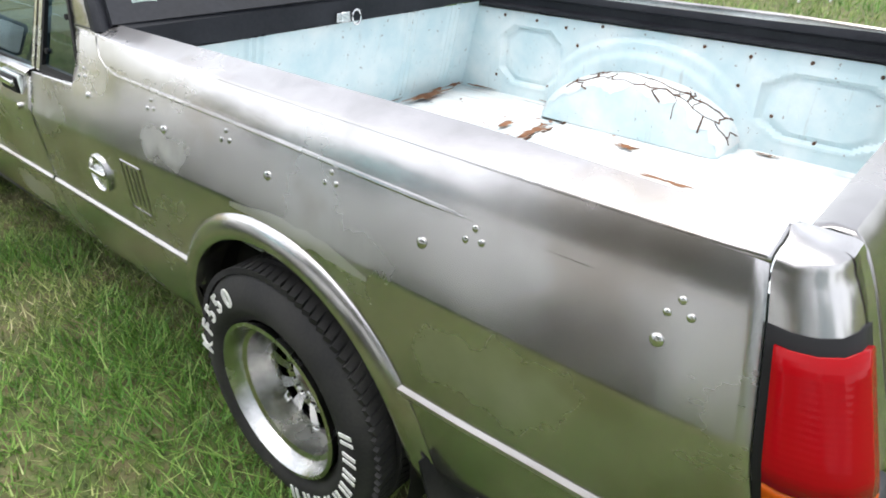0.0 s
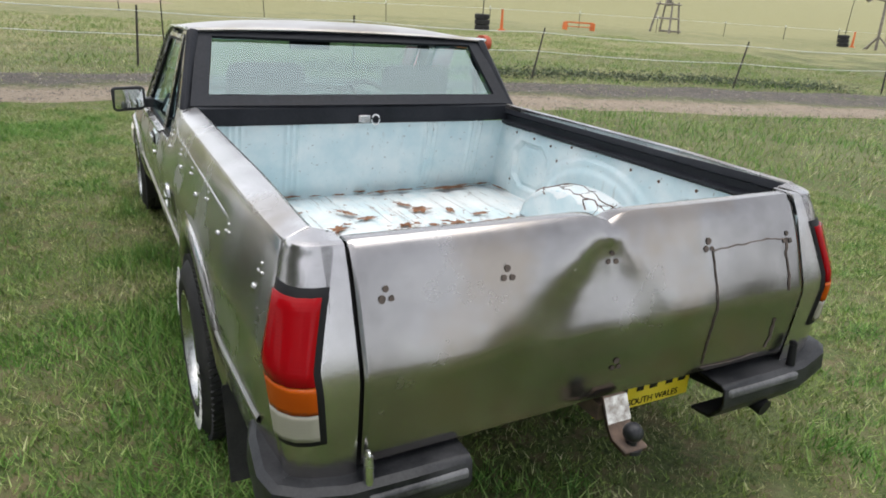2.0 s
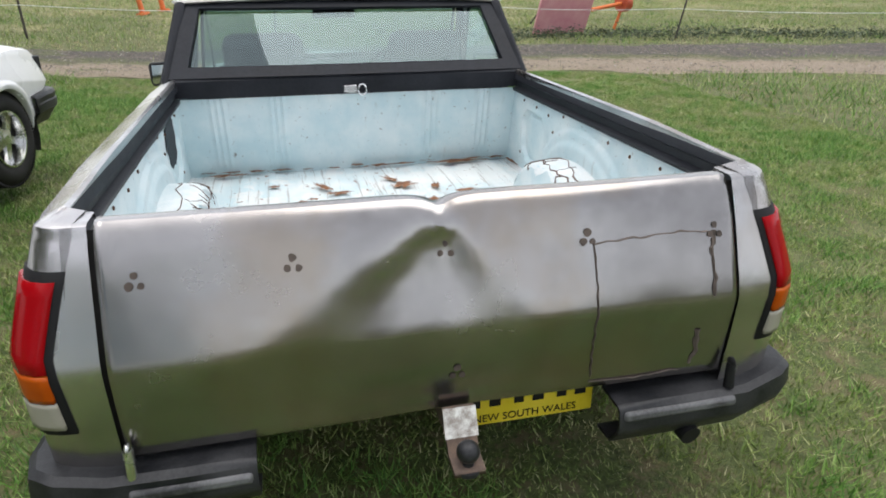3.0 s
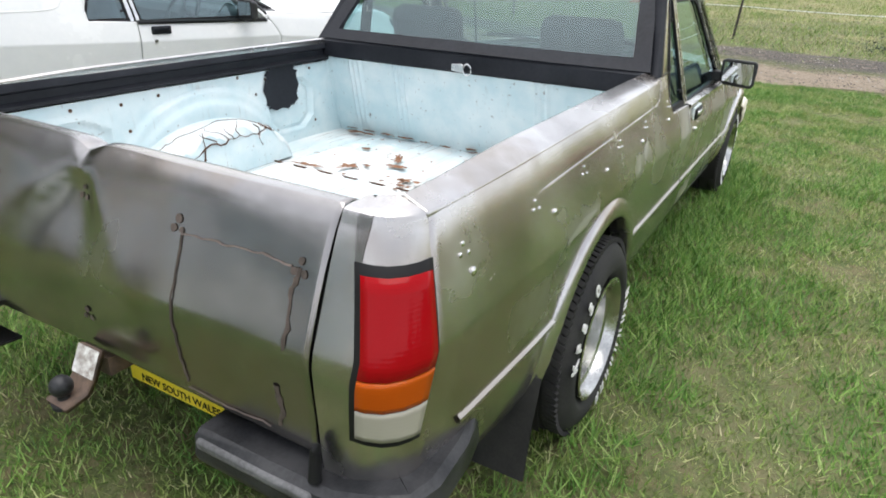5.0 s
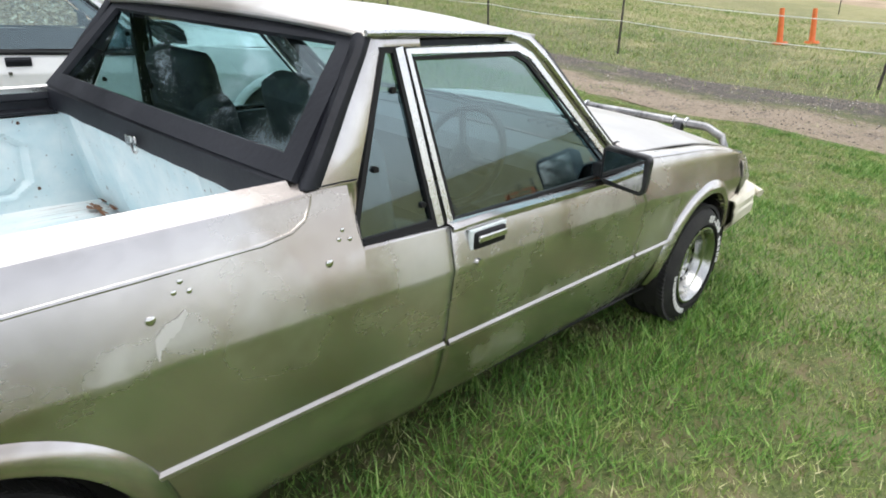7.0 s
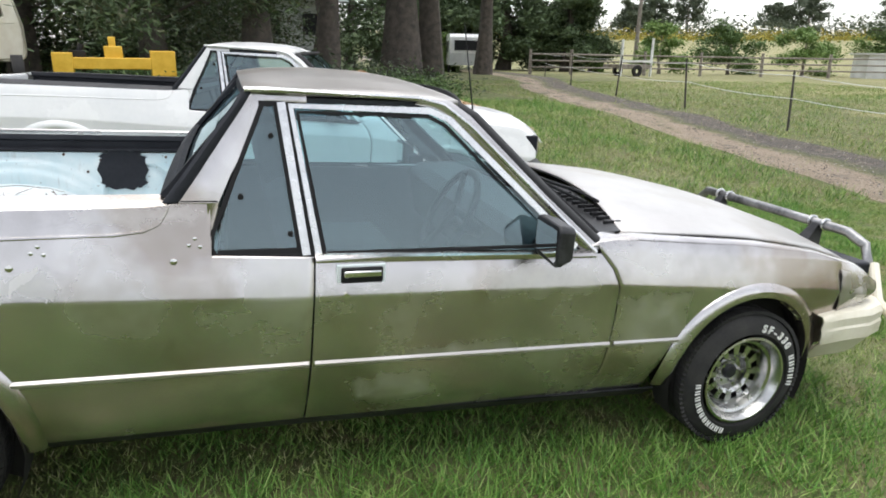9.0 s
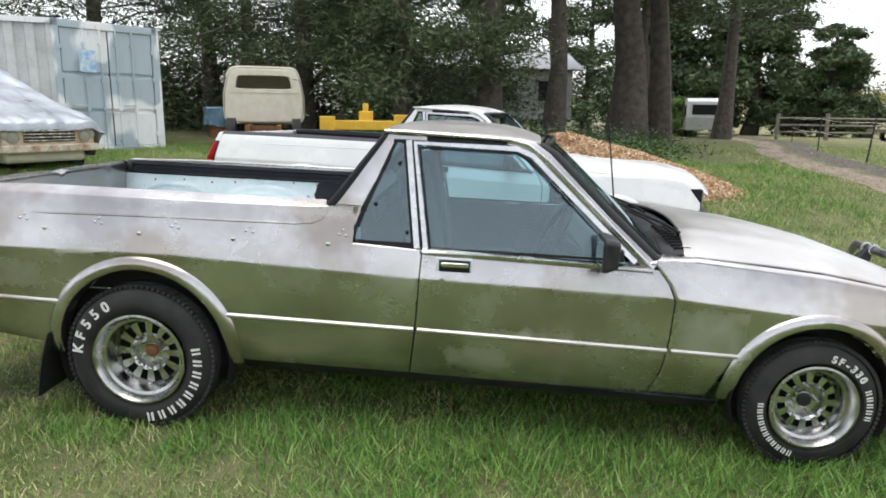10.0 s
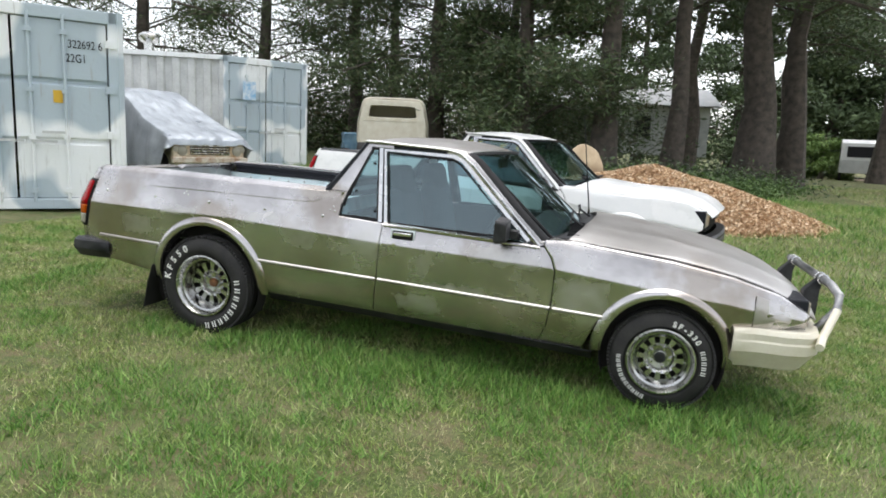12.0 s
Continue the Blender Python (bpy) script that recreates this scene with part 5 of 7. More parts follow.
# filler cap and the rough patch beside it, on the left flank
bm = bmesh.new()
lathe(bm, [(0.0, 0.055), (0.008, 0.055), (0.011, 0.05), (0.004, 0.046), (0.003, 0.0005)], 32, Matrix.Translation((0.785, side_y(0.785, 0.665), 0.665)))
cap = part("filler_cap", bm, BRIGHT, ute, "round chrome fuel filler cap")
bm = bmesh.new()
box(bm, -0.045, 0.0, -0.008, 0.045, 0.018, 0.008, Matrix.Translation((0.785, side_y(0.785, 0.665), 0.668)))
part("grip", bm, CHROME, cap, bevel=0.004)
bm = bmesh.new()
for a, b in (((0.632, 0.745), (0.632, 0.61)), ((0.632, 0.61), (0.53, 0.61)), ((0.53, 0.61), (0.53, 0.745)), ((0.53, 0.745), (0.632, 0.745)), ((0.605, 0.735), (0.605, 0.63)), ((0.58, 0.735), (0.58, 0.63)), ((0.557, 0.735), (0.557, 0.63))):
    tube(bm, [(a[0], side_y(a[0], a[1]) - 0.001, a[1]), (b[0], side_y(b[0], b[1]) - 0.001, b[1])], 0.0035, 5)
part("flank_vent", bm, STAINED, ute, "small square pressed vent edged with rust")

# tailgate: burnt spot marks, weld seam of the repair, latch knobs
def gate_point(y, z, off=0.003):
    return Vector((gate_x(z) + dent(y, z) - off, y, z))


rng = random.Random(3)
for y, z in ((0.652, 0.905), (0.345, 0.912), (0.015, 0.905), (-0.318, 0.908), (-0.645, 0.9), (0.0, 0.62)):
    for a in (90, 215, 330):
        bm = bmesh.new()
        r = 0.0092 * rng.uniform(0.75, 1.1)
        cy, cz = y + 0.0135 * math.cos(radians(a)), z + 0.0135 * math.sin(radians(a))
        vs = [bm.verts.new(gate_point(cy + r * math.cos(k * 0.63) * rng.uniform(0.8, 1.1), cz + r * math.sin(k * 0.63) * rng.uniform(0.8, 1.1), 0.0025)) for k in range(10)]
        bm.faces.new(vs)
        part("burn_mark", bm, WELD, gate_part, "dark burnt weld spot")
seam_lines = [(-0.33, 0.895), (-0.335, 0.8), (-0.33, 0.7), (-0.33, 0.62), (-0.335, 0.545)], [(-0.33, 0.895), (-0.45, 0.9), (-0.55, 0.905), (-0.64, 0.9)], [(-0.645, 0.9), (-0.635, 0.86), (-0.64, 0.8), (-0.632, 0.74)], [(-0.61, 0.66), (-0.615, 0.6), (-0.6, 0.55)], [(-0.335, 0.545), (-0.45, 0.54), (-0.6, 0.545)]
for path, wide in zip(seam_lines, (0.0022, 0.0022, 0.005, 0.008, 0.0015)):
    bm = bmesh.new()
    pts = []
    for (y0, z0), (y1, z1) in zip(path, path[1:]):
        for k in range(6):
            y, z = y0 + (y1 - y0) * k / 6, z0 + (z1 - z0) * k / 6
            pts.append((y + rng.uniform(-0.003, 0.003), z + rng.uniform(-0.003, 0.003)))
    flat = Vector((0, path[-1][1] - path[0][1], -(path[-1][0] - path[0][0]))).normalized()
    rows = []
    for y, z in pts:
        w = wide * rng.uniform(0.5, 1.3)
        rows.append([gate_point(y + flat.y * w, z + flat.z * w, 0.0015), gate_point(y, z, 0.005), gate_point(y - flat.y * w, z - flat.z * w, 0.0015)])
    loft(bm, rows)
    part("weld_seam", bm, WELD, gate_part, "rusty weld seam of a repair patch")

# rear bumper halves with step ends
for side in (1, -1):
    inner = 0.46 if side > 0 else 0.40
    bm = bmesh.new()
    rows = []
    path = [(-0.79, 0.9), (-0.87, 0.918), (-1.0, 0.928), (-1.065, 0.912), (-1.102, 0.86), (-1.112, 0.76), (-1.116, 0.6), (-1.114, inner)]
    for i, (x, y) in enumerate(path):
        a, b = Vector(path[max(i - 1, 0)]), Vector(path[min(i + 1, len(path) - 1)])
        d = (b - a).normalized()
        n = Vector((d.y, -d.x))
        if n.dot(Vector((x + 0.8, y))) < 0:
            n = -n
        rise = (0.016 if side > 0 else 0.03) if i > 4 else 0.0
        rows.append([(x + n.x * o, y + n.y * o, z - rise) for o, z in ((-0.1, 0.518), (-0.012, 0.518), (0.006, 0.506), (0.012, 0.458), (0.004, 0.436), (-0.03, 0.392), (-0.1, 0.385))])
    loft(bm, rows)
    bumper = part("rear_bumper", mirrored(bm, side), PLASTIC, ute, "scuffed black moulded rear bumper end", thick=0.01)
    bm = bmesh.new()
    box(bm, -1.132, inner + 0.01, 0.45, -1.105, 0.72, 0.476)
    part("bumper_pad", mirrored(bm, side), paint("scuffed_pad", (0.03, 0.03, 0.033), (0.16, 0.16, 0.165), 0.6, 9), bumper, "scuffed grey rubbing pad", bevel=0.008)
    bm = bmesh.new()
    rod(bm, (-1.1, 0.712, 0.49), (-1.094, 0.712, 0.558), 0.014, 0.011, 12)
    dome(bm, (-1.093, 0.712, 0.56), 0.014, 1)
    part("gate_stop", mirrored(bm, side), CHROME if side > 0 else SEAL, ute, "round gate stop on the bumper")
    bm = bmesh.new()
    loft(bm, [[(-0.42, y, 0.40), (-0.455, y, 0.28), (-0.485, y, 0.10)] for y in (0.70, 0.80, 0.915)])
    part("mud_flap", mirrored(bm, side), RUBBER, ute, "black rubber mud flap", thick=0.008)
# tow bar: tongue, ball and painted plate, number plate with bars for its writing
bm = bmesh.new()
box(bm, -1.06, -0.03, 0.45, -0.9, 0.03, 0.5)
loft(bm, [[(-1.065, y, 0.53), (-1.1, y, 0.46), (-1.125, y, 0.43), (-1.185, y, 0.42)] for y in (-0.036, 0.036)])
tow = part("tow_bar", bm, paint("tow_rust", (0.07, 0.05, 0.04), (0.17, 0.115, 0.085), 0.8, 25), ute, "rusty steel tow tongue", thick=0.018)
bm = bmesh.new()
res = bmesh.ops.create_uvsphere(bm, u_segments=20, v_segments=12, radius=0.027)
bmesh.ops.translate(bm, vec=(-1.165, 0, 0.473), verts=res["verts"])
rod(bm, (-1.165, 0, 0.415), (-1.165, 0, 0.46), 0.017, 0.013, 14)
rod(bm, (-1.165, 0, 0.42), (-1.165, 0, 0.43), 0.03, n=14)
part("tow_ball", bm, PLASTIC, tow, "worn steel tow ball")
bm = bmesh.new()
bm.faces.new([bm.verts.new(p) for p in ((-1.069, -0.04, 0.53), (-1.069, 0.04, 0.53), (-1.1, 0.04, 0.467), (-1.1, -0.04, 0.467))])
bmesh.ops.translate(bm, vec=(-0.014, 0, 0.006), verts=bm.verts)
part("sticker", bm, paint("peeling_white", (0.2, 0.15, 0.12), (0.75, 0.75, 0.72), 0.6, 40), tow, "peeling white paint patch")
PLATE = paint("plate_yellow", (0.72, 0.55, 0.02), (0.8, 0.63, 0.05), 0.4, 8)
plate = new("number_plate")
plate.parent = ute
plate.matrix_local = pose(-0.995, -0.20, 0.47, 0, 0, 0)
bm = bmesh.new()
box(bm, -0.003, -0.186, -0.065, 0.003, 0.186, 0.065)
part("plate", bm, PLATE, plate, "yellow number plate", bevel=0.003)
for k in range(6):
    bm = bmesh.new()
    y = 0.135 - 0.05 * k - (0.016 if k > 1 else 0) - (0.016 if k > 3 else 0)
    box(bm, -0.0055, y - 0.013 - 0.004 * (k % 2), -0.01, -0.0035, y + 0.013, 0.05)
    part("bar", bm, SEAL, plate)


def lettering(body, size, m, material, parent, depth=0.0006, name="writing"):
    """Flat built-in-font writing as a mesh; local x runs along the line, z faces the reader."""
    cu = bpy.data.curves.new(name, "FONT")
    cu.body, cu.size, cu.align_x, cu.align_y, cu.extrude = body, size, "CENTER", "CENTER", depth
    tmp = new(name, cu)
    me = bpy.data.meshes.new_from_object(tmp)
    bpy.data.objects.remove(tmp)
    me.materials.append(material)
    ob = new(name, me)
    ob.parent = parent
    ob.matrix_local = m
    return ob


lettering("NEW SOUTH WALES", 0.03, Matrix(((0, 0, -1, -0.005), (-1, 0, 0, 0), (0, 1, 0, -0.045), (0, 0, 0, 1))), SEAL, plate)
# exhaust, hitch wiring, tray latch, sprayed patch
bm = bmesh.new()
tube(bm, [(-0.7, -0.55, 0.36), (-1.0, -0.60, 0.37), (-1.06, -0.61, 0.372), (-1.115, -0.615, 0.362)], 0.028, 14)
part("exhaust_pipe", bm, SEAL, ute, "black exhaust tail pipe")
bm = bmesh.new()
box(bm, 0.756, -0.005, 0.965, 0.771, 0.035, 1.0)
latch = part("tray_latch", bm, BRIGHT, ute, "bright tie-down plate with a ring", bevel=0.003)
bm = bmesh.new()
tube(bm, [(0.752, -0.028 + 0.019 * math.cos(a), 0.98 + 0.024 * math.sin(a)) for a in np.linspace(0, 2 * math.pi, 18, endpoint=False)], 0.004, 6, True)
part("ring", bm, BRIGHT, latch)
bm = bmesh.new()
box(bm, 0.758, 0.018, 0.968, 0.77, 0.055, 0.998)
part("plate", bm, BRIGHT, latch, bevel=0.003)
bm = bmesh.new()
blot = [(0.46 + (0.105 + 0.018 * noise.noise((k * 0.9, 1, 2)) + 0.012 * (k % 3 == 0)) * math.copysign(abs(math.cos(k * math.pi / 18)) ** 0.55, math.cos(k * math.pi / 18)),
         0.85 + (0.098 + 0.015 * noise.noise((k * 0.8, 5, 2))) * math.copysign(abs(math.sin(k * math.pi / 18)) ** 0.55, math.sin(k * math.pi / 18))) for k in range(36)]
bm.faces.new([bm.verts.new((x, 0.779, min(z, 0.945))) for x, z in blot])
part("sprayed_patch", bm, BLACK, ute, "matt black sprayed square on the tray side")
# rust lying open on the tray floor
rng = random.Random(11)
for cx, cy, lx, ly, turn in ((0.235, -0.42, 0.022, 0.12, 0), (0.26, -0.24, 0.03, 0.06, 12), (0.24, 0.45, 0.02, 0.1, 5), (0.5, -0.17, 0.035, 0.07, 20), (0.6, -0.12, 0.07, 0.022, 35), (0.55, 0.19, 0.085, 0.02, 30), (0.44, 0.13, 0.025, 0.06, 0), (0.36, -0.42, 0.02, 0.06, 0), (0.83, 0.62, 0.02, 0.09, 0),
                             (-0.35, -0.3, 0.12, 0.016, 0), (-0.62, -0.12, 0.07, 0.014, 8), (0.3, 0.0, 0.02, 0.04, 10), (0.33, 0.3, 0.03, 0.05, 40), (-0.1, -0.5, 0.05, 0.02, 0), (0.84, -0.5, 0.03, 0.14, 0), (0.45, -0.3, 0.02, 0.05, 70), (0.3, -0.2, 0.015, 0.03, 0), (0.38, 0.24, 0.015, 0.025, 0), (0.6, 0.4, 0.02, 0.03, 0), (-0.8, 0.2, 0.05, 0.015, 0),
                             *((0.87 + rng.uniform(-0.02, 0.03), -0.72 + 0.12 * k, rng.uniform(0.008, 0.024), rng.uniform(0.03, 0.07), 0) for k in range(13)),
                             *((rng.uniform(-0.8, 0.8), rng.choice((-0.76, 0.76)) + rng.uniform(-0.02, 0.02), rng.uniform(0.02, 0.06), rng.uniform(0.006, 0.014), 0) for k in range(12)),
                             *((0.24 + rng.uniform(-0.02, 0.07), rng.uniform(-0.58, 0.3), rng.uniform(0.006, 0.02), rng.uniform(0.008, 0.03), rng.uniform(-30, 30)) for k in range(22)),
                             *((rng.uniform(0.1, 0.9) if k % 4 else rng.uniform(-0.9, 0.1), rng.uniform(-0.58, 0.58), rng.uniform(0.004, 0.016), rng.uniform(0.003, 0.009), rng.uniform(0, 180)) for k in range(80))):
    bm = bmesh.new()
    n = 40
    ct, st = math.cos(radians(turn)), math.sin(radians(turn))
    ring = []
    for k in range(n):
        a = 2 * math.pi * k / n
        q = 0.8 + 0.7 * noise.noise((2.2 * math.cos(a) + cx * 9, 2.2 * math.sin(a) + cy * 9, 1)) + 0.55 * noise.noise((9 * math.cos(a), 9 * math.sin(a) + cx * 5, 4))
        u, v = lx * q * math.cos(a), ly * q * math.sin(a)
        ring.append(bm.verts.new((cx + u * ct - v * st, cy + u * st + v * ct, 0.5935)))
    bm.faces.new(ring)
    part("rust_patch", bm, RUST, floor_part, "brown rust patch eaten through the paint")
bm = bmesh.new()
tube(bm, [(0.211, y, 0.588) for y in np.linspace(-0.6, 0.62, 20)], 0.004, 5)
part("floor_joint", bm, CRACK, floor_part)

# bull bar on the nose
bull = new("bull_bar")
bull.parent = ute
bm = bmesh.new()
hoop = [(3.66, -0.62, 0.5), (3.72, -0.63, 0.56), (3.79, -0.62, 0.66), (3.8, -0.58, 0.73), (3.77, -0.5, 0.775), (3.76, 0.0, 0.78), (3.77, 0.5, 0.775), (3.8, 0.58, 0.73), (3.79, 0.62, 0.66), (3.72, 0.63, 0.56), (3.66, 0.62, 0.5)]
tube(bm, hoop, 0.024, 12)
part("hoop", bm, paint("dull_alloy", (0.1, 0.1, 0.105), (0.42, 0.42, 0.42), 0.34, 4, 0.9), bull, "dull alloy hoop of the bull bar")
for y in (-0.34, 0.34):
    bm = bmesh.new()
    loft(bm, [[(3.67, y - 0.035, z0), (3.755, y - 0.035, z0 + 0.01), (3.755, y + 0.035, z0 + 0.01), (3.67, y + 0.035, z0)] for z0 in (0.53, 0.7)] + [[(3.735, y - 0.02, 0.78), (3.775, y - 0.02, 0.785), (3.775, y + 0.02, 0.785), (3.735, y + 0.02, 0.78)]], True)
    part("upright", bm, PLASTIC, bull, "black bull-bar upright", bevel=0.005)
    for dy in (-0.04, 0.04):
        bm = bmesh.new()
        tube(bm, [(3.762 + 0.027 * math.cos(a), y + dy, 0.779 + 0.027 * math.sin(a)) for a in np.linspace(0, 2 * math.pi, 14, endpoint=False)], 0.007, 6, True)
        part("clamp", bm, BRIGHT, bull)
bm = bmesh.new()
tube(bm, [(3.66, -0.9, 0.5), (3.7, -0.78, 0.53), (3.78, -0.66, 0.66)], 0.022, 10)
part("stay", bm, CREAM, bull, "cream painted stay")
# crumpled corner of the right guard
bm = bmesh.new()
rows = []
for i in range(9):
    row = []
    for j in range(8):
        x = 3.33 + 0.28 * i / 8
        z = 0.555 + 0.17 * j / 7 * (1 - 0.5 * i / 8)
        y = -(side_y(min(x, 3.6), z) + 0.003 + 0.04 * noise.noise((x * 13, z * 15, 1)) * smooth(0, 3, i) + 0.012 * noise.noise((x * 30, z * 34, 6)) - 0.05 * (i / 8) ** 2)
        row.append((x, y, z))
    rows.append(row)
loft(bm, rows)
part("crumpled_corner", bm, DULL, ute, "crumpled bare steel guard corner", thick=0.006)

# ---- yard: containers, covered car, old truck cab, machinery ----
CONT = paint("container_paint", (0.42, 0.5, 0.55), (0.84, 0.86, 0.87), 0.55, 1.4, relief=0.3)
v = coords(CONT)
patches = ramp(CONT, noisy(CONT, v, 0.9, 1, 0.4), [(0.46, 0.0), (0.5, 1.0)])
streaks = ramp(CONT, noisy(CONT, coords(CONT, "Object", (9, 9, 0.8)), 1.6, 6, 0.7), [(0.58, 0.0), (0.72, 0.55)])
pale = mixed(CONT, patches, (0.45, 0.53, 0.58), (0.86, 0.88, 0.88))
link(CONT, mixed(CONT, streaks, pale, (0.33, 0.3, 0.27)), bsdf(CONT).inputs["Base Color"])
CONT_SIDE = paint("container_side_paint", (0.5, 0.51, 0.5), (0.72, 0.73, 0.72), 0.6, 1.6, relief=0.3)


def door_end(parent, m, width, height, writing):
    """A container's door end: posts, header, two ribbed doors, four locking bars with handles."""
    end = new("door_end")
    end.parent = parent
    end.matrix_local = m
    bm = bmesh.new()
    h = width / 2
    for s in (-1, 1):
        box(bm, -0.1, s * h - 0.06 - 0.06 * s, 0, 0.06, s * h + 0.06 - 0.06 * s, height)
    box(bm, -0.1, -h, height - 0.16, 0.06, h, height)
    box(bm, -0.1, -h, 0, 0.06, h, 0.14)
    part("end_frame", bm, CONT, end, bevel=0.012)
    for s in (-1, 1):
        bm = bmesh.new()
        y0, y1 = (0.015, h - 0.14) if s > 0 else (-h + 0.14, -0.015)
        zs = [(0.15, 0), (0.85, 0), (0.88, 1), (0.92, 1), (0.95, 0), (1.62, 0), (1.65, 1), (1.69, 1), (1.72, 0), (height - 0.17, 0)]
        loft(bm, [[(0.025 - 0.045 * k, yy, z) for yy in np.linspace(y0, y1, 5)] for z, k in zs])
        door = part("door_leaf", bm, CONT, end, thick=0.03)
        for f in (0.16, 0.53):
            y = y0 + (y1 - y0) * f if s > 0 else y1 + (y0 - y1) * f
            bm = bmesh.new()
            rod(bm, (0.06, y, 0.1), (0.06, y, height - 0.1), 0.02, n=8)
            for z in (0.25, 0.95, 1.55, 2.3):
                box(bm, 0.02, y - 0.04, z - 0.03, 0.085, y + 0.04, z + 0.03)
            bar = part("locking_bar", bm, CONT, door)
            bm = bmesh.new()
            box(bm, 0.075, y - 0.02, 0.88 + 0.12 * (f > 0.5), 0.1, y + (0.28 if f < 0.5 else -0.28), 0.91 + 0.12 * (f > 0.5))
            part("bar_handle", bm, CONT_SIDE, bar)
        for z in (0.4, 1.0, 1.6, 2.2):
            bm = bmesh.new()
            yy = h - 0.1 if s > 0 else -h + 0.1
            box(bm, 0.03, yy - 0.06, z - 0.05, 0.08, yy + 0.06, z + 0.05)
            part("hinge", bm, CONT, end)
    for body, y, z, size in writing:
        lettering(body, size, Matrix(((0, 0, 1, 0.032), (0.72, 0, 0, y), (0, 1, 0, z), (0, 0, 0, 1))), SEAL, end)
    return end


def container(name, m, plan, height, label, doors, writing=()):
    """Corrugated walls round a plan; the door end closes the last side."""
    c = thing(name, m, label, "container", "shipping containers")
    edges = list(zip(plan, plan[1:] + plan[:1]))
    for i, (a, b) in enumerate(edges):
        a, b = Vector(a), Vector(b)
        if i == doors:
            d = b - a
            yaw = math.degrees(math.atan2(d.y, d.x)) - 90
            mid = (a + b) / 2
            door_end(c, pose(mid.x, mid.y, 0, 0, 0, yaw), d.length, height, writing)
            continue
        d = (b - a).normalized()
        n = Vector((d.y, -d.x))
        length = (b - a).length
        bm = bmesh.new()
        pts, s, k = [], 0.0, 0
        while s < length:
            o = -0.07 if (k // 2) % 2 else 0.0
            pts.append(a + d * s + n * (o - 0.02))
            s += (0.15, 0.035)[k % 2]
            k += 1
        pts.append(b - n * 0.02)
        loft(bm, [[(p.x, p.y, z) for p in pts] for z in (0.13, height - 0.1)])
        bmesh.ops.recalc_face_normals(bm, faces=bm.faces)
        part("corrugated_wall", bm, CONT_SIDE, c, rounded=False)
        bm = bmesh.new()
        for z0, z1 in ((0.0, 0.14), (height - 0.11, height)):
            loft(bm, [[(a.x, a.y, z0), (a.x, a.y, z1)], [(b.x, b.y, z0), (b.x, b.y, z1)]])
        rod(bm, (a.x, a.y, 0), (a.x, a.y, height), 0.07, n=4)
        part("wall_rail", bm, CONT, c, thick=0.03)
    bm = bmesh.new()
    bm.faces.new([bm.verts.new((x, y, height - 0.02)) for x, y in plan])
    part("roof", bm, CONT_SIDE, c, thick=0.03)
    return c


c1 = container("shipping_container", pose(-5.03, 2.17, 0.2, 0, 0, -43.9), [(0, -1.22), (0, 1.22), (-6.06, 1.22), (-6.06, -1.22)], 2.62,
               "pale blue-grey shipping container with patched white doors", 0, (("322692 6", 0.83, 2.16, 0.15), ("22G1", 0.72, 1.98, 0.15)))
bm = bmesh.new()
box(bm, 0.03, 0.44, 1.40, 0.036, 0.55, 1.56)
part("warning_sign", bm, YELLOW, c1, "yellow warning sign")
c2 = container("shipping_container", pose(-0.2, 0, 0.44, 0, 0, 0), [(-7.1, 10.05), (-5.75, 11.75), (-7.3, 13.9), (-13.4, 10.6), (-12.6, 7.6)], 2.75,
               "weathered off-white corrugated shipping container with grey doors", 0)
bm = bmesh.new()
bm.faces.new([bm.verts.new(p) for p in ((-6.78, 10.36, 1.7), (-6.57, 10.62, 1.7), (-6.57, 10.62, 2.15), (-6.78, 10.36, 2.15))])
bmesh.ops.translate(bm, vec=(0.07, -0.06, 0), verts=bm.verts)
part("sticker", bm, paint("blue_sticker", (0.2, 0.45, 0.7), (0.75, 0.8, 0.85), 0.5, 9), c2, "blue and white square sticker")
bm = bmesh.new()
lathe(bm, [(2.7, 0.12), (2.95, 0.12), (2.98, 0.2), (3.05, 0.24), (3.14, 0.24), (3.2, 0.16), (3.24, 0.0005)], 24, Matrix.Translation((-8.9, 9.6, 0)) @ Matrix.Rotation(radians(90), 4, "X") @ Matrix.Diagonal((1, 1, 1, 1)))
part("roof_vent", bm, BRIGHT, c2, "round metal roof vent")

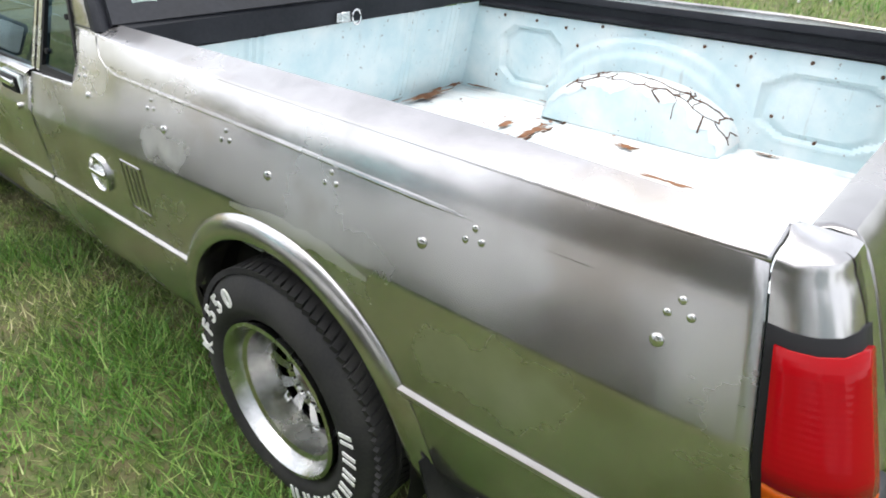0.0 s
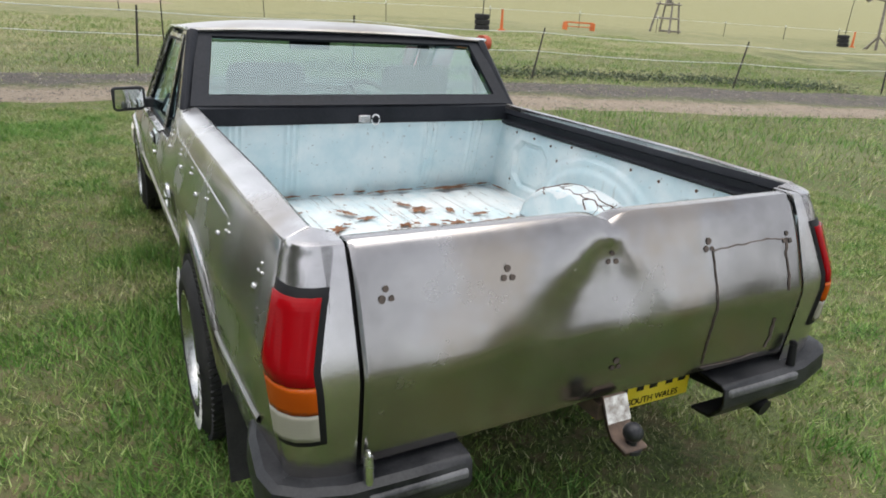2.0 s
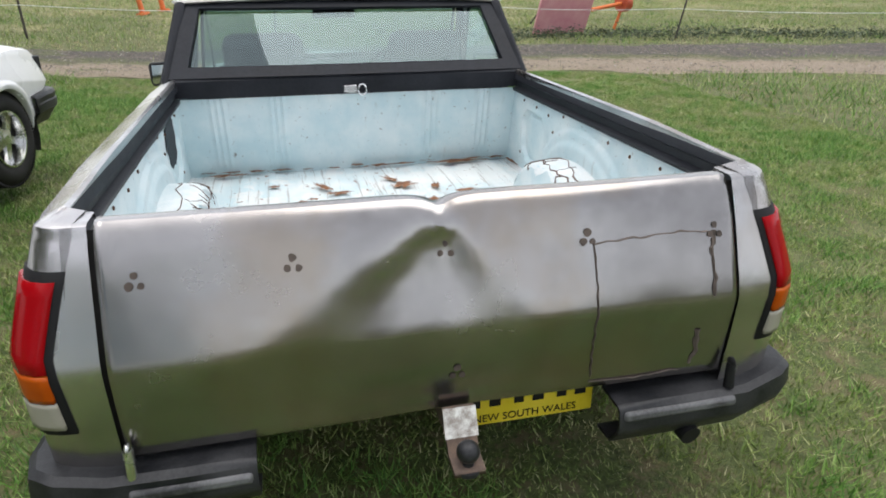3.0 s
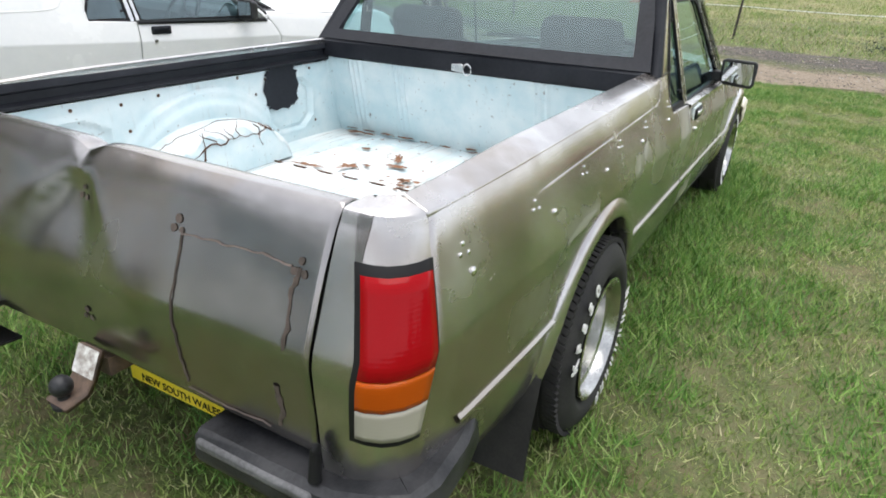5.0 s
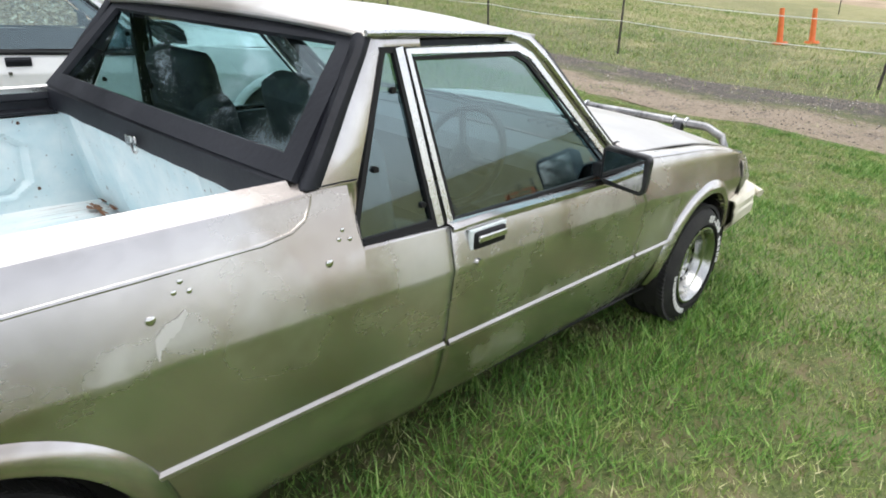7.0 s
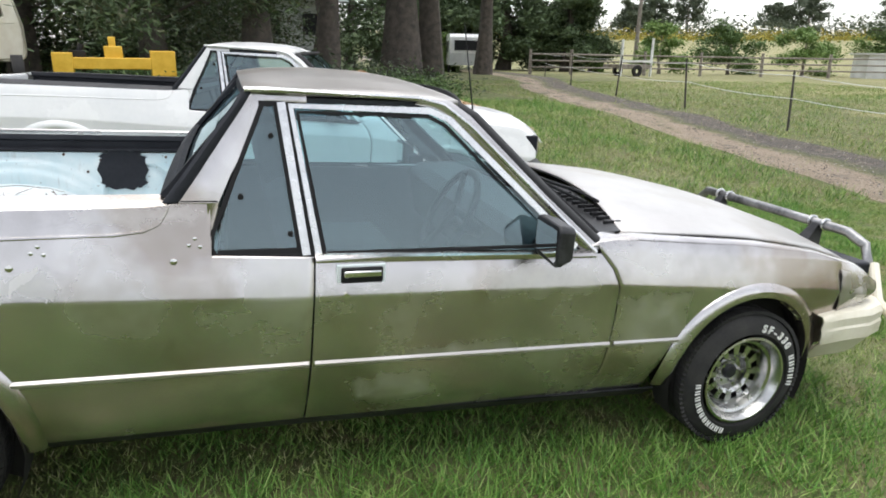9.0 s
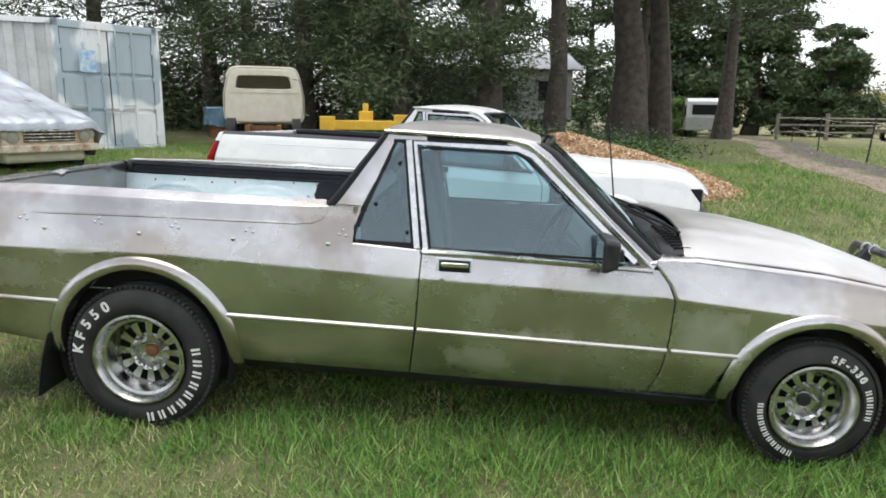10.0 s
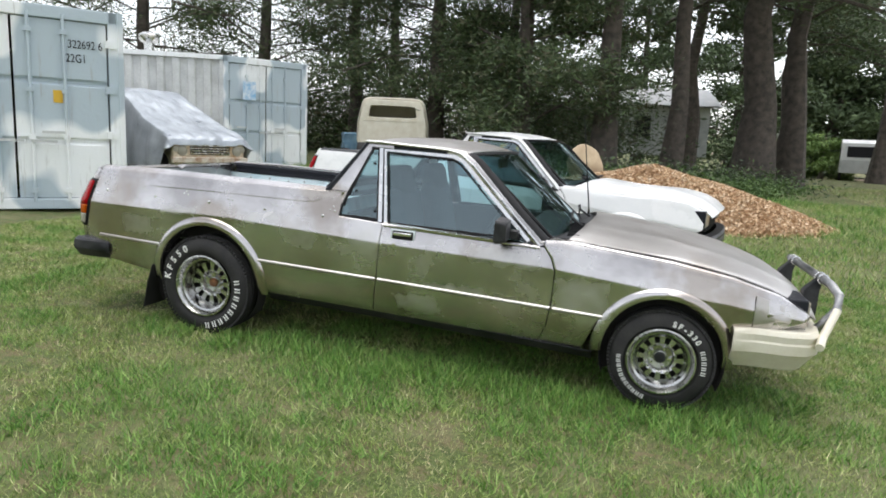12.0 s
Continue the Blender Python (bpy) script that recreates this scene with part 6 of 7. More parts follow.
TARP = paint("silver_tarp", (0.3, 0.33, 0.37), (0.5, 0.54, 0.58), 0.36, 2.5, 0.35, relief=0.5)
cov = thing("covered_car", pose(-5.45, 6.85, 0.27, 0, 0, -26), "old cream car under a silver tarpaulin, its grille showing", "car")
bm = bmesh.new()
rows = []
top = [(-3.9, 1.0), (-3.75, 1.8), (-3.4, 1.9), (-2.9, 1.9), (-2.6, 1.86), (-2.3, 1.76), (-1.7, 1.5), (-1.15, 1.27), (-0.6, 1.1), (-0.25, 1.01), (-0.02, 0.93), (0.05, 0.87), (0.075, 0.77)]
for x in [*np.linspace(-3.9, -0.05, 54), *np.linspace(0.0, 0.075, 6)]:
    h = lerp(top, x)
    half = lerp([(-3.4, 0.7), (-2.0, 0.72), (-1.0, 0.82), (0.0, 0.82), (0.075, 0.78)], x)
    hem = lerp([(-3.4, 0.28), (-0.35, 0.3), (-0.12, 0.5), (0.0, 0.66), (0.075, 0.7)], x)
    row = []
    for k in range(57):
        u = -1 + 2 * k / 56
        over = smooth(0.62, 0.78, abs(u))
        hang = max(0.0, (abs(u) - 0.7) / 0.3)
        fold = 0.045 * math.sin(9 * x + 3 * noise.noise((x * 1.5, u, 4))) * hang + 0.05 * abs(noise.noise((x * 2.2 + u * 2, u * 5 - x, 3))) + 0.03 * abs(noise.noise((x * 5 - u * 3, u * 8 + x * 2, 8)))
        y = math.copysign(min(abs(u) / 0.7, 1.0) * half + 0.1 * hang + fold * over, u)
        z = h - 0.05 * over - (h - 0.05 - hem) * hang + (fold - 0.02) * (1 - over)
        row.append((x + 0.03 * noise.noise((u * 6, x * 4, 3)), y, z))
    rows.append(row)
loft(bm, rows)
part("tarpaulin", bm, TARP, cov, "crumpled silver tarpaulin", thick=0.01)
bm = bmesh.new()
box(bm, -3.2, -0.66, 0.25, -0.1, 0.66, 0.68)
part("body", bm, CREAM, cov, "faded cream body", bevel=0.06)
bm = bmesh.new()
box(bm, -0.12, -0.76, 0.42, 0.02, 0.76, 0.82)
nose_p = part("nose", bm, paint("rusty_cream", (0.4, 0.25, 0.12), (0.68, 0.63, 0.5), 0.6, 5), cov, "rust-streaked cream nose panel", bevel=0.03)
for s in (-1, 1):
    bm = bmesh.new()
    lathe(bm, [(-0.02, 0.1), (0.02, 0.1), (0.03, 0.085), (0.02, 0.08), (0.035, 0.05), (0.042, 0.0005)], 20, Matrix.Translation((0.02, s * 0.58, 0.66)) @ Matrix.Rotation(radians(-90), 4, "Z"))
    part("head_lamp", bm, CLEAR, nose_p, "round head lamp")
    bm = bmesh.new()
    lathe(bm, [(0.0, 0.06), (0.02, 0.06), (0.03, 0.0005)], 16, Matrix.Translation((0.02, s * 0.70, 0.69)) @ Matrix.Rotation(radians(-90), 4, "Z"))
    part("side_lamp", bm, CLEAR, nose_p)
bm = bmesh.new()
box(bm, 0.0, -0.42, 0.58, 0.03, 0.42, 0.78)
gr = part("grille", bm, DARK, nose_p)
for k in range(4):
    bm = bmesh.new()
    box(bm, 0.03, -0.42, 0.6 + 0.05 * k, 0.045, 0.42, 0.615 + 0.05 * k)
    part("grille_bar", bm, BRIGHT, gr)
bm = bmesh.new()
box(bm, 0.0, -0.8, 0.42, 0.09, 0.8, 0.54)
part("bumper", bm, paint("rusty_white", (0.3, 0.16, 0.08), (0.7, 0.66, 0.56), 0.6, 7), cov, "rusty cream bumper", bevel=0.02)
for y in (-0.7, 0.7):
    for x in (-0.65, -2.6):
        bm = bmesh.new()
        lathe(bm, [(-0.09, 0.18), (-0.09, 0.3), (0.09, 0.3), (0.09, 0.18), (0.06, 0.0005)], 24, Matrix.Translation((x, y, 0.3)))
        part("tyre", bm, RUBBER, cov)

# old truck cab on its chassis
van = thing("truck_cab", pose(-3.8, 12.75, 0.56, 0, 0, -74), "derelict cream truck cab on a rusty chassis", "truck")
def cab_ring(x, w, z0, z1, power=9.0, n=64):
    """A rounded, upward-narrowing outline of the cab at a depth."""
    ring = []
    for k in range(n):
        a = 2 * math.pi * k / n
        c, sn = math.cos(a), math.sin(a)
        u = math.copysign(abs(c) ** (2 / power), c)
        v = math.copysign(abs(sn) ** (2 / power), sn)
        z = (z0 + z1) / 2 + v * (z1 - z0) / 2
        ring.append((x, u * w * (1.0 - 0.14 * smooth(1.1, 1.9, z)), z))
    return ring


bm = bmesh.new()
loft(bm, [cab_ring(0.0, 0.93, 0.55, 1.84), cab_ring(-0.06, 0.95, 0.54, 1.87), cab_ring(-0.6, 0.96, 0.54, 1.9), cab_ring(-1.25, 0.95, 0.54, 1.86), cab_ring(-1.45, 0.93, 0.54, 1.3)], True)
part("cab_shell", bm, CREAM, van, "faded cream cab", thick=0.03)
bm = bmesh.new()
loft(bm, [cab_ring(0.0, 0.93, 0.55, 1.84), cab_ring(0.02, 0.89, 0.58, 1.81), cab_ring(0.02, 0.7, 1.34, 1.68), cab_ring(-0.02, 0.68, 1.36, 1.66)], True)
part("back_panel", bm, CREAM, van, "cream cab back round an empty window", thick=0.02)
bm = bmesh.new()
loft(bm, [cab_ring(0.018, 0.84, 1.255, 1.27), cab_ring(0.03, 0.83, 1.258, 1.267)], True)
part("swage_line", bm, CREAM, van)
bm = bmesh.new()
box(bm, -1.45, -0.4, 0.35, 1.5, -0.3, 0.5)
box(bm, -1.45, 0.3, 0.35, 1.5, 0.4, 0.5)
box(bm, 0.3, -0.4, 0.38, 0.4, 0.4, 0.48)
part("chassis", bm, RUST, van, "rusty chassis rails")
for x in (-1.0, 0.6):
    for y in (-0.75, 0.75):
        bm = bmesh.new()
        lathe(bm, [(-0.1, 0.2), (-0.1, 0.36), (0.1, 0.36), (0.1, 0.2), (0.05, 0.0005)], 24, Matrix.Translation((x, y, 0.3)))
        part("tyre", bm, RUBBER, van)
# yellow blade machine and scrap
yel = thing("grader_blade", pose(-0.9, 10.78, 0.6, 0, 0, 8), "yellow steel farm blade implement", "machinery")
bm = bmesh.new()
box(bm, -1.0, -0.2, 0.42, 0.95, 0.1, 0.62)
box(bm, -1.02, -0.22, 0.35, -0.7, 0.12, 0.7)
box(bm, 0.55, -0.22, 0.3, 0.97, 0.12, 0.75)
box(bm, -0.9, -0.1, 0.0, -0.8, 0.0, 0.45)
box(bm, 0.7, -0.1, 0.0, 0.8, 0.0, 0.45)
part("beam", bm, YELLOW, yel, bevel=0.015)
bm = bmesh.new()
box(bm, -0.2, -0.1, 0.6, 0.1, 0.1, 0.82)
box(bm, -0.12, -0.06, 0.8, 0.0, 0.06, 0.98)
part("mast", bm, YELLOW, yel, bevel=0.015)
bm = bmesh.new()
box(bm, -0.75, -0.1, 0.62, -0.5, 0.08, 0.74)
rod(bm, (-0.6, 0, 0.7), (-0.55, 0, 0.85), 0.05)
part("bracket", bm, DARK, yel, bevel=0.01)
scrap = thing("engine_block", pose(-5.0, 13.6, 0.72, 0, 0, 30), "scrap engine parts under a blue rag", "scrap")
for name, mt, b in (("block", RUST, (-0.5, -0.3, 0, 0.4, 0.3, 0.5)), ("cover", PLASTIC, (-0.3, -0.25, 0.5, 0.35, 0.25, 0.68)), ("rag", paint("blue_rag", (0.1, 0.2, 0.3), (0.2, 0.32, 0.42), 0.9, 6), (-0.6, -0.34, 0.3, -0.1, 0.34, 0.72))):
    bm = bmesh.new()
    box(bm, *b)
    bmesh.ops.subdivide_edges(bm, edges=bm.edges, cuts=3, use_grid_fill=True)
    for v in bm.verts:
        v.co += Vector((noise.noise(v.co * 5), noise.noise(v.co * 5 + Vector((3, 0, 0))), noise.noise(v.co * 5 + Vector((0, 7, 0))))) * 0.07
    part(name, bm, mt, scrap)

# ---- wood-chip pile ----
CHIP = mat("wood_chips", (0.4, 0.25, 0.13), 0.85)
gi = node(CHIP, "ShaderNodeNewGeometry")
link(CHIP, ramp(CHIP, gi.outputs["Random Per Island"], [(0.0, (0.28, 0.17, 0.09)), (0.3, (0.5, 0.33, 0.19)), (0.7, (0.68, 0.5, 0.32)), (1.0, (0.8, 0.67, 0.5))]), bsdf(CHIP).inputs["Base Color"])


def mound(x, y):
    u, v = (x - 3.1) / 3.0, (y - 8.2) / 1.9
    q = math.hypot(u, v)
    return ground_z(x, y) - 0.03 + 0.85 * max(0.0, 1 - q) ** 0.8 * (1 + 0.12 * noise.noise((x * 1.2, y * 1.2, 3)))


rng = np.random.default_rng(21)
pile = thing("wood_chip_pile", Matrix.Identity(4), "pile of pale orange wood chips on the grass", "wood chips", kind="stuff")
bm = bmesh.new()
loft(bm, [[(x, y, mound(x, y) - 0.03) for y in np.linspace(6.2, 10.2, 30)] for x in np.linspace(0.0, 6.2, 40)])
part("heap", bm, paint("chip_heap", (0.2, 0.11, 0.055), (0.45, 0.29, 0.16), 0.9, 12, relief=1.0), pile)
co, fc = [], []
for i in range(26000):
    a, q = rng.uniform(0, 2 * np.pi), math.sqrt(rng.uniform(0, 1)) * 1.03
    x, y = 3.1 + 3.0 * q * math.cos(a), 8.2 + 1.9 * q * math.sin(a)
    z = mound(x, y) + 0.01
    e = Euler((rng.uniform(-0.9, 0.9), rng.uniform(-0.9, 0.9), rng.uniform(0, 6.3))).to_matrix()
    l, w = rng.uniform(0.014, 0.042), rng.uniform(0.008, 0.02)
    for p in ((-l, -w, 0), (l, -w * 0.6, 0.006), (l * 0.8, w, 0), (-l, w * 0.7, 0.008)):
        co.append(Vector((x, y, z)) + e @ Vector(p))
    fc.append(tuple(range(4 * i, 4 * i + 4)))
me = bpy.data.meshes.new("chips")
me.from_pydata(co, [], fc)
me.materials.append(CHIP)
chips = new("chips", me)
chips.parent = pile
chips["kind"] = "stuff"

# ---- trees ----
BARK = paint("pine_bark", (0.042, 0.036, 0.031), (0.12, 0.1, 0.083), 0.95, 5, relief=2.0)
GUM_BARK = paint("gum_bark", (0.2, 0.17, 0.14), (0.34, 0.3, 0.26), 0.9, 4, relief=1.0)


def leaf_material(name, stops):
    m = mat(name, stops[0], 0.65)
    g = node(m, "ShaderNodeNewGeometry")
    n = len(stops)
    link(m, ramp(m, g.outputs["Random Per Island"], [(i / (n - 1), c) for i, c in enumerate(stops)]), bsdf(m).inputs["Base Color"])
    return m


PINE = leaf_material("pine_needles", [(0.026, 0.042, 0.018), (0.05, 0.082, 0.03), (0.085, 0.135, 0.045), (0.1, 0.085, 0.05)])
PINE_LIGHT = leaf_material("conifer_needles", [(0.04, 0.065, 0.028), (0.07, 0.11, 0.045), (0.11, 0.16, 0.065)])
GREEN = leaf_material("green_leaves", [(0.035, 0.075, 0.015), (0.07, 0.13, 0.03), (0.12, 0.19, 0.05)])
OLIVE = leaf_material("olive_leaves", [(0.035, 0.05, 0.025), (0.06, 0.085, 0.045), (0.1, 0.12, 0.07)])
FRESH = leaf_material("fresh_leaves", [(0.08, 0.15, 0.03), (0.14, 0.23, 0.055), (0.22, 0.32, 0.09)])
GORSE = leaf_material("yellow_gorse", [(0.25, 0.2, 0.02), (0.4, 0.33, 0.04), (0.12, 0.14, 0.03)])


def leaves_mesh(name, pts, size, rng, droop=0.3, broad=1.0):
    """A crown: a small bent leaf blade at each point."""
    n = len(pts)
    pts = np.asarray(pts)
    d = rng.normal(size=(n, 3))
    d[:, 2] = d[:, 2] * 0.6 - droop
    d /= np.linalg.norm(d, axis=1, keepdims=True)
    s = rng.normal(size=(n, 3))
    s -= d * np.sum(s * d, axis=1, keepdims=True)
    s /= np.linalg.norm(s, axis=1, keepdims=True)
    l = (size * rng.uniform(0.6, 1.5, n))[:, None]
    w = l * rng.uniform(0.18, 0.4, n)[:, None] * broad
    co = np.stack([pts - d * l, pts + s * w, pts + d * l, pts - s * w], 1).reshape(-1, 3)
    me = bpy.data.meshes.new(name)
    me.from_pydata(co.tolist(), [], np.arange(4 * n).reshape(-1, 4).tolist())
    return me


def tree(x, y, height, trunk, lo, reach, count, size, leaf, bark, seed, label, category="tree", top=1.0, lean=0.0, group="", name="tree"):
    """Tapered trunk, limbs, and clumps of leaves along the limbs."""
    rng = np.random.default_rng(seed)
    z0 = ground_z(x, y) - 0.1
    t = thing(name, Matrix.Translation((x, y, z0)), label, category, group)
    bm = bmesh.new()
    bend = [(lean * k * k * height * 0.02 + 0.32 * trunk * rng.normal(), 0.32 * trunk * rng.normal(), height * 0.95 * k / 6) for k in range(7)]
    rad = [trunk * (1.35 if k == 0 else 1.0 - 0.145 * k) for k in range(7)]
    rows = []
    for (bx, by, bz), r in zip(bend, rad):
        rows.append([(bx + r * (1 + 0.12 * math.sin(3 * q + seed)) * math.cos(q), by + r * math.sin(q), bz) for q in np.linspace(0, 2 * np.pi, 12, endpoint=False)])
    loft(bm, rows, True)
    pts = []
    limbs = max(10, int(height * 2.6))
    per = count // limbs
    for i in range(limbs):
        f = lo + (0.97 - lo) * (i + rng.uniform(0, 1)) / limbs
        k = min(5, int(f * 6))
        w = f * 6 - k
        base = np.array(bend[k]) * (1 - w) + np.array(bend[k + 1]) * w if k < 6 else np.array(bend[6])
        a = i * 2.4 + rng.uniform(-0.5, 0.5)
        ln = reach * (1 - top * max(0, (f - lo) / (1 - lo)) ** 1.5 * 0.85) * rng.uniform(0.6, 1.15)
        tip = base + np.array([math.cos(a) * ln, math.sin(a) * ln, ln * rng.uniform(-0.25, 0.35)])
        mid = (base + tip) / 2 + np.array([0, 0, ln * 0.08])
        tube(bm, [tuple(base), tuple(mid), tuple(tip)], max(0.012, trunk * 0.14 * (1 - f * 0.6)), 5)
        clumps = 5
        for c in range(clumps):
            s = rng.uniform(0.35, 1.08)
            centre = base + (tip - base) * s + np.array([0, 0, ln * 0.08 * (1 - abs(2 * s - 1))]) + rng.normal(size=3) * ln * 0.09
            pts.append(centre + rng.normal(size=(per // clumps, 3)) * np.array([1, 1, 0.55]) * (0.13 * ln + 0.1))
    part("trunk", bm, bark, t)
    me = leaves_mesh("crown", np.concatenate(pts), size, rng, broad=0.6 if leaf.name.startswith("pine") else 1.0)
    me.materials.append(leaf)
    c = new("crown", me)
    c.parent = t
    return t


PL = "tall dark pine with a rough grey-brown trunk"
for i, (x, y, h, r, lo, reach, cnt) in enumerate(((1.85, 15.9, 15, 0.36, 0.42, 4.2, 16000), (3.9, 17.4, 16, 0.3, 0.45, 4.0, 14000), (6.4, 19.2, 17, 0.55, 0.36, 4.8, 24000), (7.9, 20.6, 16, 0.42, 0.36, 4.8, 24000),
                                                 (-0.9, 16.2, 14, 0.3, 0.09, 3.7, 60000), (-4.2, 18.0, 15, 0.32, 0.10, 4.2, 52000), (-7.6, 19.0, 14, 0.28, 0.25, 4.0, 14000), (-11.0, 18.5, 13, 0.3, 0.25, 4.2, 20000),
                                                 (-15.0, 16.5, 13, 0.32, 0.2, 4.4, 20000), (-19, 12.5, 13, 0.32, 0.2, 4.6, 14000), (-8.5, 25, 14, 0.3, 0.05, 5.2, 18000), (-2.5, 23.5, 14, 0.3, 0.05, 5.0, 20000), (13.9, 31.0, 15, 0.4, 0.35, 5.0, 12000))):
    tree(x, y, h, r, lo, reach, int(cnt * 1.75), 0.09, PINE, BARK, 40 + i, PL, group="pines behind the yard")
for i, (x, y, h, lo, reach, cnt) in enumerate(((9.2, 29.0, 15, 0.42, 4.2, 16000), (5.0, 27.5, 15, 0.5, 4.2, 14000), (3.0, 42, 13, 0.05, 5.5, 26000), (9.0, 44, 12, 0.05, 5.2, 26000), (-3.0, 40, 13, 0.05, 5.5, 20000))):
    tree(x, y, h, 0.36, lo, reach, int(cnt * 0.7), 0.17, PINE_LIGHT, BARK, 60 + i, "lighter green conifer behind the pines", group="conifers behind the pines")
tree(25.2, 43.5, 8.0, 0.4, 0.03, 3.2, 26000, 0.17, PINE_LIGHT, BARK, 71, "dense dark cypress tree beside the caravan", top=0.95)
tree(21.4, 46.5, 14.5, 0.5, 0.03, 4.6, 70000, 0.2, PINE_LIGHT, BARK, 72, "dense dark cypress tree beside the caravan", top=0.9)
tree(15.8, 47.5, 15.0, 0.5, 0.03, 4.8, 60000, 0.2, PINE_LIGHT, BARK, 73, "dense dark cypress tree behind the caravan", top=0.9)
for i, (x, y, h, r) in enumerate(((29.5, 38.0, 3.0, 2.0), (34.5, 37.0, 2.9, 2.2), (38.5, 34.5, 3.0, 2.0), (44, 33, 2.9, 2.0), (27.0, 43.0, 2.3, 1.3))):
    tree(x, y, h * 1.15, 0.12, 0.12, r, 9000, 0.11, FRESH if i != 1 else GREEN, GUM_BARK, 80 + i, "small leafy green orchard tree", top=0.5, group="orchard trees")
tree(42.0, 27.5, 8.5, 0.4, 0.25, 4.2, 14000, 0.18, PINE, BARK, 95, "dark spreading pine by the stock yards", top=0.4)
tree(13.0, 37.5, 2.6, 0.14, 0.05, 1.7, 9000, 0.1, FRESH, GUM_BARK, 96, "bright green rounded garden bush", "bush", top=0.6, name="bush")
for i, (x, y) in enumerate(((92, 140), (100, 143), (112, 146), (135, 140), (142, 138), (160, 128), (172, 120), (186, 112), (80, 150), (200, 96), (64, 165))):
    tree(x, y, 8 + 2 * (i % 3), 0.4, 0.3, 5.0, 5000, 0.4, OLIVE, GUM_BARK, 110 + i, "distant grey-green gum tree on the ridge", top=0.5, group="gums on the ridge")


def shrub_band(name, spots, spread_xy, height, count, size, leaf, label, seed):
    rng = np.random.default_rng(seed)
    pts = []
    for x, y in spots:
        p = rng.normal(size=(count, 3)) * np.array([spread_xy, spread_xy, height * 0.4])
        p[:, 0] += x
        p[:, 1] += y
        p[:, 2] = np.abs(p[:, 2]) + np.array([ground_z(a, b) for a, b in p[:, :2].tolist()])
        pts.append(p)
    me = leaves_mesh(name, np.concatenate(pts), size, rng, -0.2)
    me.materials.append(leaf)
    return tagged(new(name, me), label, "shrubs", kind="stuff")


shrub_band("shrubs", [(0.5, 11.5), (2.2, 12.0), (4.0, 12.5), (5.2, 13.4), (3.0, 14.0), (-1, 13.8), (6.2, 16.5)], 0.7, 0.55, 2200, 0.055, GREEN, "low green shrubs along the bank", 7)
shrub_band("shrubs", [(1.0, 13.0), (2.8, 13.4), (6, 17.5), (4.6, 15.6)], 0.9, 0.75, 1800, 0.06, OLIVE, "dull undergrowth among the trees", 8)
shrub_band("shrubs", [(60 + 9 * k, 150 - 5 * k) for k in range(16)], 5.0, 2.4, 1200, 0.3, GORSE, "yellow flowering gorse on the far hill", 9)
shrub_band("shrubs", [(125 * math.cos(radians(a)), 125 * math.sin(radians(a))) for a in range(-178, -70, 4)], 5.0, 9.0, 900, 0.7, OLIVE, "dark belt of trees round the far side of the paddock", 11)
shrub_band("shrubs", [(58 + 8 * k, 168 - 5 * k) for k in range(20)], 4.5, 5.0, 700, 0.5, OLIVE, "grey-green bush along the ridge", 10)
shrub_band("shrubs", [(-16 + 2.6 * k, 21.0 + 0.9 * (k % 3)) for k in range(7)], 1.7, 4.5, 7000, 0.1, PINE, "dark undergrowth behind the yard", 12)
shrub_band("shrubs", [(12.3 - 0.016 * k * k, -2.5 - 1.1 * k) for k in range(14)], 0.4, 0.2, 700, 0.035, OLIVE, "tufts of weeds along the fence", 13)
for k, (x, y) in enumerate(((-60, -40), (-40, -62), (-15, -70), (12, -72), (-75, -15), (-78, 12), (-60, -105), (-44, -112), (-30, -108), (-16, -115), (-3, -110), (10, -116), (24, -112), (-80, -95))):
    tree(x, y, 12 + (k % 3) * 2, 0.45, 0.2, 5.5, 2600, 0.5, OLIVE, GUM_BARK, 150 + k, "tall gum tree across the paddock", group="gums round the paddock")

# ---- buildings and caravan ----
house = thing("farm_shed", pose(1.2, 31.5, ground_z(3.5, 30.5) + 0.7, 0, 0, 8), "low white weatherboard farm building among the trees", "building")
bm = bmesh.new()
box(bm, -4.5, -2.5, 0, 4.5, 2.5, 2.4)
WALL = paint("white_boards", (0.3, 0.32, 0.31), (0.5, 0.52, 0.5), 0.75, 2)
part("wall", bm, WALL, house)
bm = bmesh.new()
loft(bm, [[(x, -3.0, 2.3), (x, 0, 3.3), (x, 3.0, 2.3)] for x in (-4.9, 4.9)])
part("roof", bm, paint("grey_iron_roof", (0.4, 0.42, 0.42), (0.55, 0.56, 0.55), 0.5, 3), house, thick=0.08)
for x in (-3.3, -1.2, 1.4, 3.2):
    bm = bmesh.new()
    box(bm, x - 0.45, -2.56, 0.8, x + 0.45, -2.5, 1.9)
    win = part("window", bm, WALL, house, bevel=0.01)
    bm = bmesh.new()
    box(bm, x - 0.38, -2.6, 0.88, x + 0.38, -2.565, 1.82)
    part("pane", bm, SEAL, win)
car = thing("caravan", pose(14.3, 35.6, ground_z(14.3, 35.6), 0, 0, -104) @ Matrix.Diagonal((0.9, 0.9, 0.9, 1)), "small white caravan with a grey lower panel", "caravan")
bm = bmesh.new()
prof = [(-1.9, 0.5), (-2.0, 1.2), (-1.8, 2.25), (-1.5, 2.4), (1.5, 2.4), (1.85, 2.2), (2.0, 1.2), (1.9, 0.5)]
loft(bm, [[(x, y, z) for x, z in prof] for y in (-1.05, 1.05)])
for y in (-1.05, 1.05):
    bm.faces.new([bm.verts.new((x, y, z)) for x, z in prof])
part("body", bm, WHITE, car, bevel=0.04)
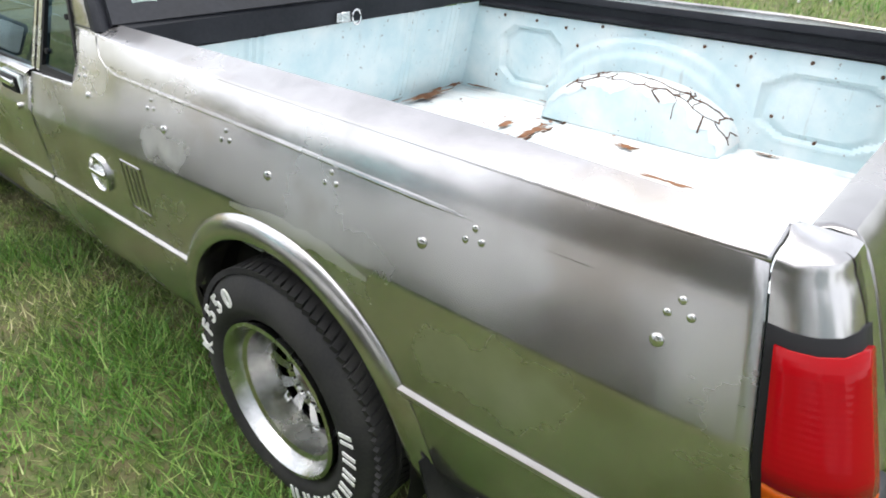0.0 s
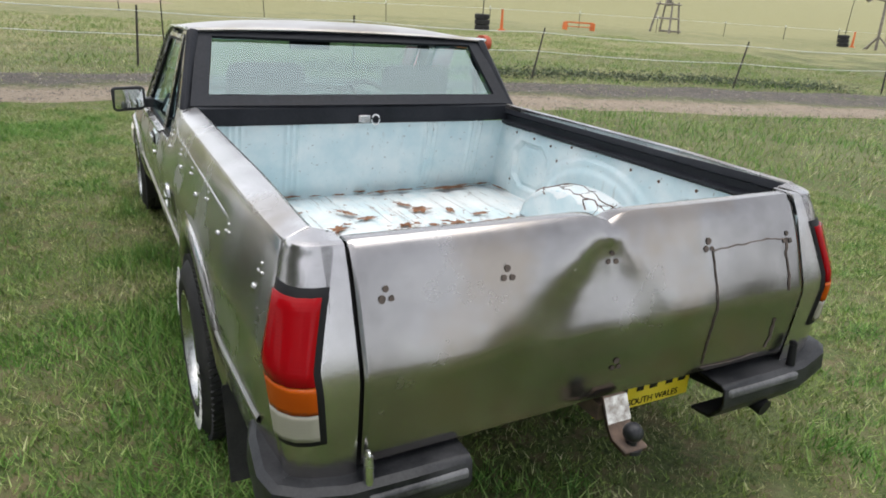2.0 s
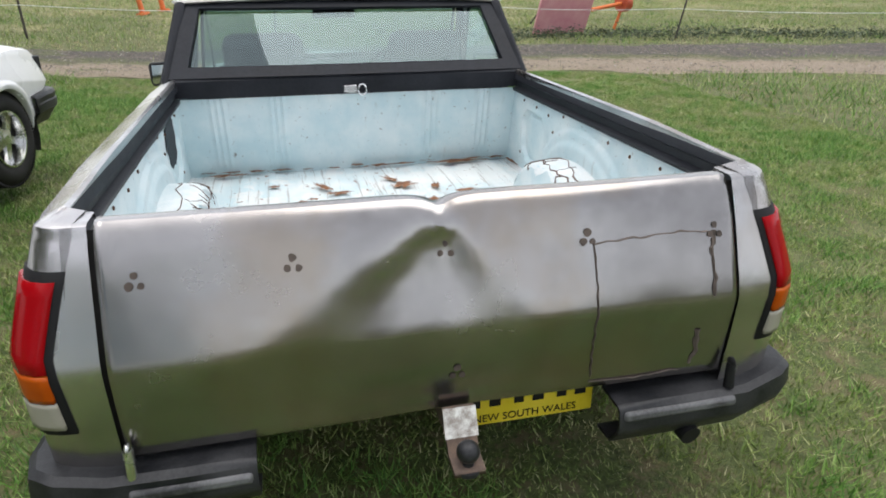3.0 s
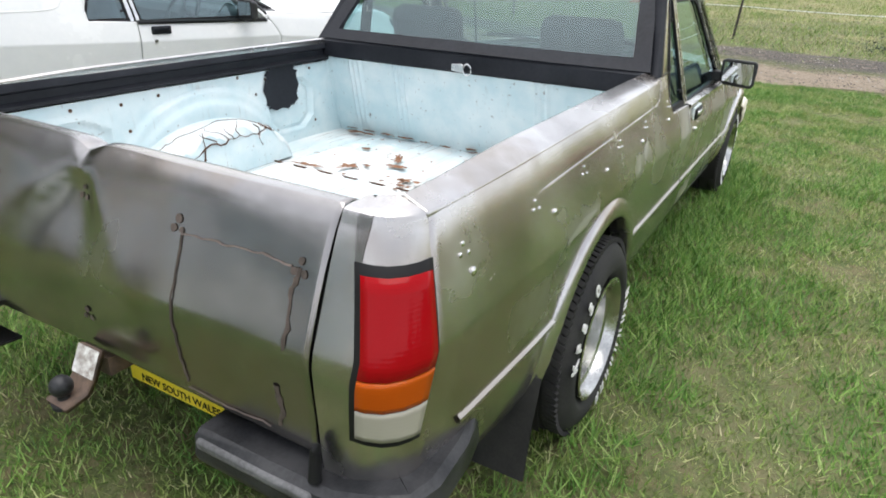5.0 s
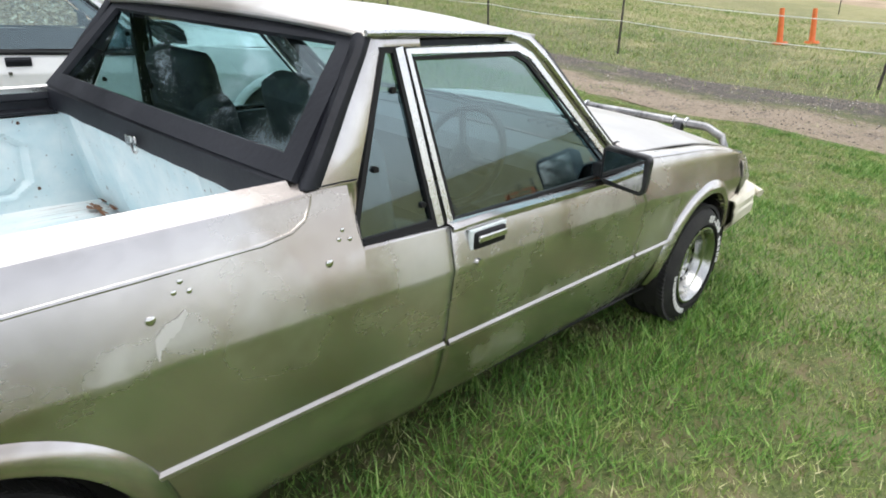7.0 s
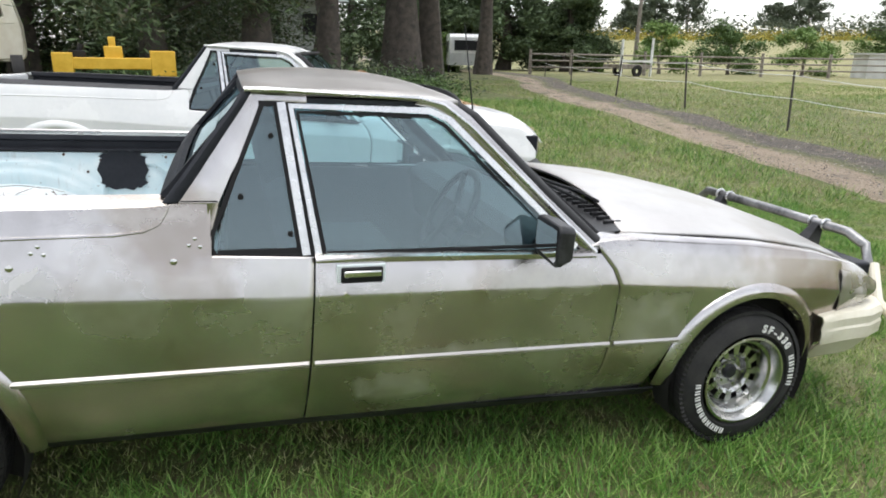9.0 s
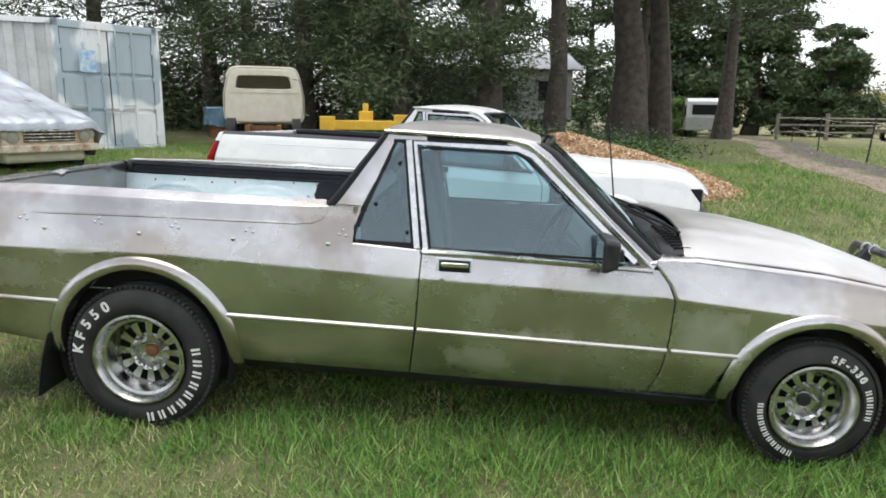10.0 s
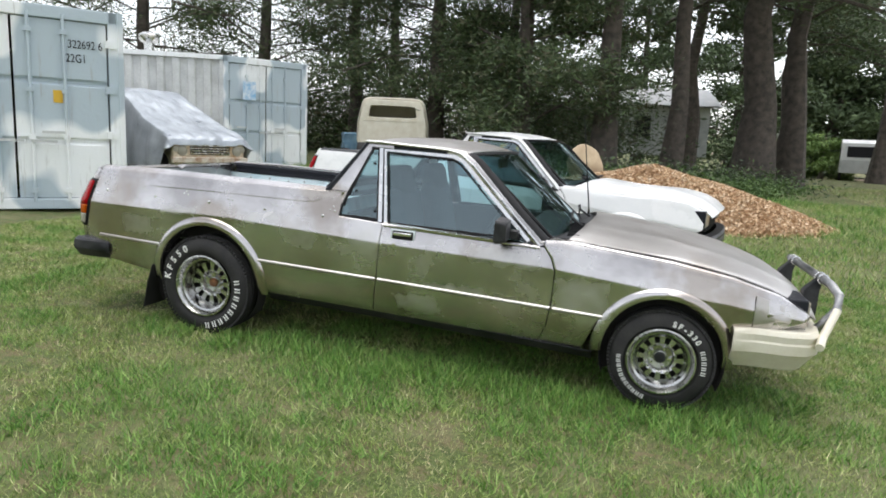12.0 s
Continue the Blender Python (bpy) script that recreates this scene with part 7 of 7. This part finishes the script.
bm = bmesh.new()
loft(bm, [[(2.01, y, 1.22), (1.92, y, 0.5)] for y in (-1.04, 1.04)])
part("lower_panel", bm, paint("grey_panel", (0.52, 0.53, 0.54), (0.64, 0.65, 0.65), 0.5, 3), car, thick=0.02)
for y0, y1 in ((-0.75, 0.75),):
    bm = bmesh.new()
    loft(bm, [[(2.0, y, 1.4), (1.9, y, 2.0)] for y in (y0, y1)])
    part("window", bm, SEAL, car, thick=0.03)
for s in (-1, 1):
    bm = bmesh.new()
    box(bm, -0.9, s * 1.06 - 0.02, 1.3, 0.9, s * 1.06 + 0.02, 1.95)
    part("side_window", bm, SEAL, car)
    bm = bmesh.new()
    lathe(bm, [(-0.08, 0.15), (-0.08, 0.3), (0.08, 0.3), (0.08, 0.15), (0.05, 0.0005)], 20, Matrix.Translation((0, s * 0.95, 0.3)))
    part("wheel", bm, RUBBER, car)

# ---- fences and paddock things ----
POST = paint("dark_steel_post", (0.03, 0.028, 0.026), (0.08, 0.07, 0.06), 0.8, 10)
TIMBER = paint("grey_timber", (0.14, 0.12, 0.1), (0.32, 0.29, 0.25), 0.9, 6)
ORANGE = paint("orange_plastic", (0.62, 0.13, 0.03), (0.75, 0.2, 0.05), 0.5, 6)
TAPE = paint("white_fence_tape", (0.6, 0.62, 0.6), (0.75, 0.76, 0.74), 0.6, 9)
posts = [(6.6, -27.0, 4), (8.8, -18.3, 6), (9.75, -13.4, -14), (11.4, -8.3, -13), (12.6, -4.2, 0), (12.2, 0.35, -4), (12.2, 4.9, 1), (11.4, 7.6, 5), (11.4, 10.8, 10), (11.8, 14.6, -8), (13.2, 20, 3), (15.5, 27, 0)]
fence = thing("wire_fence", Matrix.Identity(4), "steel-post paddock fence with white tape strands", "fence")
for x, y, leanx in posts:
    bm = bmesh.new()
    z = ground_z(x, y)
    rod(bm, (x, y, z - 0.2), (x + 0.02, y + math.sin(radians(leanx)) * 1.15, z + 1.15), 0.024, 0.02, 6)
    part("post", bm, POST, fence)
for hgt in (0.62, 1.05):
    for (x0, y0, l0), (x1, y1, l1) in zip(posts, posts[1:]):
        pts = []
        for k in range(6):
            u = k / 5
            x, y = x0 + (x1 - x0) * u, y0 + (y1 - y0) * u
            pts.append((x, y, ground_z(x0, y0) * (1 - u) + ground_z(x1, y1) * u + hgt - 0.05 * math.sin(math.pi * u)))
        bm = bmesh.new()
        tube(bm, pts, 0.007, 5)
        part("strand", bm, TAPE, fence)
inner = thing("electric_fence", Matrix.Identity(4), "low electric fence with white-capped stakes across the paddock", "fence")
stakes = [(31.0, 6.0 - 6.2 * k) for k in range(11)]
for x, y in stakes:
    bm = bmesh.new()
    z = ground_z(x, y)
    rod(bm, (x, y, z), (x, y + 0.05, z + 0.9), 0.02, 0.02, 6)
    stake = part("stake", bm, POST, inner)
    bm = bmesh.new()
    rod(bm, (x, y + 0.05, z + 0.88), (x, y + 0.05, z + 1.0), 0.03, 0.03, 6)
    part("cap", bm, TAPE, stake)
for (x0, y0), (x1, y1) in zip(stakes, stakes[1:]):
    bm = bmesh.new()
    tube(bm, [(x0, y0, ground_z(x0, y0) + 0.85), (x1, y1, ground_z(x1, y1) + 0.85)], 0.008, 4)
    part("strand", bm, TAPE, inner)


def tyre_stack(x, y, n, pole):
    z = ground_z(x, y)
    s = thing("tyre_stack", Matrix.Translation((x, y, z)), "stack of old tyres standing in the paddock", "tyres", "tyre stacks")
    for k in range(n):
        bm = bmesh.new()
        lathe(bm, [(-0.1, 0.2), (-0.12, 0.3), (-0.09, 0.36), (0.09, 0.36), (0.12, 0.3), (0.1, 0.2), (-0.1, 0.2)], 24, Matrix.Translation((0.04 * k, 0, 0.13 + 0.25 * k)) @ Matrix.Rotation(radians(90), 4, "X"))
        part("tyre", bm, RUBBER, s)
    bm = bmesh.new()
    rod(bm, (0, 0, 0), (0.05, 0, pole), 0.03, 0.02, 6)
    part("pole", bm, POST, s)


tyre_stack(26.7, -15.8, 3, 3.0)
tyre_stack(26.5, -43.6, 3, 4.2)


def bollard(x, y, h, lean):
    z = ground_z(x, y)
    b = thing("bollard", pose(x, y, z, lean, 4, 0), "orange plastic bollard in the paddock", "bollard", "orange bollards")
    bm = bmesh.new()
    rod(bm, (0, 0, 0.06), (0, 0, h), 0.075, 0.055, 12)
    part("stem", bm, ORANGE, b)
    bm = bmesh.new()
    rod(bm, (0, 0, 0), (0, 0, 0.07), 0.19, 0.17, 12)
    part("base", bm, ORANGE, b)


for x, y, h, l in ((27.0, -17.1, 1.0, 0), (17.9, 3.75, 0.85, -9), (19.2, 3.4, 0.85, -8), (26.4, -44.5, 1.0, 3)):
    bollard(x, y, h, l)
jump = thing("jump_frame", pose(29.6, -23.9, ground_z(29.6, -23.9), 0, 0, 80), "low orange jump frame lying in the grass", "frame")
for b in ((-0.9, -0.04, 0.36, 0.9, 0.04, 0.44), (-0.9, -0.25, 0, -0.84, 0.25, 0.4), (0.84, -0.25, 0, 0.9, 0.25, 0.4), (-0.9, -0.03, 0.15, 0.9, 0.03, 0.2)):
    bm = bmesh.new()
    box(bm, *b)
    part("rail", bm, ORANGE, jump)
stand = thing("timber_stand", pose(31.4, -32.3, ground_z(31.4, -32.3), 0, 0, 15), "weathered timber stand with crossed braces", "stand")
for sx in (-0.7, 0.7):
    for sy in (-0.6, 0.6):
        bm = bmesh.new()
        rod(bm, (sx, sy, 0), (sx * 0.65, sy * 0.6, 1.9), 0.07, 0.06, 6)
        part("leg", bm, TIMBER, stand)
for z in (0.9, 1.75):
    for a, b in (((-0.6, -0.5), (0.6, -0.5)), ((0.6, -0.5), (0.6, 0.5)), ((0.6, 0.5), (-0.6, 0.5)), ((-0.6, 0.5), (-0.6, -0.5))):
        bm = bmesh.new()
        rod(bm, (*a, z), (*b, z), 0.05, n=6)
        part("rail", bm, TIMBER, stand)
bm = bmesh.new()
rod(bm, (0.1, -0.1, 1.7), (0.0, 0.1, 2.35), 0.22, 0.12, 8)
part("top_block", bm, TIMBER, stand)
bm = bmesh.new()
rod(bm, (0.6, -0.5, 0.1), (0.3, -2.6, 0.06), 0.06, n=6)
part("log", bm, TIMBER, stand)
vane = thing("windmill_frame", pose(24.6, -44.2, ground_z(24.6, -44.2), 0, 0, 60), "timber post with a cross beam and splayed feet", "frame")
for nm, a, b, r in (("post", (0, 0, 0), (0.2, 0, 3.0), 0.09), ("beam", (-1.0, 0, 2.85), (1.4, 0, 3.15), 0.07), ("foot", (0.05, 0, 0.9), (0.9, 0.2, 0), 0.05), ("foot", (0.05, 0, 0.9), (-0.8, 0.3, 0), 0.05), ("foot", (0.05, 0, 0.9), (0.1, -0.9, 0), 0.05), ("block", (-1.1, 0, 2.7), (-0.85, 0, 2.95), 0.16), ("block", (1.2, 0, 2.95), (1.55, 0, 3.3), 0.18)):
    bm = bmesh.new()
    rod(bm, a, b, r, n=7)
    part(nm, bm, TIMBER, vane)
pink = thing("board", pose(12.75, -6.1, ground_z(12.75, -6.1), 0, -22, 7), "faded pink plastic board leaning in the grass", "board")
bm = bmesh.new()
box(bm, -0.03, -0.68, 0.0, 0.03, 0.68, 0.84)
part("panel", bm, paint("pink_plastic", (0.72, 0.3, 0.36), (0.8, 0.42, 0.46), 0.5, 4), pink, bevel=0.01)
bm = bmesh.new()
rod(bm, (0.0, 0.5, 0.8), (0.5, 0.5, 0.0), 0.02, n=6)
part("prop", bm, POST, pink)
roller = thing("roller", pose(12.9, -7.2, ground_z(12.9, -7.2), 0, 0, 20), "orange drum roller with a long handle", "roller")
bm = bmesh.new()
rod(bm, (-0.1, -0.75, 0.62), (-0.1, -0.55, 0.62), 0.2, n=14)
part("drum", bm, paint("red_drum", (0.4, 0.05, 0.02), (0.5, 0.1, 0.04), 0.5, 6), roller)
bm = bmesh.new()
rod(bm, (-0.1, -0.6, 0.62), (0, 0.3, 0.5), 0.045, n=8)
rod(bm, (-0.1, -0.65, 0.62), (0, -0.5, 0.0), 0.035, n=8)
part("handle", bm, ORANGE, roller)
# white lattice trailer frame on the lawn
lat = thing("ladder_rack", pose(1.4, -10.0, ground_z(1.4, -10.0), 0, 0, -30), "white tubular steel rack standing on the lawn", "rack")
LATP = paint("white_tube", (0.6, 0.62, 0.62), (0.75, 0.76, 0.75), 0.4, 6)
for a, b in (((0, 0, 0), (0, 0, 1.1)), ((0, 0.6, 0), (0, 0.6, 1.1)), ((0, 0, 1.1), (1.6, 0, 1.1)), ((0, 0.6, 1.1), (1.6, 0.6, 1.1)), ((0, 0, 0.1), (1.6, 0, 0.1)), ((1.6, 0, 0), (1.6, 0, 1.1)), ((1.6, 0.6, 0), (1.6, 0.6, 1.1)), ((0, 0, 0.55), (0, 0.6, 0.55)), ((0, 0, 1.1), (0, 0.6, 1.1)), ((0, 0, 0.1), (0.8, 0, 1.1)), ((0.8, 0, 1.1), (1.6, 0, 0.1))):
    bm = bmesh.new()
    rod(bm, a, b, 0.02, n=8)
    part("tube", bm, LATP, lat)
# stock yards, pole and trailers by the track
pole = thing("power_pole", Matrix.Translation((29.6, 41.2, ground_z(29.6, 41.2))), "tall timber power pole with a cross arm", "pole")
bm = bmesh.new()
rod(bm, (0, 0, 0), (0.1, 0, 6.6), 0.16, 0.12, 10)
part("mast", bm, TIMBER, pole)
bm = bmesh.new()
box(bm, -0.9, -0.06, 5.8, 1.0, 0.06, 5.95)
part("cross_arm", bm, TIMBER, pole)
tr = thing("flat_trailer", pose(21.6, 29.5, ground_z(21.6, 29.5), 0, 0, 10), "low grey trailer with tall white end stakes", "trailer")
for nm, b, mt in (("deck", (-1.1, -0.7, 0.45, 1.1, 0.7, 0.62), TIMBER), ("stake", (-1.1, -0.7, 0.0, -1.0, -0.6, 1.9), LATP), ("stake", (1.0, -0.7, 0.0, 1.1, -0.6, 2.0), LATP), ("rail", (-1.1, -0.72, 0.75, 1.1, -0.66, 0.85), LATP)):
    bm = bmesh.new()
    box(bm, *b)
    part(nm, bm, mt, tr)
for s in (-1, 1):
    bm = bmesh.new()
    lathe(bm, [(-0.08, 0.15), (-0.08, 0.3), (0.08, 0.3), (0.08, 0.15)], 18, Matrix.Translation((0, s * 0.75, 0.3)))
    part("wheel", bm, RUBBER, tr)
yard = thing("stock_yard", Matrix.Identity(4), "weathered timber and steel stock-yard rails", "fence")
run = [(17, 32), (19.0, 31), (24, 31.5), (27.5, 31), (31, 30), (34.5, 28.5), (38, 26.5), (41, 24.5), (44, 22)]
for (x0, y0), (x1, y1) in zip(run, run[1:]):
    bm = bmesh.new()
    rod(bm, (x0, y0, ground_z(x0, y0) - 0.1), (x0, y0 + 0.06, ground_z(x0, y0) + 1.35), 0.1, 0.085, 7)
    part("post", bm, TIMBER, yard)
    for h in (0.4, 0.75, 1.1):
        bm = bmesh.new()
        rod(bm, (x0, y0, ground_z(x0, y0) + h), (x1, y1, ground_z(x1, y1) + h), 0.045, n=6)
        part("rail", bm, TIMBER, yard)
shed = thing("tin_shed", pose(39.5, 29.0, ground_z(39.5, 29.0), 0, 0, -25), "low grey tin lean-to behind the rails", "shed")
bm = bmesh.new()
box(bm, -1.6, -1, 0, 1.6, 1, 1.4)
part("wall", bm, CONT_SIDE, shed)
bm = bmesh.new()
box(bm, -1.8, -1.2, 1.4, 1.8, 1.2, 1.48)
part("roof", bm, CONT_SIDE, shed)
SAND = paint("bare_sand", (0.22, 0.17, 0.1), (0.38, 0.29, 0.2), 0.95, 0.6, relief=1.0)
bm = bmesh.new()
rows = []
for i in range(25):
    x = 38 + 26 * i / 24
    y_hi, y_lo = 10 + 3 * noise.noise((x * 0.4, 1, 0)), -2.0 - 8 * (i / 24) + 1.5 * noise.noise((x * 0.5, 8, 0))
    rows.append([(x, y_lo + (y_hi - y_lo) * k / 14, ground_z(x, y_lo + (y_hi - y_lo) * k / 14) + (0.06 + 0.2 * math.sin(math.pi * i / 24) * max(0, noise.noise((x, k, 2))) if 0 < k < 14 and 0 < i < 24 else -0.05)) for k in range(15)])
loft(bm, rows)
bmesh.ops.recalc_face_normals(bm, faces=bm.faces)
tagged(part("sand_bank", bm, SAND), "bare sandy bank in the paddock", "bank", kind="structure")
# boulder by the wood chips
bm = bmesh.new()
res = bmesh.ops.create_icosphere(bm, subdivisions=3, radius=0.36)
for v in bm.verts:
    v.co *= 1 + 0.25 * noise.noise(v.co * 3)
    v.co.z *= 1.1
boulder = part("boulder", bm, paint("sandstone", (0.36, 0.27, 0.17), (0.5, 0.4, 0.27), 0.9, 4, relief=1.0))
boulder.location = (1.75, 8.9, mound(1.75, 8.9) + 0.25)
tagged(boulder, "rounded tan sandstone boulder by the wood chips", "rock")
